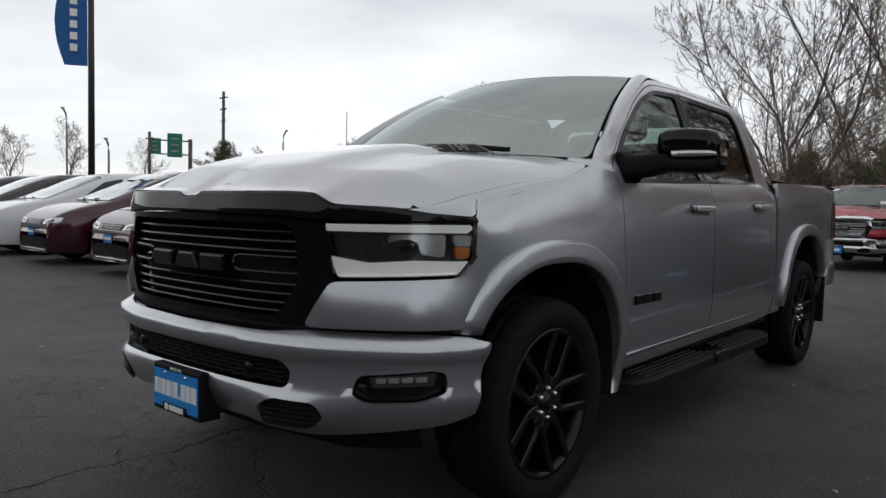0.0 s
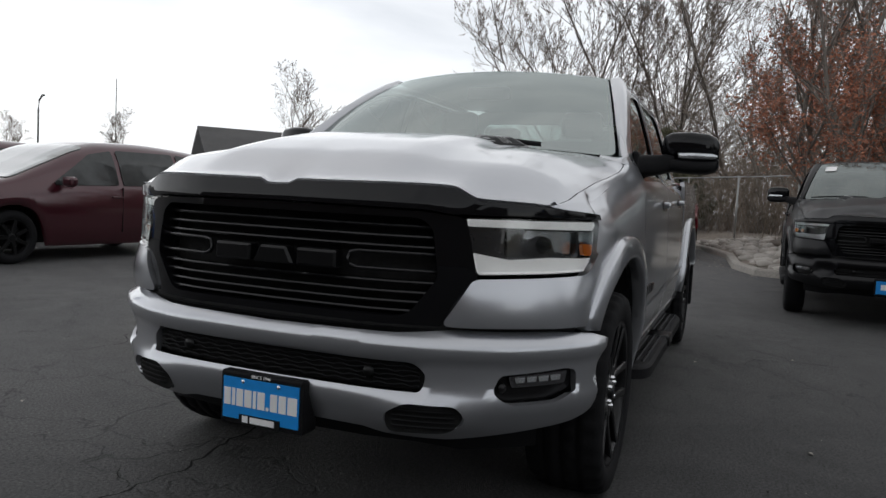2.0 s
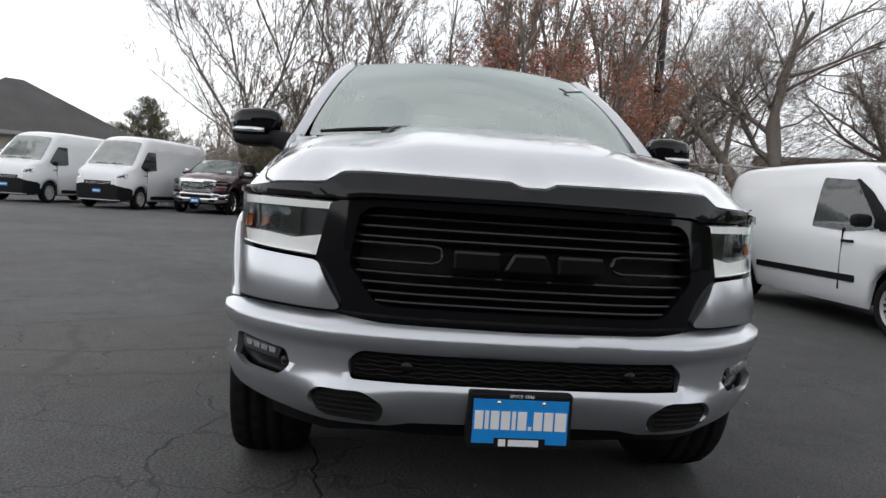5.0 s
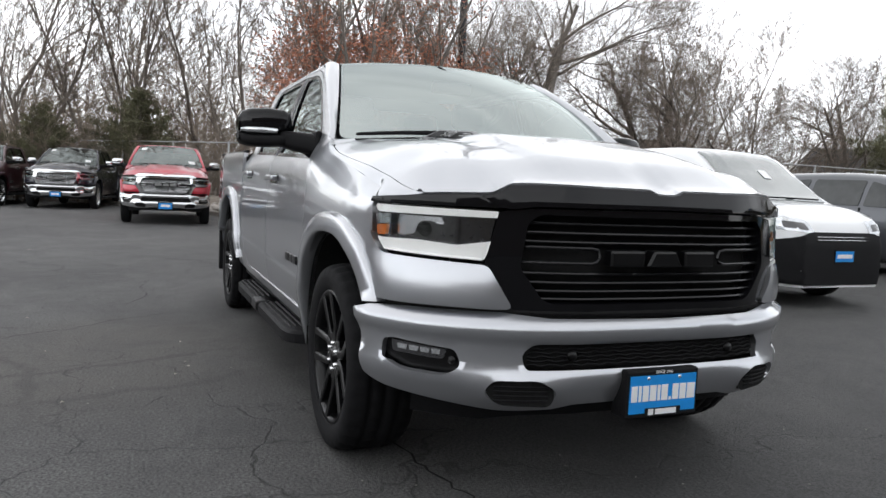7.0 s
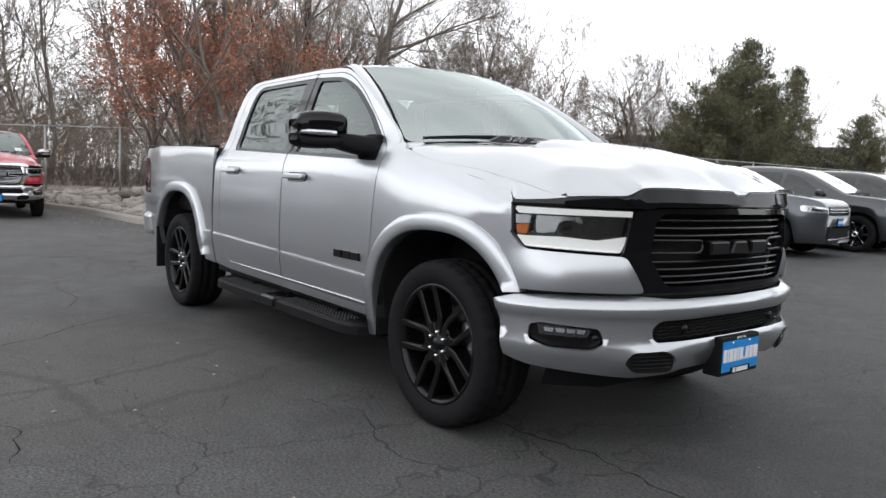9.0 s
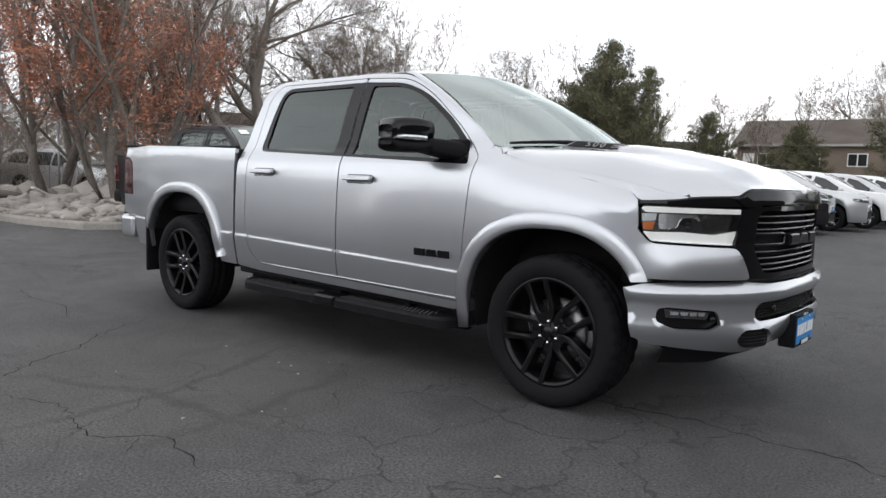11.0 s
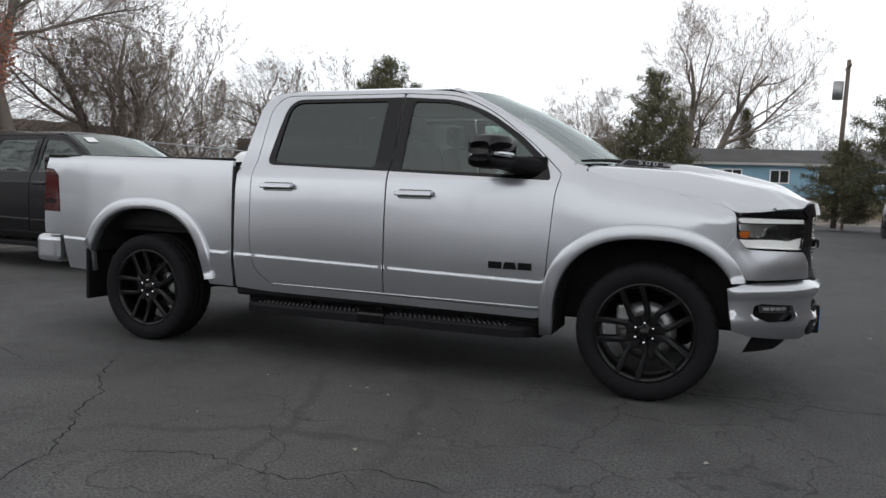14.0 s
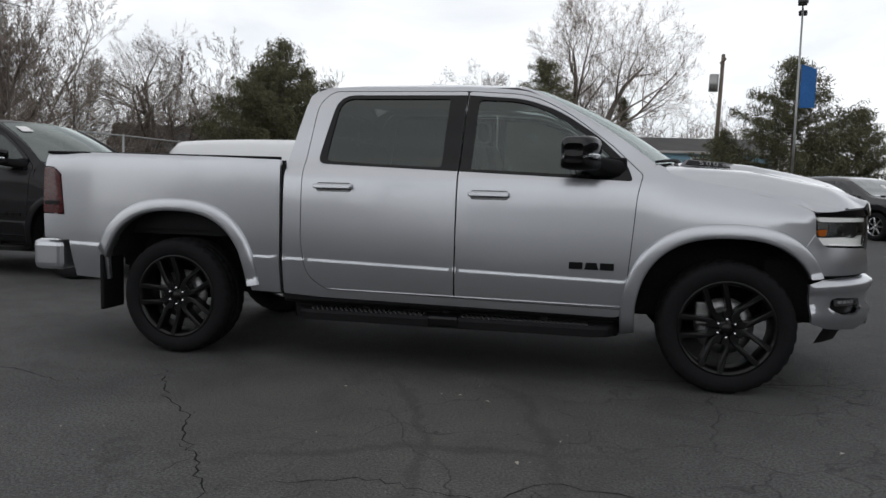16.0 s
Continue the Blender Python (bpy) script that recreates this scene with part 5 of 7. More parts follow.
def car(kind, m, paint_mat, label, category, group="", rim="chrome", dark=False):
    """A parked vehicle lofted from its side profile, with glazing, lamps and trim as parts."""
    S = SPECS[kind]
    t = thing(kind, label, category, m, group)
    top = curve1([p[0] for p in S["top"]], [p[1] for p in S["top"]])
    belt = lambda x: float(np.interp(x, [p[0] for p in S["belt"]], [p[1] for p in S["belt"]]))
    x1, x0, wid, r, wb = S["front"], S["rear"], S["w"], S["r"], S["wb"]

    def plan(x):
        a = max(0.0, (x - (x1 - 0.85)) / 0.85)
        b = max(0.0, ((x0 + 0.45) - x) / 0.45)
        return wid * (1 - 0.30 * a ** 2.6 - 0.10 * b ** 2.5)

    def chain(x):
        tp = top(x)
        bl = min(belt(x), tp - 0.05)
        w, g = plan(x), tp - bl
        lean = S["tumble"] * max(0.0, g - 0.05)
        z0 = S["sill"]
        low = min(0.5, bl - 0.1)
        c = [(w * 0.93, z0), (w * 0.97, z0 + 0.06), (w * 0.99, low), (w, 0.55 * low + 0.45 * bl), (w * 0.985, bl - 0.06), (w * 0.955, bl)]
        c += [(w * 0.955 - lean * 0.55, bl + g * 0.55), (w * 0.955 - lean * 0.95 - 0.02, bl + g * 0.84), (w * 0.80 - lean, bl + g * 0.955), (w * 0.5, tp - 0.012 * g - 0.004), (0, tp)]
        return c

    def arch_z(x):
        best = 0.0
        for ax in (0.0, -wb):
            d = abs(x - ax) / (r + 0.07)
            if d < 1:
                best = max(best, r + (r + 0.07) * (1 - d ** 2.3) ** (1 / 2.3))
        return best

    def y_side(x, z):
        c = chain(x)[:8]
        return float(np.interp(z, [p[1] for p in c], [p[0] for p in c]))

    def z_top(x, y):
        c = chain(x)[::-1]
        return float(np.interp(abs(y), [p[0] for p in c[:7]], [p[1] for p in c[:7]]))

    def x_front(y, z):
        lo, hi = -0.2, x1
        for _ in range(16):
            mid = (lo + hi) / 2
            if z <= z_top(mid, y) and abs(y) <= y_side(mid, min(z, belt(mid))):
                lo = mid
            else:
                hi = mid
        return lo

    xs = sorted(set([round(v, 3) for v in np.arange(x0, x1, 0.07)] + [round(v, 3) for v in np.arange(x1 - 0.28, x1, 0.02)] + [x1, x1 - 0.01, x1 - 0.03, x0, x0 + 0.01, x0 + 0.03, x0 + 0.05]))
    rows = []
    for x in xs:
        az = arch_z(x)
        c = chain(x)
        rows.append([(x, y, max(z, az) if i < 5 else z) for i, (y, z) in enumerate(c)])
    n = len(rows[0])
    verts, faces = [], []
    for row in rows:
        verts += row + [(x, -y, z) for x, y, z in row[-2::-1]]
    k = 2 * n - 1
    for i in range(len(rows) - 1):
        faces += [(i * k + j, i * k + j + 1, i * k + k + j + 1, i * k + k + j) for j in range(k - 1)]
    faces += [tuple(range(k)), tuple(range((len(rows) - 1) * k, len(rows) * k))[::-1]]
    part("body", (verts, faces), paint_mat, t)
    part("underbody", join(box((x0 + x1) / 2, 0, 0.42, x1 - x0 - 0.3, wid * 1.15, 0.36), box((x0 + x1) / 2, 0, 0.7, x1 - x0 - 0.6, wid * 1.2, 0.3)), M["liner"], t, "dark underbody")
    for sg in (1, -1):
        for wdw in S["windows"]:
            poly = rounded(wdw, 0.04)
            part("side_window", panel(poly, lambda x, z: (x, sg * (y_side(x, z) + 0.013), z), (0, sg, 0), (), 0.12, 0.014), M["glass_car"], t, "dark side glass")
        if S.get("dark_low"):
            dl = S["dark_low"]
            sz0, sz1 = S.get("strip", (0.34, 0.46))
            part("side_cladding", panel(rounded([(-0.62, sz0), (-wb + 0.5, sz0), (-wb + 0.5, sz1), (-0.62, sz1)], 0.02), lambda x, z: (x, sg * (y_side(x, z) + 0.014), z), (0, sg, 0), (), 0.3, 0.016), M["black"], t, "black side strip")
            part("corner_cladding", panel(rounded([(r + 0.09, 0.30), (x1 - 0.10, 0.28), (x1 - 0.06, dl - 0.14), (r + 0.13, dl - 0.20)], 0.03), lambda x, z: (x, sg * (y_side(x, z) + 0.016), z), (0, sg, 0), (), 0.08, 0.018), M["black"], t, "black bumper corner")
        if S.get("pillar"):
            part("screen_pillar", panel(rounded(S["pillar"], 0.02), lambda x, z: (x, sg * (y_side(x, z) + 0.012), z), (0, sg, 0), (), 0.08, 0.014), M["black"], t, "black windscreen pillar")
            part("roof_antenna", tube([(-1.2, 0, 1.87), (-1.32, 0, 2.0)], 0.008, 5), M["black"], t) if sg > 0 else None
        lm = S["lamps"]
        lp = rounded([(lm[0], lm[2]), (lm[1], lm[2] + 0.04), (lm[1], lm[3] + 0.03), (lm[0] + 0.04, lm[3] - 0.01)], 0.03)
        lamp = part("headlamp", panel(lp, lambda y, z: (x_front(y, z) + 0.012, sg * y, z), (1, sg * 0.4, 0), (), 0.06, 0.02), M["lamp_chrome"], t, "clear headlamp")
        inner = [(u * 0.6 + 0.4 * (lm[0] + lm[1]) / 2, v * 0.5 + 0.5 * (lm[2] + lm[3]) / 2) for u, v in lp]
        part("reflector", panel(inner, lambda y, z: (x_front(y, z) + 0.016, sg * y, z), (1, sg * 0.4, 0), (), 0.06, 0.006), M["lamp_dark"], lamp)
        zc = (belt(x0 + 0.2) + 0.65) / 2
        part("tail_lamp", box(x0 + 0.06, sg * wid * 0.80, zc + 0.08, 0.12, 0.16, 0.26, 0.04), M["red_lens"], t, "red tail lamp")
        bx = S["windows"][0][0][0] - 0.12
        part("door_mirror", box(bx + 0.02, sg * (wid + 0.10), belt(bx) + 0.10, 0.13, 0.20, 0.14, 0.045, 2), M["black"] if dark or S.get("dark_low") else paint_mat, t)
        for hx in ([w[-1][0] + 0.06 for w in S["windows"][:2]]):
            part("handle", box(hx, sg * (y_side(hx, belt(hx) - 0.14) + 0.012), belt(hx) - 0.14, 0.20, 0.03, 0.03, 0.01), paint_mat if not S.get("dark_low") else M["black"], t)
        for sx in [w[-1][0] - 0.04 for w in S["windows"]][:2]:
            part("door_seam", box(sx, sg * (y_side(sx, 0.8) - 0.012), (0.4 + belt(sx)) / 2, 0.008, 0.03, belt(sx) - 0.4), M["liner"], t)
        for ax in (0.0, -wb):
            plain_wheel(t, (ax, sg * (wid - 0.02), r), sg, r, M["chrome"] if rim == "chrome" else M["black_satin"] if rim == "black" else M["steel"], 7 if kind != "cargo_van" else 9)
    a, b = S["screen"]
    hw = wid * 0.80
    ws = rounded([(a, -hw * 0.88), (b, -hw), (b, hw), (a, hw * 0.88)], 0.06)
    part("windscreen", panel(ws, lambda x, y: (x + 0.010, y, z_top(x, y) + 0.012), (1, 0, 1), (), 0.10, 0.016), M["glass_screen"], t, "windscreen glass")
    if kind in ("city_van", "suv"):
        part("window_sticker", panel([(a * 0.55 + b * 0.45, 0.02), (a * 0.40 + b * 0.60, 0.02), (a * 0.40 + b * 0.60, 0.14), (a * 0.55 + b * 0.45, 0.14)], lambda x, y: (x + 0.015, y, z_top(x, y) + 0.020), (1, 0, 1), (), 0.12, 0.002), M["white"], t, "white paper behind the glass")
    for wy in (0.05, -0.5):
        part("wiper", tube([(b - 0.03 + 0.02 * i, wy + 0.09 * i, z_top(b - 0.03, wy + 0.09 * i) + 0.02) for i in range(6)], 0.011, 5), M["black"], t)
    gy, g0, g1 = S["grille"]
    front = lambda d: (lambda y, z: (x_front(abs(y), z) + d, y, z))
    gr = part("grille", panel(rounded([(-gy, g0), (gy, g0), (gy + 0.04, g1), (-gy - 0.04, g1)], 0.03), front(0.012), (1, 0, 0), (), 0.08, 0.02), M["black_gloss"], t, "black grille")
    for i in range(2):
        z = g0 + (g1 - g0) * (i + 1) / 3
        part("grille_bar", tube([front(0.018)(y, z) for y in np.linspace(-gy, gy, 9)], 0.006, 5), M["chrome"] if not dark else M["black_satin"], gr)
    iy, i0, i1 = S["intake"]
    if S.get("dark_low"):
        dl = S["dark_low"]
        fp = rounded([(-wid * 0.955, S["sill"] + 0.03), (wid * 0.955, S["sill"] + 0.03), (wid * 0.955, dl - 0.16), (wid * 0.55, dl - 0.04), (-wid * 0.55, dl - 0.04), (-wid * 0.955, dl - 0.16)], 0.05)
        part("front_bumper", panel(fp, front(0.022), (1, 0, 0), (), 0.06, 0.03), M["black"], t, "unpainted black bumper")
    else:
        part("lower_intake", panel(rounded([(-iy, i0), (iy, i0), (iy * 0.9, i1), (-iy * 0.9, i1)], 0.05), front(0.008), (1, 0, 0), (), 0.09, 0.01), M["black"], t, "black lower intake")
        part("bumper_strip", tube([front(0.012)(y, i0 - 0.03) for y in np.linspace(-iy, iy, 9)], 0.012, 6), M["chrome"] if not dark else M["black_satin"], t)
    pz = S["plate"]
    px = x_front(0.0, pz) + 0.022
    pl = part("number_plate", box(px, 0, pz, 0.012, 0.31, 0.16), M["black"], t, "plate holder")
    part("plate_face", box(px + 0.008, 0, pz + 0.008, 0.004, 0.29, 0.12), M["plate_blue"], pl, "blue plate with white bars")
    part("print_bar", box(px + 0.011, 0, pz + 0.01, 0.002, 0.24, 0.045), M["white"], pl)
    return t


M["glass_car"] = material("dark_car_glass", (0.03, 0.034, 0.034), 0.05, 0, 0.0, 0.3, 8, specular=0.6)
# pale base colour stands for reflected sky and the grey cabin behind
M["glass_screen"] = material("sky_toned_windscreen", (0.11, 0.13, 0.125), 0.04, 0, 1.0, 0.35, 3, specular=1.0)
M["glass_screen"].node_tree.nodes["Principled BSDF"].inputs["Coat IOR"].default_value = 2.0
M["steel_wheel"] = material("painted_steel_wheel", (0.42, 0.42, 0.42), 0.4, 0.3, 0.2, 0.15, 40)
M["red"] = paint("bright_red_paint", (0.42, 0.010, 0.032), 0.25, 0.3)
M["maroon"] = paint("dark_red_paint", (0.05, 0.0045, 0.011), 0.35, 0.28)
M["plum"] = paint("plum_paint", (0.045, 0.006, 0.012), 0.35, 0.28)
M["white_paint"] = paint("white_paint", (0.72, 0.73, 0.74), 0.0, 0.35, 0.8)
M["black_paint"] = paint("black_paint", (0.008, 0.008, 0.010), 0.2, 0.25)
M["flat_black"] = material("satin_black_paint", (0.005, 0.005, 0.006), 0.4, 0, 0.2, 0.1, 300, specular=0.2)
M["navy"] = paint("blue_black_paint", (0.010, 0.012, 0.022), 0.3, 0.25)
M["blue"] = paint("bright_blue_paint", (0.01, 0.12, 0.5), 0.3, 0.3)
M["slate"] = paint("slate_grey_paint", (0.075, 0.08, 0.09), 0.7, 0.3)
M["dark_grey"] = paint("dark_grey_paint", (0.035, 0.037, 0.042), 0.5, 0.28)
M["pale_silver"] = paint("pale_silver_paint", (0.5, 0.51, 0.52), 0.7, 0.32)

hero = pickup(pose(0, 0, 0), M["silver"], "metallic silver crew-cab pickup with black grille, wheels and mirrors", fine=True, chrome=False)
# pickups
pickup(pose(-6.85, 2.95, 0, 0, 0, -2), M["flat_black"], "black crew-cab pickup with black bumper parked behind", chrome=False)
pickup(pose(-15.95, -1.06, 0, 0, 0, -3), M["red"], "bright red crew-cab pickup with chrome grille", group="pickups along the kerb")
pickup(pose(-22.5, -3.8, 0, 0, 0, -9), M["navy"], "blue-black crew-cab pickup with chrome grille", group="pickups along the kerb")
pickup(pose(-23.0, -6.5, 0, 0, 0, -9), M["plum"], "dark plum crew-cab pickup with chrome grille", group="pickups along the kerb")
# vans
car("cargo_van", pose(-22.6, -9.5, 0, 0, 0, -13), M["white_paint"], "tall white cargo van with black bumper", "van", "cargo vans", rim="steel")
car("cargo_van", pose(-23.6, -12.9, 0, 0, 0, -13), M["white_paint"], "tall white cargo van beside another van", "van", "cargo vans", rim="steel")
car("city_van", pose(-3.60, 5.60, 0, 0, 0, 0.5), M["white_paint"], "small white panel van with black bumper", "van", rim="steel")
# row of sport utility vehicles
for i, (mat, lab) in enumerate((("slate", "slate grey sport utility vehicle in a row"), ("dark_grey", "dark grey sport utility vehicle in a row"), ("black_paint", "black sport utility vehicle in a row"), ("pale_silver", "pale silver sport utility vehicle in a row"), ("white_paint", "white sport utility vehicle in a row"), ("pale_silver", "pale silver sport utility vehicle in a row"), ("white_paint", "white sport utility vehicle in a row"), ("maroon", "dark red sport utility vehicle in a row"))):
    car("suv", pose(-4.3 + 0.35 * i, 11.05 + 2.9 * i, 0, 0, 0, 6), M[mat], lab, "car", "row of utility vehicles")
# minivans
for i, (mat, lab) in enumerate((("maroon", "dark red minivan with black alloy wheels"), ("maroon", "dark red minivan in a parked row"), ("white_paint", "white minivan in a parked row"), ("black_paint", "black minivan in a parked row"), ("navy", "dark blue minivan in a parked row"), ("blue", "bright blue minivan at the end of a row"))):
    car("minivan", pose(-3.68, -8.3 - 2.85 * i, 0, 0, 0, -3), M[mat], lab, "minivan", "row of minivans", rim="black" if i == 0 else "chrome")
car("off_roader", pose(-26.1, -21.3, 0, 0, 0, -52), M["white_paint"], "white boxy off-road vehicle by the fence", "car", rim="black")
# cars past the nose of the silver pickup
for i, (mat, lab) in enumerate((("black_paint", "black sport utility vehicle facing the lane"), ("maroon", "dark red sport utility vehicle facing the lane"), ("dark_grey", "dark grey sport utility vehicle facing the lane"), ("black_paint", "black sport utility vehicle facing the lane"))):
    car("suv", pose(7.6 + 0.9 * i, 16.6 + 2.7 * i, 0, 0, 0, -62), M[mat], lab, "car", "second row of utility vehicles")
# half-hidden cars beyond the fence
car("suv", pose(-23.5, 7.4, 0, 0, 0, 20), M["pale_silver"], "pale silver car beyond the fence", "car")
car("suv", pose(-22.6, 12.0, 0, 0, 0, 20), M["pale_silver"], "pale silver car beyond the fence", "car")


# ---------------- trees ----------------
M["bark"] = material("grey_bark", (0.15, 0.13, 0.113), 0.9, 0, 0, 0.35, 18, 0.6)
M["twig"] = material("brown_twigs", (0.235, 0.197, 0.168), 0.9, 0, 0, 0.3, 6)
M["brush"] = material("dry_brush", (0.205, 0.165, 0.13), 0.95, 0, 0, 0.35, 3)
M["rust_leaf"] = material("rust_leaves", (0.40, 0.165, 0.10), 0.8, 0, 0, 0.45, 9)
M["needle"] = material("pine_needles", (0.098, 0.097, 0.052), 0.85, 0, 0, 0.45, 5)


def branches(seed, height, r0, levels, kids, angle, reach=0.62, lift=0.25, wobble=0.16, stems=1, lean=0.2, bare=0.3):
    """Grows limbs: a list of (level, points, radii)."""
    rnd = random.Random(seed)
    got = []

    def rand_side(d, a):
        u = d.orthogonal().normalized()
        u.rotate(Matrix.Rotation(rnd.uniform(0, 2 * math.pi), 3, d))
        return (d * math.cos(a) + u * math.sin(a)).normalized()

    def limb(p, d, length, r, level):
        n = 6 if level == 0 else 5 if level == 1 else 3 if level == 2 else 2
        pts, rad = [p.copy()], [r]
        for i in range(n):
            d = (d + Vector((rnd.gauss(0, wobble), rnd.gauss(0, wobble), rnd.gauss(0, wobble * 0.6) + lift * (0.35 if level else 0.15)))).normalized()
            p = p + d * (length / n)
            pts.append(p.copy())
            rad.append(max(r * (1 - (0.78 if level < 3 else 0.72) * (i + 1) / n), 0.004))
        got.append((level, pts, rad))
        if level >= levels:
            return
        k = kids[level]
        for j in range(k):
            f = bare + (1 - bare) * (j + rnd.uniform(0.2, 0.9)) / k if level == 0 else 0.2 + 0.8 * (j + rnd.random()) / k
            f = min(f, 0.99)
            i = min(int(f * n), n - 1)
            q = pts[i].lerp(pts[i + 1], f * n - i)
            rr = rad[i] * 0.48
            limb(q, rand_side((pts[i + 1] - pts[i]).normalized(), radians(rnd.gauss(angle, 9))), length * reach * rnd.uniform(0.7, 1.15) * (1.15 - 0.5 * f), rr, level + 1)

    for s in range(stems):
        a = 2 * math.pi * (s + rnd.random() * 0.6) / stems
        off = Vector((math.cos(a), math.sin(a), 0))
        d = (Vector((0, 0, 1)) + off * (lean * rnd.uniform(0.6, 1.3) if stems > 1 else 0.03)).normalized()
        limb(off * (0.15 if stems > 1 else 0), d, height * rnd.uniform(0.75, 0.95) if stems > 1 else height * 0.8, r0, 0)
    return got


def limbs_mesh(limbs, low, high, sides):
    shapes = [tube(p, r, sides, False) for lv, p, r in limbs if low <= lv <= high]
    verts, faces = [], []
    for v, f in shapes:
        k = len(verts)
        verts += v
        faces += [tuple(i + k for i in q) for q in f]
    return verts, faces


def twig_mesh(limbs, level):
    """The finest twigs: slender tapering blades."""
    verts, faces = [], []
    for lv, p, _ in limbs:
        if lv < level:
            continue
        a, b, c = p[0], p[len(p) // 2], p[-1]
        w = (c - a).cross(Vector((0.3, 0.5, 0.81))).normalized() * 0.011
        k = len(verts)
        verts += [a - w, a + w, b + w * 0.8, b - w * 0.8, c]
        faces += [(k, k + 1, k + 2, k + 3), (k + 3, k + 2, k + 4)]
    return verts, faces


def bare_tree(label, seed, split=1, **kw):
    limbs = branches(seed, **kw)
    t = thing("tree", label, "tree")
    part("trunk", limbs_mesh(limbs, 0, split, 7), M["bark"], t, "grey-brown trunk and main limbs")
    part("crown", join(limbs_mesh(limbs, split + 1, kw["levels"] - 1, 3), twig_mesh(limbs, kw["levels"])), M["twig"], t, "bare fine twigs")
    return t, limbs


def leaf_cloud(rnd, spots, size, per, spread, flat=0.6, slim=0.45):
    """Many small leaves round the given spots."""
    verts, faces = [], []
    for p in spots:
        for _ in range(per):
            c = p + Vector((rnd.gauss(0, spread), rnd.gauss(0, spread), rnd.gauss(0, spread)))
            a = Vector((rnd.gauss(0, 1), rnd.gauss(0, 1), rnd.gauss(0, flat))).normalized()
            b = a.cross(Vector((rnd.gauss(0, 1), rnd.gauss(0, 1), rnd.gauss(0, 1)))).normalized()
            s = size * rnd.uniform(0.6, 1.3)
            k = len(verts)
            verts += [c - a * s, c + b * s * slim, c + a * s, c - b * s * slim]
            faces.append((k, k + 1, k + 2, k + 3))
    return verts, faces, False


def rust_tree(label, seed, **kw):
    t, limbs = bare_tree(label, seed, **kw)
    rnd = random.Random(seed + 5)
    tips = [p for lv, pts, _ in limbs if lv >= 2 for p in pts[1:] if rnd.random() < (1.0 if p.z < 3.2 else 0.5 if p.z < 4.3 else 0.10)]
    spots = rnd.sample(tips, min(len(tips), 2900))
    part("leaves", leaf_cloud(rnd, spots, 0.036, 4, 0.09), M["rust_leaf"], t, "rust-red withered leaves")
    return t


def pine(label, seed, height, radius, fir=False):
    """A conifer: trunk, whorls of drooping limbs and tufts of needles with gaps between."""
    rnd = random.Random(seed)
    t = thing("pine_tree", label, "tree")
    limbs = [tube([(0, 0, 0), (0.05, 0.03, height * 0.5), (0, 0, height)], [0.16, 0.1, 0.02], 7, False)]
    spots = []
    n = int(height * 9)
    for i in range(n):
        f = (i + rnd.random()) / n
        z = height * (0.08 + 0.9 * f)
        if fir:
            reach = radius * (1 - f) ** 0.9 + 0.15
        else:
            reach = radius * (0.55 + 0.45 * math.sin(math.pi * min(1, 0.15 + f))) * (1 - f ** 4 * 0.75) * rnd.uniform(0.55, 1.1)
        a = i * 2.4 + rnd.gauss(0, 0.3)
        d = Vector((math.cos(a), math.sin(a), 0))
        rise = 0.30 if not fir else 0.0
        pts = [Vector((0, 0, z)) + d * reach * u + Vector((0, 0, reach * (rise * u * u - 0.10 * u))) for u in (0, 0.35, 0.7, 1.0)]
        limbs.append(tube(pts, [0.045, 0.03, 0.018, 0.006], 4, False))
        for u in np.linspace(0.25, 1.0, max(3, int(reach / 0.28))):
            q = pts[0].lerp(pts[-1], u) + Vector((0, 0, reach * rise * (u * u - u) * 0.6))
            for _ in range(3):
                spots.append(q + Vector((rnd.gauss(0, 0.17), rnd.gauss(0, 0.17), rnd.gauss(0, 0.10))))
    part("trunk", join(*limbs), M["bark"], t, "dark trunk and limbs")
    part("crown", leaf_cloud(rnd, spots, 0.16 if not fir else 0.13, 18, 0.14, 1.3, 0.13), M["needle"], t, "dark green needle tufts")
    return t


def stand(made, spots):
    """The first spot takes the tree itself, the others take copies; spots: x, y, turn, size."""
    first = True
    for x, y, turn, size in spots:
        m = pose(x, y, 0.0, 0, 0, turn) @ Matrix.Scale(size, 4)
        if first:
            made.matrix_basis = m
            first = False
        else:
            copy_thing(made, m)


slim, _ = bare_tree("tall bare multi-stemmed tree with fine grey twigs", 3, split=1, height=14, r0=0.085, levels=4, kids=(13, 7, 6, 9), angle=28, reach=0.42, lift=0.30, stems=5, lean=0.26, bare=0.12)
stand(slim, [(-31.0, -6.0, 0, 1.05), (-33, -2.2, 80, 1.1), (-31, 13.5, 200, 0.82), (-35, 31, 300, 0.85), (-27, 45, 20, 0.8)])
slim2, _ = bare_tree("slender bare tree with upswept grey-brown branches", 11, split=1, height=13, r0=0.10, levels=4, kids=(14, 8, 7, 8), angle=31, reach=0.40, lift=0.26, stems=3, lean=0.22, bare=0.15)
stand(slim2, [(-31, 2.5, 0, 1.0), (-36, 7, 130, 1.0), (-34, 36.5, 70, 0.95), (-30, 26.5, 220, 0.8), (-26, 52, 160, 0.8), (12, 72, 100, 0.75), (4, 70, 10, 0.7)])
wide, _ = bare_tree("large bare spreading tree with heavy crooked limbs", 21, split=2, height=12.5, r0=0.40, levels=5, kids=(6, 6, 6, 5, 5), angle=44, reach=0.66, lift=0.16, wobble=0.2, stems=3, lean=0.38, bare=0.28)
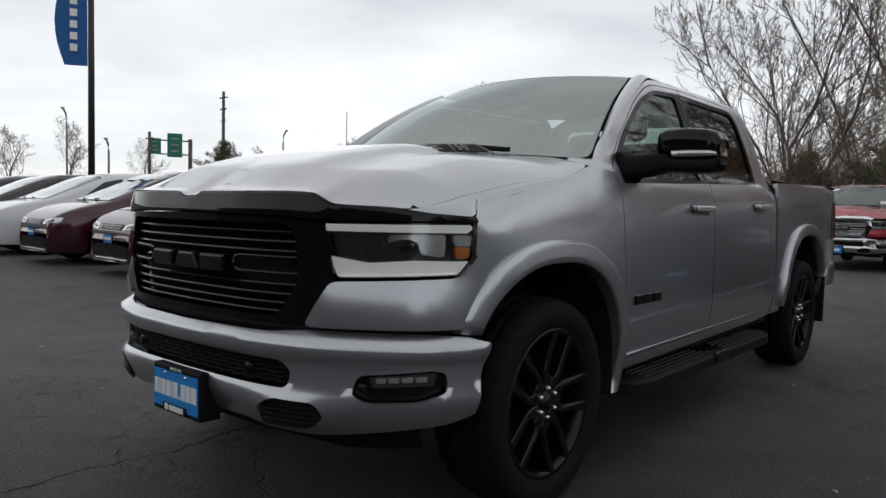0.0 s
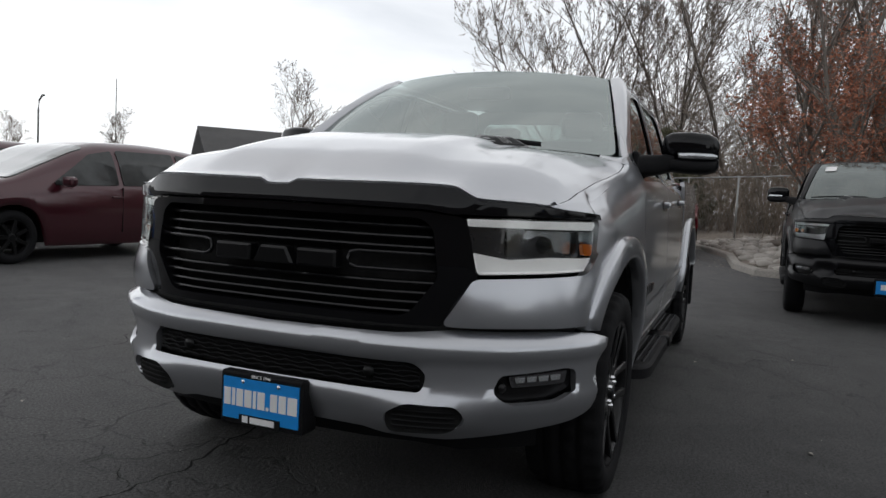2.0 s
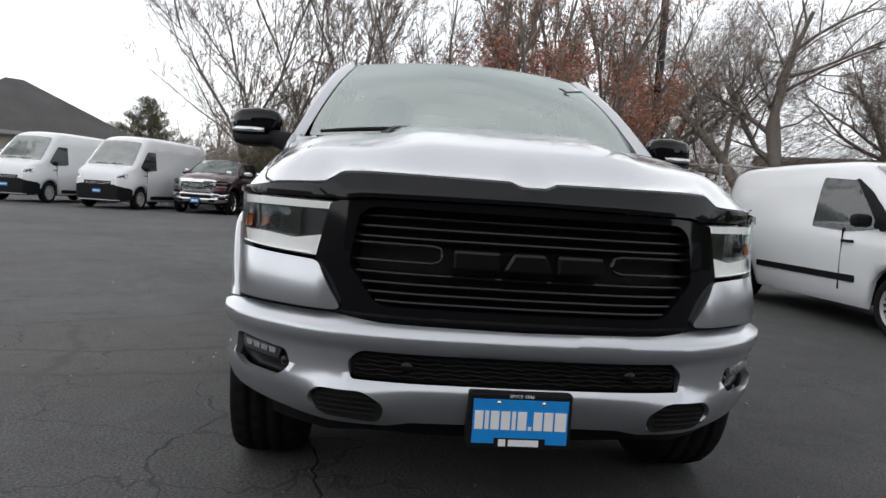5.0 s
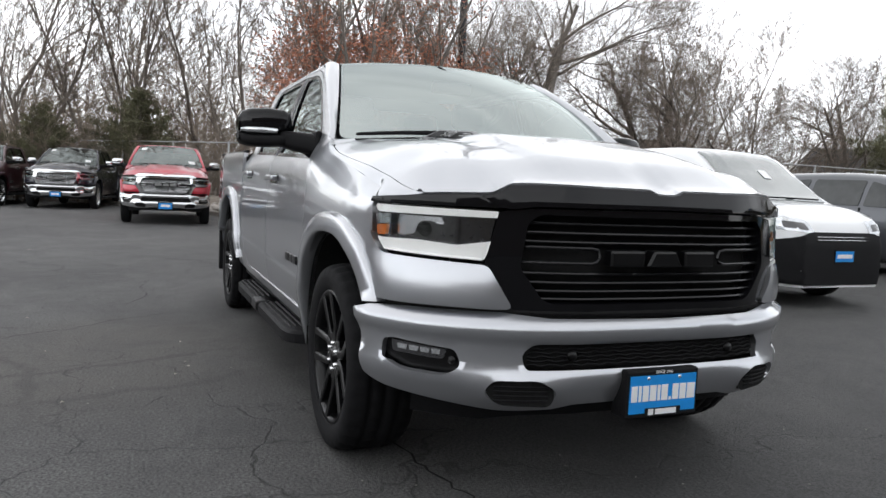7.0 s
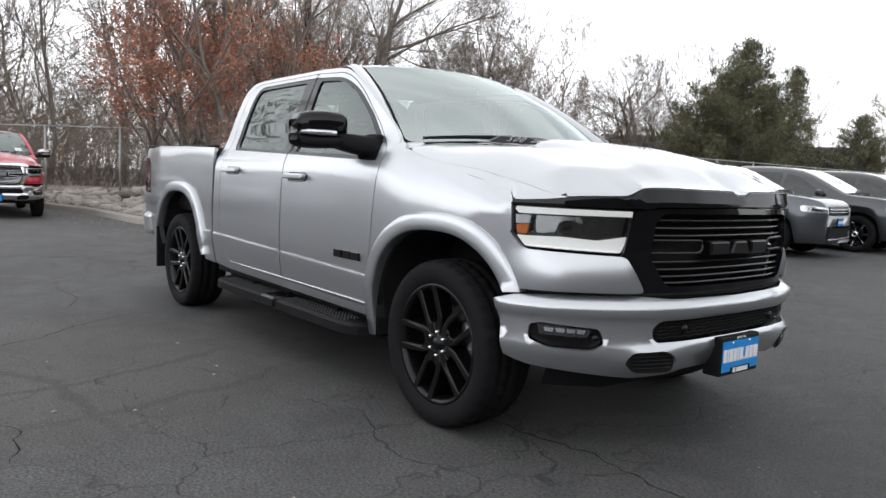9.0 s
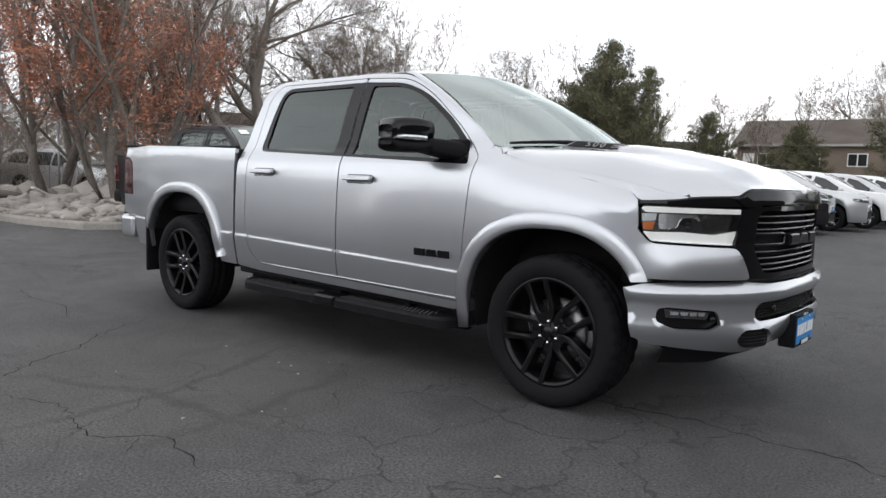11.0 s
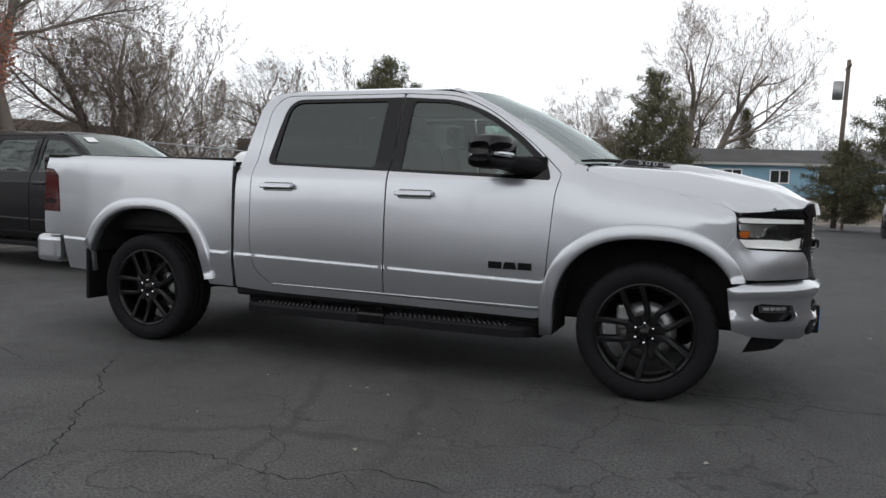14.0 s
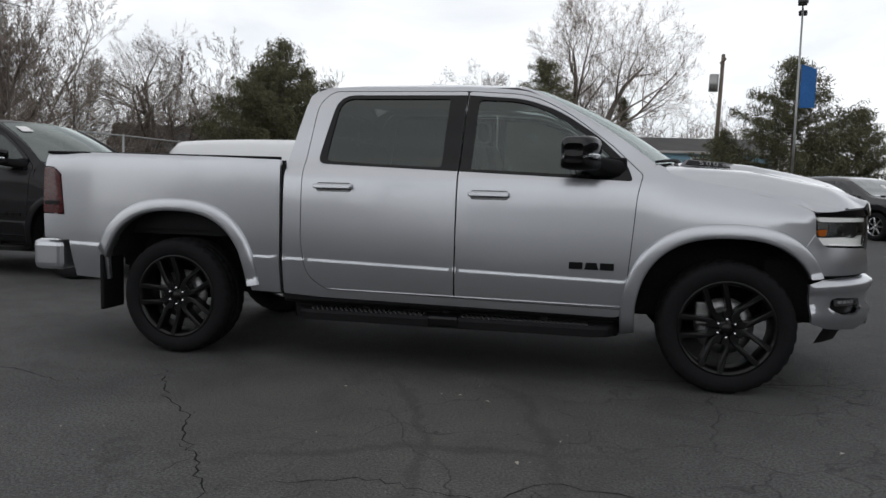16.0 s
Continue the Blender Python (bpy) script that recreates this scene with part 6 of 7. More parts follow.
stand(wide, [(-29.0, 17.5, 0, 0.98), (-34.5, 29.5, 75, 0.95), (-38, 14.5, 250, 0.9), (-2.8, 73, 210, 1.42), (-34, 45, 140, 0.8), (-12, 78, 60, 0.95)])
small, _ = bare_tree("small bare tree by the far road", 31, split=1, height=6.0, r0=0.12, levels=4, kids=(9, 7, 6, 5), angle=42, reach=0.55, lift=0.2, bare=0.3)
stand(small, [(-22.3, -68.4, 0, 1.15), (-26.3, -66.9, 60, 1.15), (-32, -64.2, 100, 0.95), (-23.8, -17.1, 30, 0.9), (-46, -50, 200, 1.05), (-40.5, -57, 10, 0.9), (-17, 56.5, 50, 1.15), (-13.5, 57.5, 120, 1.3), (-20.5, 57, 220, 1.2)])
rust = rust_tree("small tree with rust-red withered leaves in the gravel bed", 41, split=1, height=6.6, r0=0.085, levels=4, kids=(9, 6, 5, 6), angle=30, reach=0.46, lift=0.24, wobble=0.13, stems=5, lean=0.36, bare=0.15)
stand(rust, [(-14.3, 3.5, 0, 1.12), (-18.3, 3.6, 110, 1.1), (-16.6, 5.6, 220, 1.05)])
big_pine = pine("broad dark green pine with ragged outline", 51, 9.2, 4.5)
stand(big_pine, [(-18.7, 34.3, 0, 1.0), (-21.5, 37.5, 100, 0.9), (-15.6, 41.5, 60, 0.62), (9.0, 34.0, 200, 0.86), (12.8, 36.5, 20, 0.62), (6.2, 37.0, 300, 0.5), (-52, -17.5, 10, 0.75), (-37.5, -58.5, 90, 0.76), (-27.5, -1.6, 30, 0.48), (-28.5, -5.0, 140, 0.40), (-12.5, 50, 80, 0.6)])
fir = pine("narrow dark green fir", 61, 9.0, 2.0, fir=True)
mid_pine = pine("tall dark green pine at the edge of the verge", 57, 9.6, 3.2)
stand(mid_pine, [(-4.4, 47.6, 40, 1.08)])
stand(fir, [(2.3, 80.0, 0, 1.3), (-22.5, 47.5, 50, 0.85), (-25.5, 50.0, 20, 0.75), (-4, 76, 90, 0.9)])


def blade(verts, faces, a, b, w):
    """A slender tapering stem."""
    d = (b - a).cross(Vector((0.4, 0.5, 0.2))).normalized() * w
    k = len(verts)
    m = a.lerp(b, 0.55) + d * 2.0
    verts += [a - d, a + d, m + d * 0.7, m - d * 0.7, b]
    faces += [(k, k + 1, k + 2, k + 3), (k + 3, k + 2, k + 4)]


def thicket(seed, spots, h, wide, side, depth):
    """A band of dry stems and twigs, too many to count."""
    rnd = random.Random(seed)
    verts, faces = [], []
    for (x0, y0), (x1, y1), n in spots:
        for _ in range(n):
            u = rnd.random()
            p = Vector((x0 + (x1 - x0) * u + rnd.gauss(0, depth), y0 + (y1 - y0) * u + rnd.gauss(0, depth), 0.02))
            d = Vector((rnd.gauss(0, 0.22), rnd.gauss(0, 0.22), 1)).normalized()
            ln = h * rnd.uniform(0.35, 1.1)
            tip = p + d * ln
            blade(verts, faces, p, tip, wide)
            for _ in range(side):
                s = p.lerp(tip, rnd.uniform(0.25, 0.95))
                e = s + Vector((rnd.gauss(0, 0.5), rnd.gauss(0, 0.5), rnd.uniform(0.2, 0.9))) * (0.24 * h)
                blade(verts, faces, s, e, wide * 0.45)
                for _ in range(2):
                    q = s.lerp(e, rnd.uniform(0.3, 0.9))
                    blade(verts, faces, q, q + Vector((rnd.gauss(0, 0.5), rnd.gauss(0, 0.5), rnd.uniform(0.1, 0.8))) * (0.12 * h), wide * 0.3)
    return verts, faces


th = part("thicket", thicket(7, [((-30, -9), (-28, 1), 700), ((-28, 1), (-26, 9), 450), ((-25, 9), (-24, 24), 550), ((-26, 24), (-28, 42), 500), ((-20, 4.5), (-17, 7.5), 70), ((-60, -14), (-34, -9), 350)], 3.6, 0.020, 6, 1.3), M["brush"])
tagged(th, "dense dry brown brush behind the fence", "bushes", kind="stuff")
wood = part("far_wood", thicket(9, [((-46, -10), (-44, 30), 1100), ((-44, 30), (-34, 66), 1200), ((-34, 66), (24, 88), 700)], 9.5, 0.045, 8, 2.5), M["brush"])
tagged(wood, "grey-brown bare wood beyond the houses", "woods", kind="stuff")
hedge = part("verge_brush", thicket(12, [((-3, 52.5), (14, 56.5), 260), ((-20, 50.5), (-4, 52), 160)], 2.0, 0.014, 6, 0.8), M["brush"])
tagged(hedge, "dry brown brush along the grass verge", "bushes", kind="stuff")


# ---------------- ground ----------------
def asphalt():
    m = bpy.data.materials.new("asphalt")
    m.use_nodes = True
    n, l = m.node_tree.nodes, m.node_tree.links
    b = n["Principled BSDF"]
    tc = n.new("ShaderNodeTexCoord")

    def noise_tex(scale, detail, rough=0.6):
        t = n.new("ShaderNodeTexNoise")
        t.inputs["Scale"].default_value, t.inputs["Detail"].default_value, t.inputs["Roughness"].default_value = scale, detail, rough
        l.new(tc.outputs["Object"], t.inputs["Vector"])
        return t

    def math_node(op, a, v=None):
        k = n.new("ShaderNodeMath")
        k.operation = op
        k.use_clamp = op in ("SUBTRACT", "MULTIPLY_ADD")
        l.new(a, k.inputs[0])
        if v is not None:
            if isinstance(v, (int, float)):
                k.inputs[1].default_value = v
            else:
                l.new(v, k.inputs[1])
        return k.outputs[0]

    patches, mottle, grit = noise_tex(0.22, 5), noise_tex(1.6, 8, 0.7), noise_tex(75, 6, 0.75)
    warp = noise_tex(0.9, 4)
    push = n.new("ShaderNodeVectorMath")
    push.operation = "MULTIPLY_ADD"
    push.inputs[1].default_value = (1.5, 1.5, 0)
    l.new(warp.outputs["Color"], push.inputs[0])
    l.new(tc.outputs["Object"], push.inputs[2])

    def cracks(scale, width):
        v = n.new("ShaderNodeTexVoronoi")
        v.feature = "DISTANCE_TO_EDGE"
        v.inputs["Scale"].default_value = scale
        l.new(push.outputs[0], v.inputs["Vector"])
        r = n.new("ShaderNodeMapRange")
        r.inputs["From Min"].default_value, r.inputs["From Max"].default_value = width * 0.3, width
        r.inputs["To Min"].default_value, r.inputs["To Max"].default_value = 1.0, 0.0
        l.new(v.outputs["Distance"], r.inputs["Value"])
        return r.outputs["Result"]

    wide, fine = cracks(0.17, 0.0022), cracks(1.1, 0.010)
    mask = n.new("ShaderNodeMapRange")
    mask.inputs["From Min"].default_value, mask.inputs["From Max"].default_value = 0.47, 0.58
    l.new(patches.outputs["Fac"], mask.inputs["Value"])
    fine = math_node("MULTIPLY", fine, mask.outputs["Result"])
    fine = math_node("MULTIPLY", fine, 0.55)
    crack = math_node("MAXIMUM", math_node("MULTIPLY", wide, 0.45), fine)
    tone = n.new("ShaderNodeValToRGB")
    tone.color_ramp.elements[0].position, tone.color_ramp.elements[0].color = 0.34, (0.033, 0.033, 0.034, 1)
    tone.color_ramp.elements[1].position, tone.color_ramp.elements[1].color = 0.66, (0.094, 0.093, 0.092, 1)
    # scuffed streaks left by turning tyres
    streak = n.new("ShaderNodeTexNoise")
    streak.inputs["Scale"].default_value, streak.inputs["Detail"].default_value, streak.inputs["Roughness"].default_value, streak.inputs["Distortion"].default_value = 1.1, 9.0, 0.68, 2.6
    l.new(tc.outputs["Object"], streak.inputs["Vector"])
    rub = math_node("MULTIPLY", streak.outputs["Fac"], 0.35)
    mix0 = math_node("MULTIPLY", mottle.outputs["Fac"], 0.40)
    mix1 = math_node("ADD", mix0, rub)
    mix1 = math_node("SUBTRACT", mix1, 0.12)
    k = n.new("ShaderNodeMath")
    k.operation = "MULTIPLY_ADD"
    k.inputs[1].default_value = 0.5
    l.new(patches.outputs["Fac"], k.inputs[0])
    l.new(mix1, k.inputs[2])
    l.new(k.outputs[0], tone.inputs["Fac"])
    speck = n.new("ShaderNodeMapRange")
    speck.inputs["From Min"].default_value, speck.inputs["From Max"].default_value = 0.35, 0.75
    speck.inputs["To Min"].default_value, speck.inputs["To Max"].default_value = 0.22, 2.2
    l.new(grit.outputs["Fac"], speck.inputs["Value"])
    mul = n.new("ShaderNodeMix")
    mul.data_type, mul.blend_type = "RGBA", "MULTIPLY"
    mul.inputs["Factor"].default_value = 1.0
    l.new(tone.outputs["Color"], mul.inputs["A"])
    l.new(speck.outputs["Result"], mul.inputs["B"])
    # paler towards one side, uneven edge: older paving plus brighter light put into colour
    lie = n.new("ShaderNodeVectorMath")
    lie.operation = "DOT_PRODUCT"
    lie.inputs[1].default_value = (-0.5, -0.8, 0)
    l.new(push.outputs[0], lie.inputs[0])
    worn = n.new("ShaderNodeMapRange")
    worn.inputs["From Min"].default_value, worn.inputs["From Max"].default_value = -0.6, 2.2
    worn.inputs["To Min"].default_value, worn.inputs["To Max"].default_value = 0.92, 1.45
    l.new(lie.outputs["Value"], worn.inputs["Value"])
    toned = n.new("ShaderNodeMix")
    toned.data_type, toned.blend_type = "RGBA", "MULTIPLY"
    toned.inputs["Factor"].default_value = 1.0
    l.new(mul.outputs["Result"], toned.inputs["A"])
    l.new(worn.outputs["Result"], toned.inputs["B"])
    # a scuffed brown patch and the curved marks of turning tyres
    def ring(x, y, r0, r1):
        d = n.new("ShaderNodeVectorMath")
        d.operation = "DISTANCE"
        d.inputs[1].default_value = (x, y, 0)
        l.new(soft.outputs[0], d.inputs[0])
        off = math_node("ABSOLUTE", math_node("ADD", d.outputs["Value"], -r0))
        k = n.new("ShaderNodeMapRange")
        k.interpolation_type = "SMOOTHSTEP"
        k.inputs["From Min"].default_value, k.inputs["From Max"].default_value = r1, r1 * 0.3
        l.new(off, k.inputs["Value"])
        return k.outputs["Result"]

    soft = n.new("ShaderNodeVectorMath")
    soft.operation = "MULTIPLY_ADD"
    soft.inputs[1].default_value = (0.5, 0.5, 0)
    l.new(mottle.outputs["Color"], soft.inputs[0])
    l.new(tc.outputs["Object"], soft.inputs[2])
    patch = math_node("MAXIMUM", ring(-1.45, -1.85, 0.0, 1.5), ring(-2.0, -1.6, 0.0, 1.3))
    rough_patch = math_node("MULTIPLY", patch, math_node("MULTIPLY", streak.outputs["Fac"], 0.7))
    scuff = n.new("ShaderNodeMix")
    scuff.data_type = "RGBA"
    scuff.inputs["B"].default_value = (0.082, 0.074, 0.064, 1)
    l.new(rough_patch, scuff.inputs["Factor"])
    l.new(toned.outputs["Result"], scuff.inputs["A"])
    marks = math_node("MAXIMUM", ring(-4.2, -2.5, 3.5, 0.06), ring(-4.3, -2.6, 3.05, 0.05))
    marks = math_node("MAXIMUM", marks, ring(-0.6, -4.9, 2.9, 0.05))
    marks = math_node("MULTIPLY", math_node("MULTIPLY", marks, patch), 0.33)
    toned = n.new("ShaderNodeMix")
    toned.data_type = "RGBA"
    toned.inputs["B"].default_value = (0.016, 0.016, 0.016, 1)
    l.new(marks, toned.inputs["Factor"])
    l.new(scuff.outputs["Result"], toned.inputs["A"])
    dark = n.new("ShaderNodeMix")
    dark.data_type = "RGBA"
    dark.inputs["B"].default_value = (0.011, 0.011, 0.011, 1)
    l.new(crack, dark.inputs["Factor"])
    l.new(toned.outputs["Result"], dark.inputs["A"])
    l.new(dark.outputs["Result"], b.inputs["Base Color"])
    b.inputs["Specular IOR Level"].default_value = 0.35
    rr = n.new("ShaderNodeMapRange")
    rr.inputs["To Min"].default_value, rr.inputs["To Max"].default_value = 0.55, 0.9
    l.new(mottle.outputs["Fac"], rr.inputs["Value"])
    l.new(rr.outputs["Result"], b.inputs["Roughness"])
    lumps = noise_tex(24, 5, 0.7)
    both = math_node("ADD", grit.outputs["Fac"], lumps.outputs["Fac"])
    hgt = n.new("ShaderNodeMath")
    hgt.operation = "SUBTRACT"
    l.new(both, hgt.inputs[0])
    l.new(crack, hgt.inputs[1])
    hgt = hgt.outputs[0]
    bp = n.new("ShaderNodeBump")
    bp.inputs["Strength"].default_value, bp.inputs["Distance"].default_value = 0.85, 0.011
    l.new(hgt, bp.inputs["Height"])
    l.new(bp.outputs["Normal"], b.inputs["Normal"])
    return m


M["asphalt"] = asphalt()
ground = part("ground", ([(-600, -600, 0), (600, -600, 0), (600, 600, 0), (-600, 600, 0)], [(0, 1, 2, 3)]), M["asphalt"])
tagged(ground, "dark worn asphalt lot with fine cracks", "ground", kind="structure")

M["concrete"] = material("pale_concrete", (0.30, 0.28, 0.255), 0.85, 0, 0, 0.25, 22, 0.3)
M["gravel"] = material("gravel_bed", (0.17, 0.145, 0.12), 0.95, 0, 0, 0.5, 9, 0.8, dirt=(0.06, 0.045, 0.035))
M["grass"] = material("dry_grass", (0.13, 0.105, 0.06), 0.95, 0, 0, 0.4, 5, 0.6)
M["stone"] = material("river_stones", (0.36, 0.335, 0.305), 0.8, 0, 0, 0.3, 7, 0.3, per_object=0.25)
KERB = [(-40, -9.5), (-27, -3.2), (-22.8, -0.9), (-20.6, 0.3), (-17.0, 1.1), (-13.5, 1.3), (-12.0, 1.7), (-11.6, 2.6), (-11.7, 4.6), (-12.0, 30), (-11.0, 40), (-4, 45.5), (8, 47.5), (40, 52)]


def strip(line, profile, name, mat, label, category):
    """A long profile laid along a line; profile: (to the left of the way, height)."""
    verts, faces = [], []
    k = len(profile)
    pts = [Vector(p) for p in line]
    for i, p in enumerate(pts):
        d = (pts[min(i + 1, len(pts) - 1)] - pts[max(i - 1, 0)]).normalized()
        nrm = Vector((-d.y, d.x))
        verts += [(p.x + nrm.x * u, p.y + nrm.y * u, h) for u, h in profile]
    for i in range(len(pts) - 1):
        faces += [(i * k + j, i * k + j + 1, i * k + k + j + 1, i * k + k + j) for j in range(k - 1)]
    return tagged(part(name, (verts, faces, False), mat), label, category, kind="structure")


kerb_line = resample(KERB, 1.5, False)
strip(kerb_line, [(-0.02, 0), (0.0, 0.11), (0.03, 0.14), (0.15, 0.145), (0.17, 0.10)], "kerb", M["concrete"], "pale worn concrete kerb round the gravel bed", "kerb")
strip(kerb_line, [(0.165, 0.10), (0.6, 0.17), (1.4, 0.30), (2.4, 0.42), (4.0, 0.46), (9.0, 0.40), (14.0, 0.3), (60, 0.2)], "gravel_bed", M["gravel"], "gravel and dry earth bed behind the kerb", "ground")
strip([(-45, 52.5), (-10, 49.5), (40, 57)], [(0, 0.17), (0.5, 0.7), (1.2, 1.0), (4, 1.4), (9, 1.9), (120, 2.3)], "verge", M["grass"], "dry winter grass verge", "grass")


def pebble(seed, r):
    rnd = random.Random(seed)
    bm = bmesh.new()
    bmesh.ops.create_icosphere(bm, subdivisions=1, radius=r)
    for v in bm.verts:
        v.co *= rnd.uniform(0.75, 1.2)
        v.co.z *= 0.6
    return tidy(bm)


rnd = random.Random(17)
stones = [mesh("river_stone", *pebble(s, 0.15)[:2], M["stone"]) for s in range(6)]
bed = thing("stone_border", "pale rounded river stones along the kerb", "stones")
for i in range(280):
    x = rnd.uniform(-21.5, -11.9)
    base = float(np.interp(x, [-22.8, -20.6, -17.0, -13.5, -12.0], [-0.75, 0.45, 1.25, 1.45, 1.9]))
    off = 0.2 + abs(rnd.gauss(0, 1.5))
    y = base + off
    rise = float(np.interp(off, [0.165, 0.6, 1.4, 2.4, 4.0], [0.10, 0.17, 0.30, 0.42, 0.46]))
    o = new("river_stone", rnd.choice(stones))
    o.parent = bed
    s = rnd.uniform(0.45, 1.5)
    o.location, o.rotation_euler, o.scale = (x, y, rise + 0.03 * s), (rnd.gauss(0, 0.2), rnd.gauss(0, 0.2), rnd.uniform(0, 6.28)), (s * 1.15, s, s)
v, f = [], []
for i in range(1500):
    x = rnd.uniform(-22.5, -11.9)
    off = 0.2 + abs(rnd.gauss(0, 1.8))
    y = float(np.interp(x, [-22.8, -20.6, -17.0, -13.5, -12.0], [-0.75, 0.45, 1.25, 1.45, 1.9])) + off
    z = float(np.interp(off, [0.165, 0.6, 1.4, 2.4, 4.0], [0.10, 0.17, 0.30, 0.42, 0.46]))
    w, g, _ = pebble(rnd.randrange(9), rnd.uniform(0.03, 0.085))
    k = len(v)
    v += [p + Vector((x, y, z + 0.01)) for p in w]
    f += [tuple(j + k for j in q) for q in g]
tagged(part("small_stones", (v, f), M["stone"]), "small pale stones strewn over the gravel bed", "stones", kind="stuff")
for i, (x, y, s) in enumerate(((-15.6, 3.9, 3.0), (-14.9, 4.4, 2.6), (-17.6, 3.6, 2.4), (-16.9, 3.9, 3.1), (-13.2, 4.5, 2.5), (-18.9, 3.2, 2.7))):
    b = part("boulder", pebble(40 + i, 0.15 * s), M["stone"])
    b.location = (x, y, 0.42 + 0.04 * s)
    tagged(b, "large pale boulder in the gravel bed", "boulder", "boulders")
plank = part("plank", box(0, 0, 0, 1.5, 0.09, 0.04), M["white"])
plank.matrix_basis = pose(-17.0, 2.9, 0.50, 0, 12, 140)
tagged(plank, "white board lying on the stones", "board")
log = part("log", tube([(0, 0, 0), (0.5, 0.05, 0.02), (1.0, 0, 0)], [0.09, 0.1, 0.08], 9), M["bark"])
log.matrix_basis = pose(-18.6, 2.2, 0.42, 0, 0, 20)
tagged(log, "short dark log on the gravel", "log")

# fallen leaves and scraps on the asphalt
M["scrap"] = material("pale_scraps", (0.35, 0.32, 0.28), 0.8, 0, 0, 0.4, 30)
v, f = [], []
for i in range(420):
    if i < 130:
        a, d = rnd.uniform(0, 2 * math.pi), rnd.uniform(1.5, 16)
        x, y = d * math.cos(a), d * math.sin(a)
    else:
        x = rnd.uniform(-22, -11.5)
        y = float(np.interp(x, [-22.8, -20.6, -17.0, -13.5, -12.0], [-0.75, 0.45, 1.25, 1.45, 1.9])) - abs(rnd.gauss(0.1, 0.6)) - 0.05
    s, a = rnd.uniform(0.008, 0.022) * (1 if i < 130 else 1.6), rnd.uniform(0, 6.28)
    u, w = Vector((math.cos(a), math.sin(a), 0)) * s, Vector((-math.sin(a), math.cos(a), 0)) * s * 0.6
    p = Vector((x, y, 0.006))
    k = len(v)
    v += [p - u, p - w + Vector((0, 0, 0.006)), p + u, p + w + Vector((0, 0, 0.008))]
    f.append((k, k + 1, k + 2, k + 3))
tagged(part("litter", (v, f, False), M["scrap"]), "small dry leaves and pale scraps on asphalt", "litter", kind="stuff")

def crack_line(line, seed, width):
    """An open crack: a ragged dark groove with small side branches, as a strip."""
    rn = random.Random(seed)
    v, f = [], []

    def run(pts, w0):
        pts = [Vector((*p, 0)) for p in resample(pts, 0.05, False)]
        k = len(v)
        for i, p in enumerate(pts):
            d = (pts[min(i + 1, len(pts) - 1)] - pts[max(i - 1, 0)]).normalized()
            q = p + Vector((-d.y, d.x, 0)) * rn.gauss(0, 0.012)
            w = Vector((-d.y, d.x, 0)) * w0 * rn.uniform(0.35, 1.2) * min(1, 0.25 + 0.25 * min(i, len(pts) - 1 - i))
            v.extend([q - w + Vector((0, 0, 0.0012)), q + w + Vector((0, 0, 0.0012))])
        f.extend((k + 2 * i, k + 2 * i + 1, k + 2 * i + 3, k + 2 * i + 2) for i in range(len(pts) - 1))

    run(line, width)
    for a, b in zip(line[:-1], line[1:]):
        if rn.random() < 0.6:
            p = Vector(a).lerp(Vector(b), rn.random())
            run([tuple(p), (p.x + rn.gauss(0, 0.14), p.y + rn.gauss(0, 0.14))], width * 0.6)
    return v, f, False


M["crack"] = material("open_crack", (0.024, 0.024, 0.024), 0.95, 0, 0, 0.3, 90, specular=0.1)
for i, (line, w) in enumerate((([(-0.5, -0.80), (0.2, -0.68), (0.68, -0.61), (1.02, -0.66), (1.36, -0.64), (1.9, -0.9), (2.5, -0.85), (3.3, -1.2)], 0.006), ([(-3.5, -1.4), (-3.17, -1.93), (-2.85, -2.2), (-2.70, -2.5), (-2.55, -2.67), (-2.3, -3.0), (-2.2, -3.4)], 0.005), ([(-5.6, -1.6), (-5.0, -1.72), (-4.4, -1.66), (-3.9, -1.85)], 0.004), ([(-2.1, -2.9), (-1.7, -2.75), (-1.2, -2.85), (-0.95, -2.6), (-0.5, -2.7)], 0.004))):
    tagged(part("ground_crack", crack_line(line, 70 + i, w), M["crack"]), "thin open crack running through the asphalt", "crack", "cracks in the lot", kind="structure")


def grit_material():
    m = material("loose_grit", (0.12, 0.12, 0.12), 0.9, 0, 0, 0.3, 60)
    n, l = m.node_tree.nodes, m.node_tree.links
    g = n.new("ShaderNodeNewGeometry")
    r = n.new("ShaderNodeValToRGB")
    r.color_ramp.elements[0].position, r.color_ramp.elements[0].color = 0.0, (0.012, 0.012, 0.012, 1)
    r.color_ramp.elements[1].position, r.color_ramp.elements[1].color = 1.0, (0.30, 0.29, 0.27, 1)
    e = r.color_ramp.elements.new(0.75)
    e.color = (0.07, 0.07, 0.068, 1)
    l.new(g.outputs["Random Per Island"], r.inputs["Fac"])
    l.new(r.outputs["Color"], n["Principled BSDF"].inputs["Base Color"])
    return m


M["grit"] = grit_material()
v, f = [], []
for i in range(11000):
    x, y = rnd.uniform(-7.5, 5.0), rnd.uniform(-7.5, 4.5)
    s = 0.0022 + 0.0045 * rnd.random() ** 3
    a = rnd.uniform(0, 6.28)
    k = len(v)
    for j in range(3):
        q = s * rnd.uniform(0.7, 1.3)
        v.append((x + q * math.cos(a + 2.1 * j), y + q * math.sin(a + 2.1 * j), 0.0005))
    v.append((x, y, s * 0.9))
    f += [(k, k + 1, k + 3), (k + 1, k + 2, k + 3), (k + 2, k, k + 3)]
tagged(part("grit", (v, f, False), M["grit"]), "loose stone grit strewn over the asphalt", "gravel", kind="stuff")

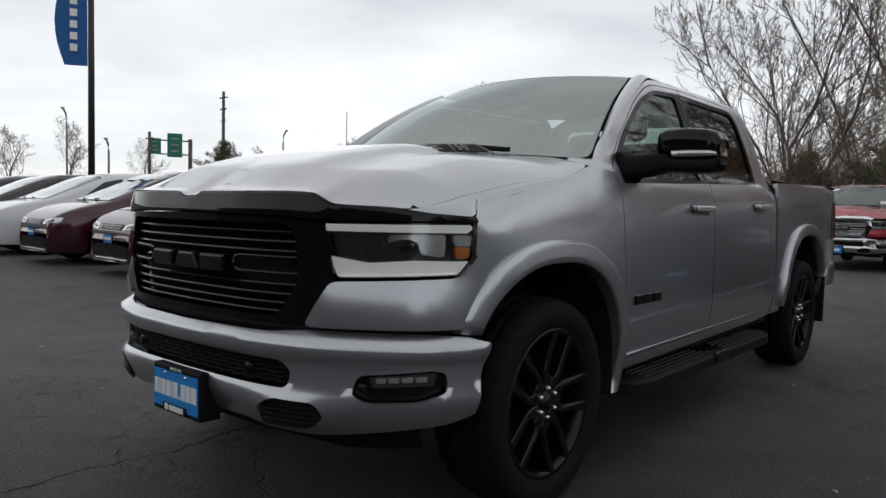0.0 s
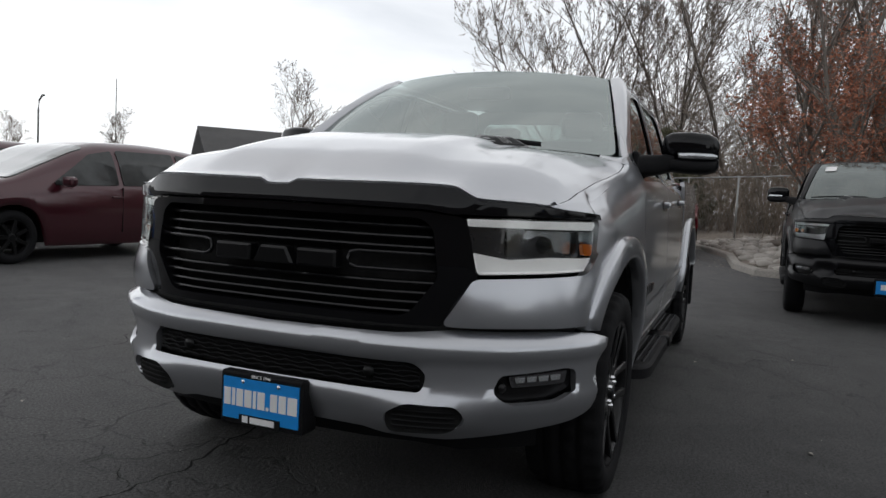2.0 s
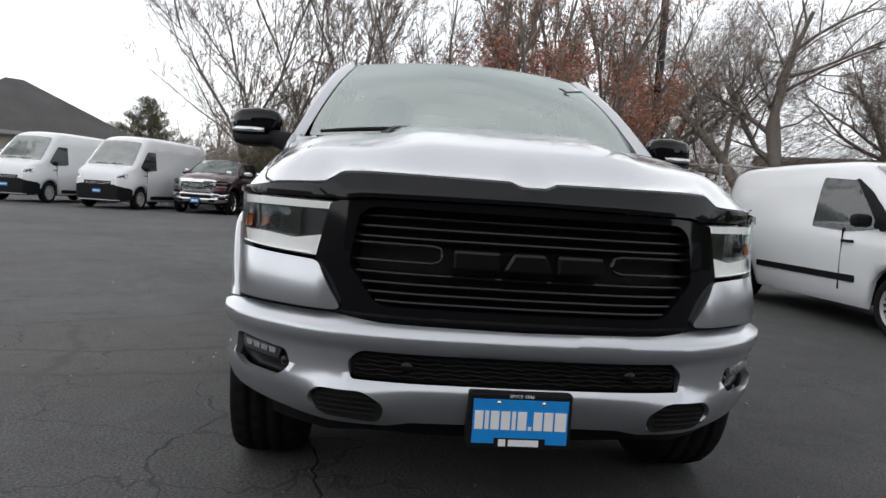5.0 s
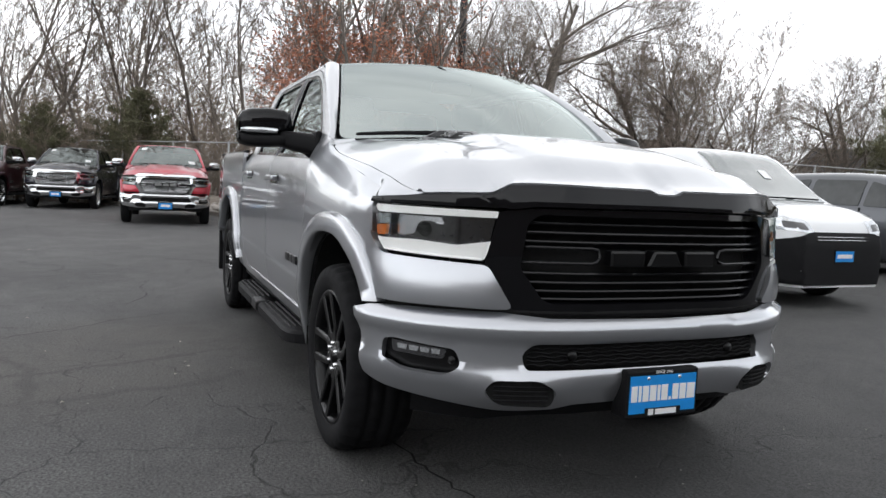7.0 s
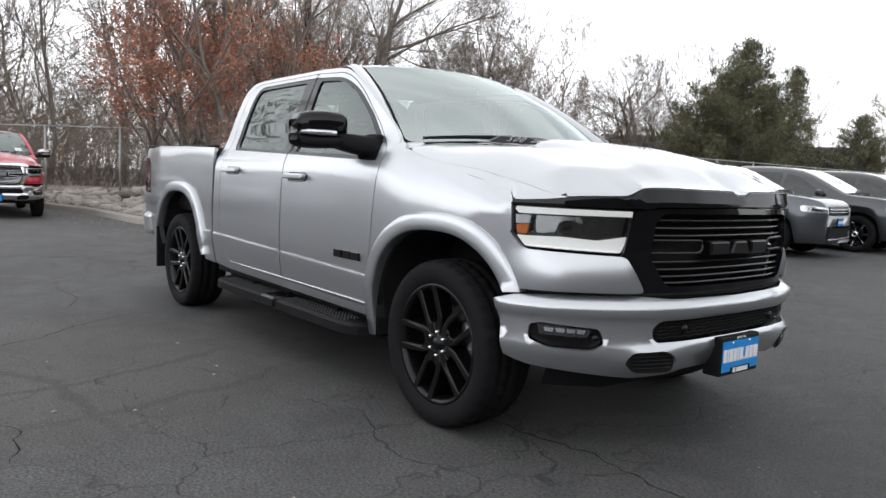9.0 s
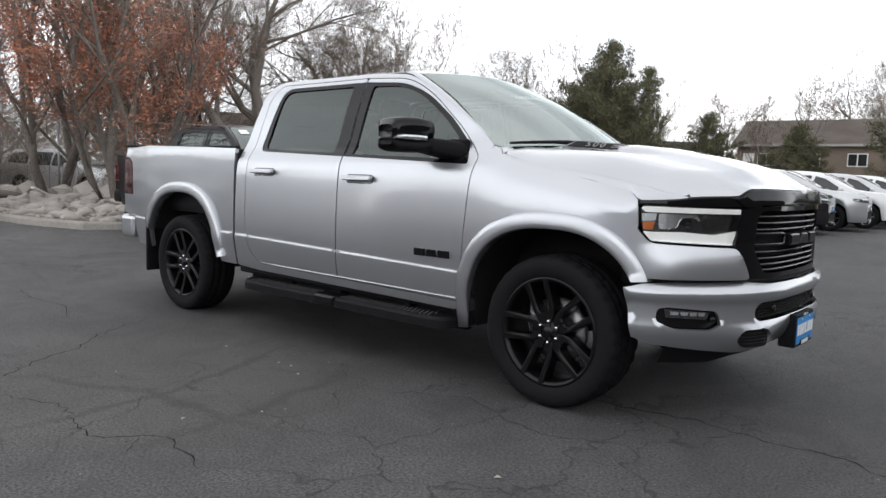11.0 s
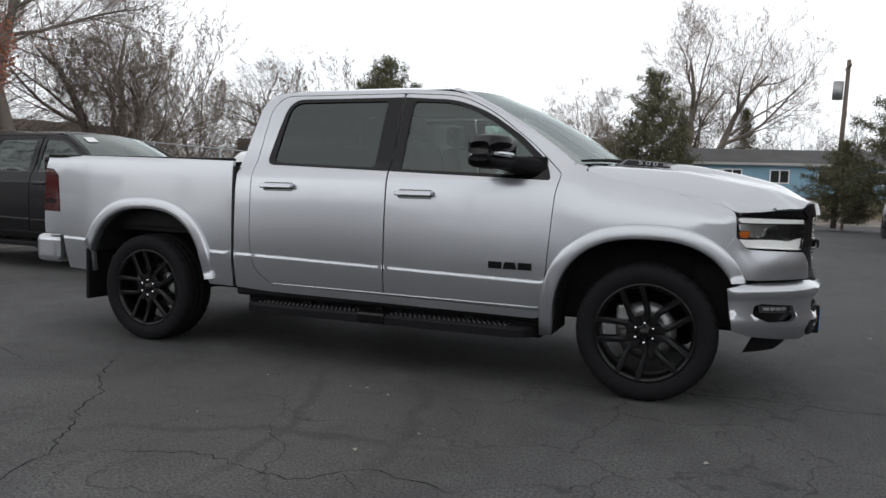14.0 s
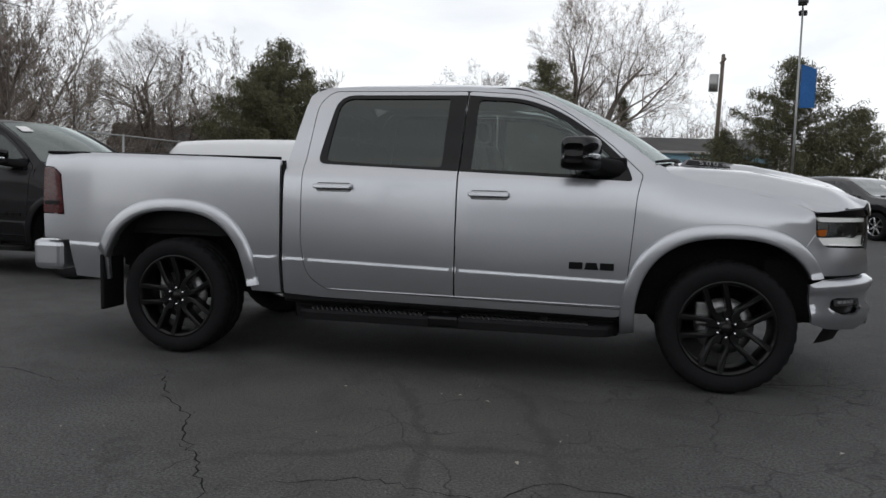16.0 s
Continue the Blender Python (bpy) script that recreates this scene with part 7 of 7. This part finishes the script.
# ---------------- fence ----------------
M["galvanised"] = material("galvanised_steel", (0.33, 0.335, 0.33), 0.45, 0.7, 0, 0.15, 25)
FENCE = [(-36, -10.5), (-27, -2.2), (-21, 2.9), (-16.6, 5.0), (-14.4, 8.0), (-13.6, 12.5), (-13.4, 40)]
fence = thing("chain_link_fence", "grey chain-link fence with top rail", "fence")
pts = resample(FENCE, 3.0, False)
for x, y in pts:
    part("post", tube([(x, y, 0.0), (x, y, 2.42)], 0.032, 8), M["galvanised"], fence)
for a, b in zip(pts[:-1], pts[1:]):
    part("top_rail", tube([(*a, 2.38), (*b, 2.38)], 0.022, 6), M["galvanised"], fence)
v, f = [], []
for a, b in zip(pts[:-1], pts[1:]):
    A, B = Vector((*a, 0)), Vector((*b, 0))
    ln = (B - A).length
    d = (B - A) / ln
    for i in range(int(ln / 0.16)):
        for s in (1, -1):
            p = A + d * (0.16 * i)
            q = p + d * (s * 1.15)
            w, g = tube([p + Vector((0, 0, 0.12)), p.lerp(q, 1.0) + Vector((0, 0, 2.36))], 0.0022, 3, False)
            k = len(v)
            v += w
            f += [tuple(j + k for j in t3) for t3 in g]
part("wire_mesh", (v, f), M["galvanised"], fence, "thin woven wire")


# ---------------- poles, flags and signs ----------------
M["pole_dark"] = material("dark_painted_steel", (0.035, 0.035, 0.037), 0.5, 0.4, 0, 0.2, 12)
M["wood_pole"] = material("weathered_pole_wood", (0.12, 0.095, 0.075), 0.9, 0, 0, 0.3, 8, 0.4)
M["flag_blue"] = material("blue_flag_cloth", (0.02, 0.115, 0.33), 0.8, 0, 0, 0.15, 12)
M["sign_green"] = material("green_road_sign", (0.008, 0.16, 0.10), 0.5, 0, 0, 0.1, 6)


def lamp_pole(x, y, h, flag=None, heads=2, turn=0, r=0.09, banner=False):
    t = thing("lamp_post", "tall dark lot light pole" + (" with a blue hanging banner" if banner else " with a blue feather flag" if flag else ""), "lamp post", pose(x, y, 0, 0, 0, turn), "lot light poles")
    part("pole", tube([(0, 0, 0), (0, 0, h * 0.5), (0, 0, h)], [r, r * 0.9, r * 0.75], 12), M["galvanised"] if banner else M["pole_dark"], t)
    part("pole_base", tube([(0, 0, 0), (0, 0, 0.55)], r * 2.4, 14), M["concrete"], t, "round concrete base")
    for i in range(heads):
        a = math.pi * i
        part("lamp_arm", tube([(0, 0, h - 0.1), (0.7 * math.cos(a), 0.7 * math.sin(a), h)], 0.035, 6), M["pole_dark"], t)
        part("lamp_head", box(1.0 * math.cos(a), 1.0 * math.sin(a), h + 0.02, 0.62, 0.36, 0.13, 0.04), M["pole_dark"], t)
    if flag:
        z0, z1, side = flag
        v, f = [], []
        for i in range(9):
            for j in range(5):
                u, w = i / 8, j / 4
                wave = 0.10 * math.sin(3.0 * u + 2.4 * w) * w
                wd = 0.62 if banner else (0.30 + 0.75 * math.sin(math.pi * (0.18 + 0.62 * u))) * 0.85
                v.append((wave, side * (0.10 + wd * w), z1 - (z1 - z0) * u - 0.25 * w * (1 - u)))
        f = [(i * 5 + j, i * 5 + j + 1, i * 5 + j + 6, i * 5 + j + 5) for i in range(8) for j in range(4)]
        fl = part("flag", (v, f), M["flag_blue"], t, "blue cloth flag with white print bars")
        if banner:
            part("flood_head", box(0, 0, h + 0.42, 0.30, 0.42, 0.42, 0.05), M["pole_dark"], t)
        for i in range(0 if banner else 6):
            z = z1 - (z1 - z0) * (0.22 + 0.12 * i)
            part("print_bar", box(0.06, side * 0.48, z, 0.004, 0.20, (z1 - z0) * 0.075), M["white"], fl)
    return t


def away(t_eye, az, dist):
    return t_eye[0] + dist * math.cos(radians(az)), t_eye[1] + dist * math.sin(radians(az))


E0, E16 = (2.397, 2.438), (-0.815, -5.548)
lamp_pole(-17.8, 7.5, 13.0, heads=2, r=0.13)
x, y = away(E0, -114.15, 25)
lamp_pole(x, y, 11.0, (5.2, 8.1, -1), turn=66, r=0.105)
x, y = away(E16, 76.0, 36)
lamp_pole(x, y, 9.3, (5.0, 6.9, 1), turn=255, r=0.055, banner=True)
x, y = away(E16, 81.3, 47)
up = thing("utility_pole", "weathered wooden utility pole with a transformer can", "utility pole", pose(x, y, 0, 0, 1.5, 0))
part("pole", tube([(0, 0, 0), (0, 0, 9.4)], [0.16, 0.11], 10), M["wood_pole"], up)
part("cross_arm", box(0, 0, 9.0, 0.12, 1.6, 0.12), M["wood_pole"], up)
part("transformer", tube([(-0.42, 0, 7.2), (-0.42, 0, 8.2)], 0.27, 14), M["galvanised"], up, "grey transformer can")
for az, h, d in ((-123.1, 11.9, 74.4), (-117.95, 7.6, 74.0)):
    x, y = away(E0, az, d)
    q = thing("utility_pole", "thin far-off utility pole", "utility pole", pose(x, y, 0), "far utility poles")
    part("pole", tube([(0, 0, 0), (0, 0, h)], [0.2, 0.14], 8), M["wood_pole"], q)
    for k in range(3):
        part("cross_arm", box(0, 0, h - 0.6 - 1.1 * k, 0.1, 1.3 - 0.3 * k, 0.12), M["wood_pole"], q)
x, y = -47.8, -52.7
q = thing("flag_pole", "thin pale flag pole far off", "pole", pose(x, y, 0))
part("pole", tube([(0, 0, 0), (0, 0, 10.6)], [0.07, 0.045], 8), M["galvanised"], q)
for az, h, d in ((-112.6, 8.3, 70.0), (-127.5, 7.9, 74.0), (-115.25, 5.4, 62.0)):
    x, y = away(E0, az, d)
    q = thing("street_lamp", "thin grey street lamp far off", "street lamp", pose(x, y, 0, 0, 0, 60), "far street lamps")
    part("pole", tube([(0, 0, 0), (0, 0, h * 0.9), (0.5, 0, h), (2.0, 0, h + 0.25)], 0.08, 8), M["galvanised"], q)
    part("lamp_head", box(2.3, 0, h + 0.25, 0.7, 0.25, 0.12, 0.03), M["galvanised"], q)
sg_t = thing("road_sign", "two green direction signs on a steel gantry", "road sign", pose(-35.6, -61.4, 0, 0, 0, 61))
part("gantry_post", tube([(0, 0, 0), (0, 0, 7.1)], 0.19, 8), M["wood_pole"], sg_t, "dark steel post")
for z in (5.6, 6.9):
    part("gantry_arm", tube([(0, 0, z), (0, -2.9, z)], 0.08, 6), M["galvanised"], sg_t)
for yy, w, h, zc in ((-1.4, 1.35, 2.25, 6.45), (-3.15, 1.05, 1.5, 6.3)):
    p = part("sign_panel", box(0.18, yy, zc, 0.06, w, h, 0.02), M["sign_green"], sg_t, "green sign panel")
    for k in range(3):
        part("print_bar", box(0.215, yy, zc + h * (0.28 - 0.26 * k), 0.01, w * 0.5, h * 0.05), M["galvanised"], p)


# ---------------- houses ----------------
M["siding_blue"] = material("pale_blue_siding", (0.21, 0.36, 0.47), 0.7, 0, 0, 0.1, 8)
M["siding_cream"] = material("cream_render", (0.43, 0.40, 0.34), 0.8, 0, 0, 0.12, 10)
M["siding_brown"] = material("brown_siding", (0.20, 0.16, 0.13), 0.8, 0, 0, 0.2, 8)
M["siding_grey"] = material("grey_siding", (0.36, 0.35, 0.34), 0.8, 0, 0, 0.12, 8)
M["shingle"] = material("dark_shingles", (0.062, 0.06, 0.06), 0.85, 0, 0, 0.3, 14, 0.5)
M["shingle_brown"] = material("brown_shingles", (0.085, 0.068, 0.058), 0.85, 0, 0, 0.3, 14, 0.5)


def house(label, m, length, depth, eave, ridge, wall_mat, roof_mat, hip=0.0, windows=4, door=True):
    """A low house: front along x at y = 0, depth to +y; the roof has eaves and, with hip, sloping ends."""
    t = thing("house", label, "house", m)
    v = [(0, 0, 0), (length, 0, 0), (length, depth, 0), (0, depth, 0), (0, 0, eave), (length, 0, eave), (length, depth, eave), (0, depth, eave)]
    f = [(0, 1, 5, 4), (1, 2, 6, 5), (2, 3, 7, 6), (3, 0, 4, 7)]
    if not hip:
        v += [(0, depth / 2, ridge), (length, depth / 2, ridge)]
        f += [(4, 8, 7), (5, 6, 9)]
    part("wall", (v, f, False), wall_mat, t)
    o, th = 0.5, 0.16
    a = [(-o, -o, eave - 0.15), (length + o, -o, eave - 0.15), (length + o, depth + o, eave - 0.15), (-o, depth + o, eave - 0.15), (hip - o * (not hip), depth / 2, ridge), (length - hip + o * (not hip), depth / 2, ridge)]
    rf = [(0, 1, 5, 4), (2, 3, 4, 5), (1, 2, 5), (3, 0, 4)]
    lowv = [(x, y, z - th) for x, y, z in a]
    faces = rf + [tuple(i + 6 for i in q[::-1]) for q in rf] + [(0, 6, 7, 1), (1, 7, 8, 2), (2, 8, 9, 3), (3, 9, 6, 0)]
    part("roof", (a + lowv, faces, False), roof_mat, t)
    part("fascia", join(box(length / 2, -o - 0.02, eave - 0.24, length + 2 * o, 0.04, 0.2), box(-o - 0.02, depth / 2, eave - 0.24, 0.04, depth + 2 * o, 0.2)), M["siding_grey"], t, "pale fascia board")
    for i in range(windows):
        x = length * (i + 0.7) / (windows + 0.4)
        w = part("window", box(x, -0.03, 1.55, 1.5, 0.08, 1.1), M["white"], t, "white-framed window")
        for k in (-0.36, 0.36):
            part("pane", box(x + k, -0.075, 1.55, 0.62, 0.02, 0.94), M["glass_car"], w)
    if door:
        part("door", box(length * 0.08, -0.03, 1.03, 0.95, 0.09, 2.06), M["white"], t)
    return t


house("pale blue single-storey house with low grey roof", pose(-1.5, 58, 2.0, 0, 0, 12), 16, 8, 2.75, 4.0, M["siding_blue"], M["shingle"], windows=4)
house("brown house with a weathered low-pitched roof", pose(-21, 63, 2.1, 0, 0, 4), 12, 9, 3.0, 5.3, M["siding_brown"], M["shingle_brown"], windows=3)
house("long cream building with a dark gabled roof", pose(-31.1, -27.3, 0, 0, 0, 136), 10, 10, 3.2, 5.0, M["siding_cream"], M["shingle"], windows=3, door=False)
house("cream building with a dark hipped roof", pose(-35.8, -22.1, 0, 0, 0, 136), 9.8, 11, 3.25, 6.5, M["siding_cream"], M["shingle"], hip=4.4, windows=3, door=False)
house("grey house behind bare trees", pose(-38, 46, 0.2, 0, 0, 30), 14, 9, 3.6, 5.6, M["siding_grey"], M["shingle"], windows=3)
house("dark brown house beyond the fence", pose(-48, 27, 0.2, 0, 0, 60), 13, 9, 3.2, 5.8, M["siding_brown"], M["shingle_brown"], windows=2)
house("grey shed-roofed house among bare trees", pose(-27.5, 49.5, 0.2, 0, 0, 25), 9, 7, 3.0, 4.6, M["siding_grey"], M["shingle"], windows=2)

# unseen plain walls added behind the walk to darken reflections on the truck
side_wall = part("wall_unseen_side", box(14, -29, 1.6, 40, 6, 3.2, 0.05), M["siding_grey"])
tagged(side_wall, "plain grey wall added out of view across the lot", "building", kind="structure")
front_wall = part("wall_unseen_front", box(23, 2, 3.4, 5, 56, 6.8, 0.05), M["shingle_brown"])
tagged(front_wall, "dark wall added out of view, closing the lot", "building", kind="structure")
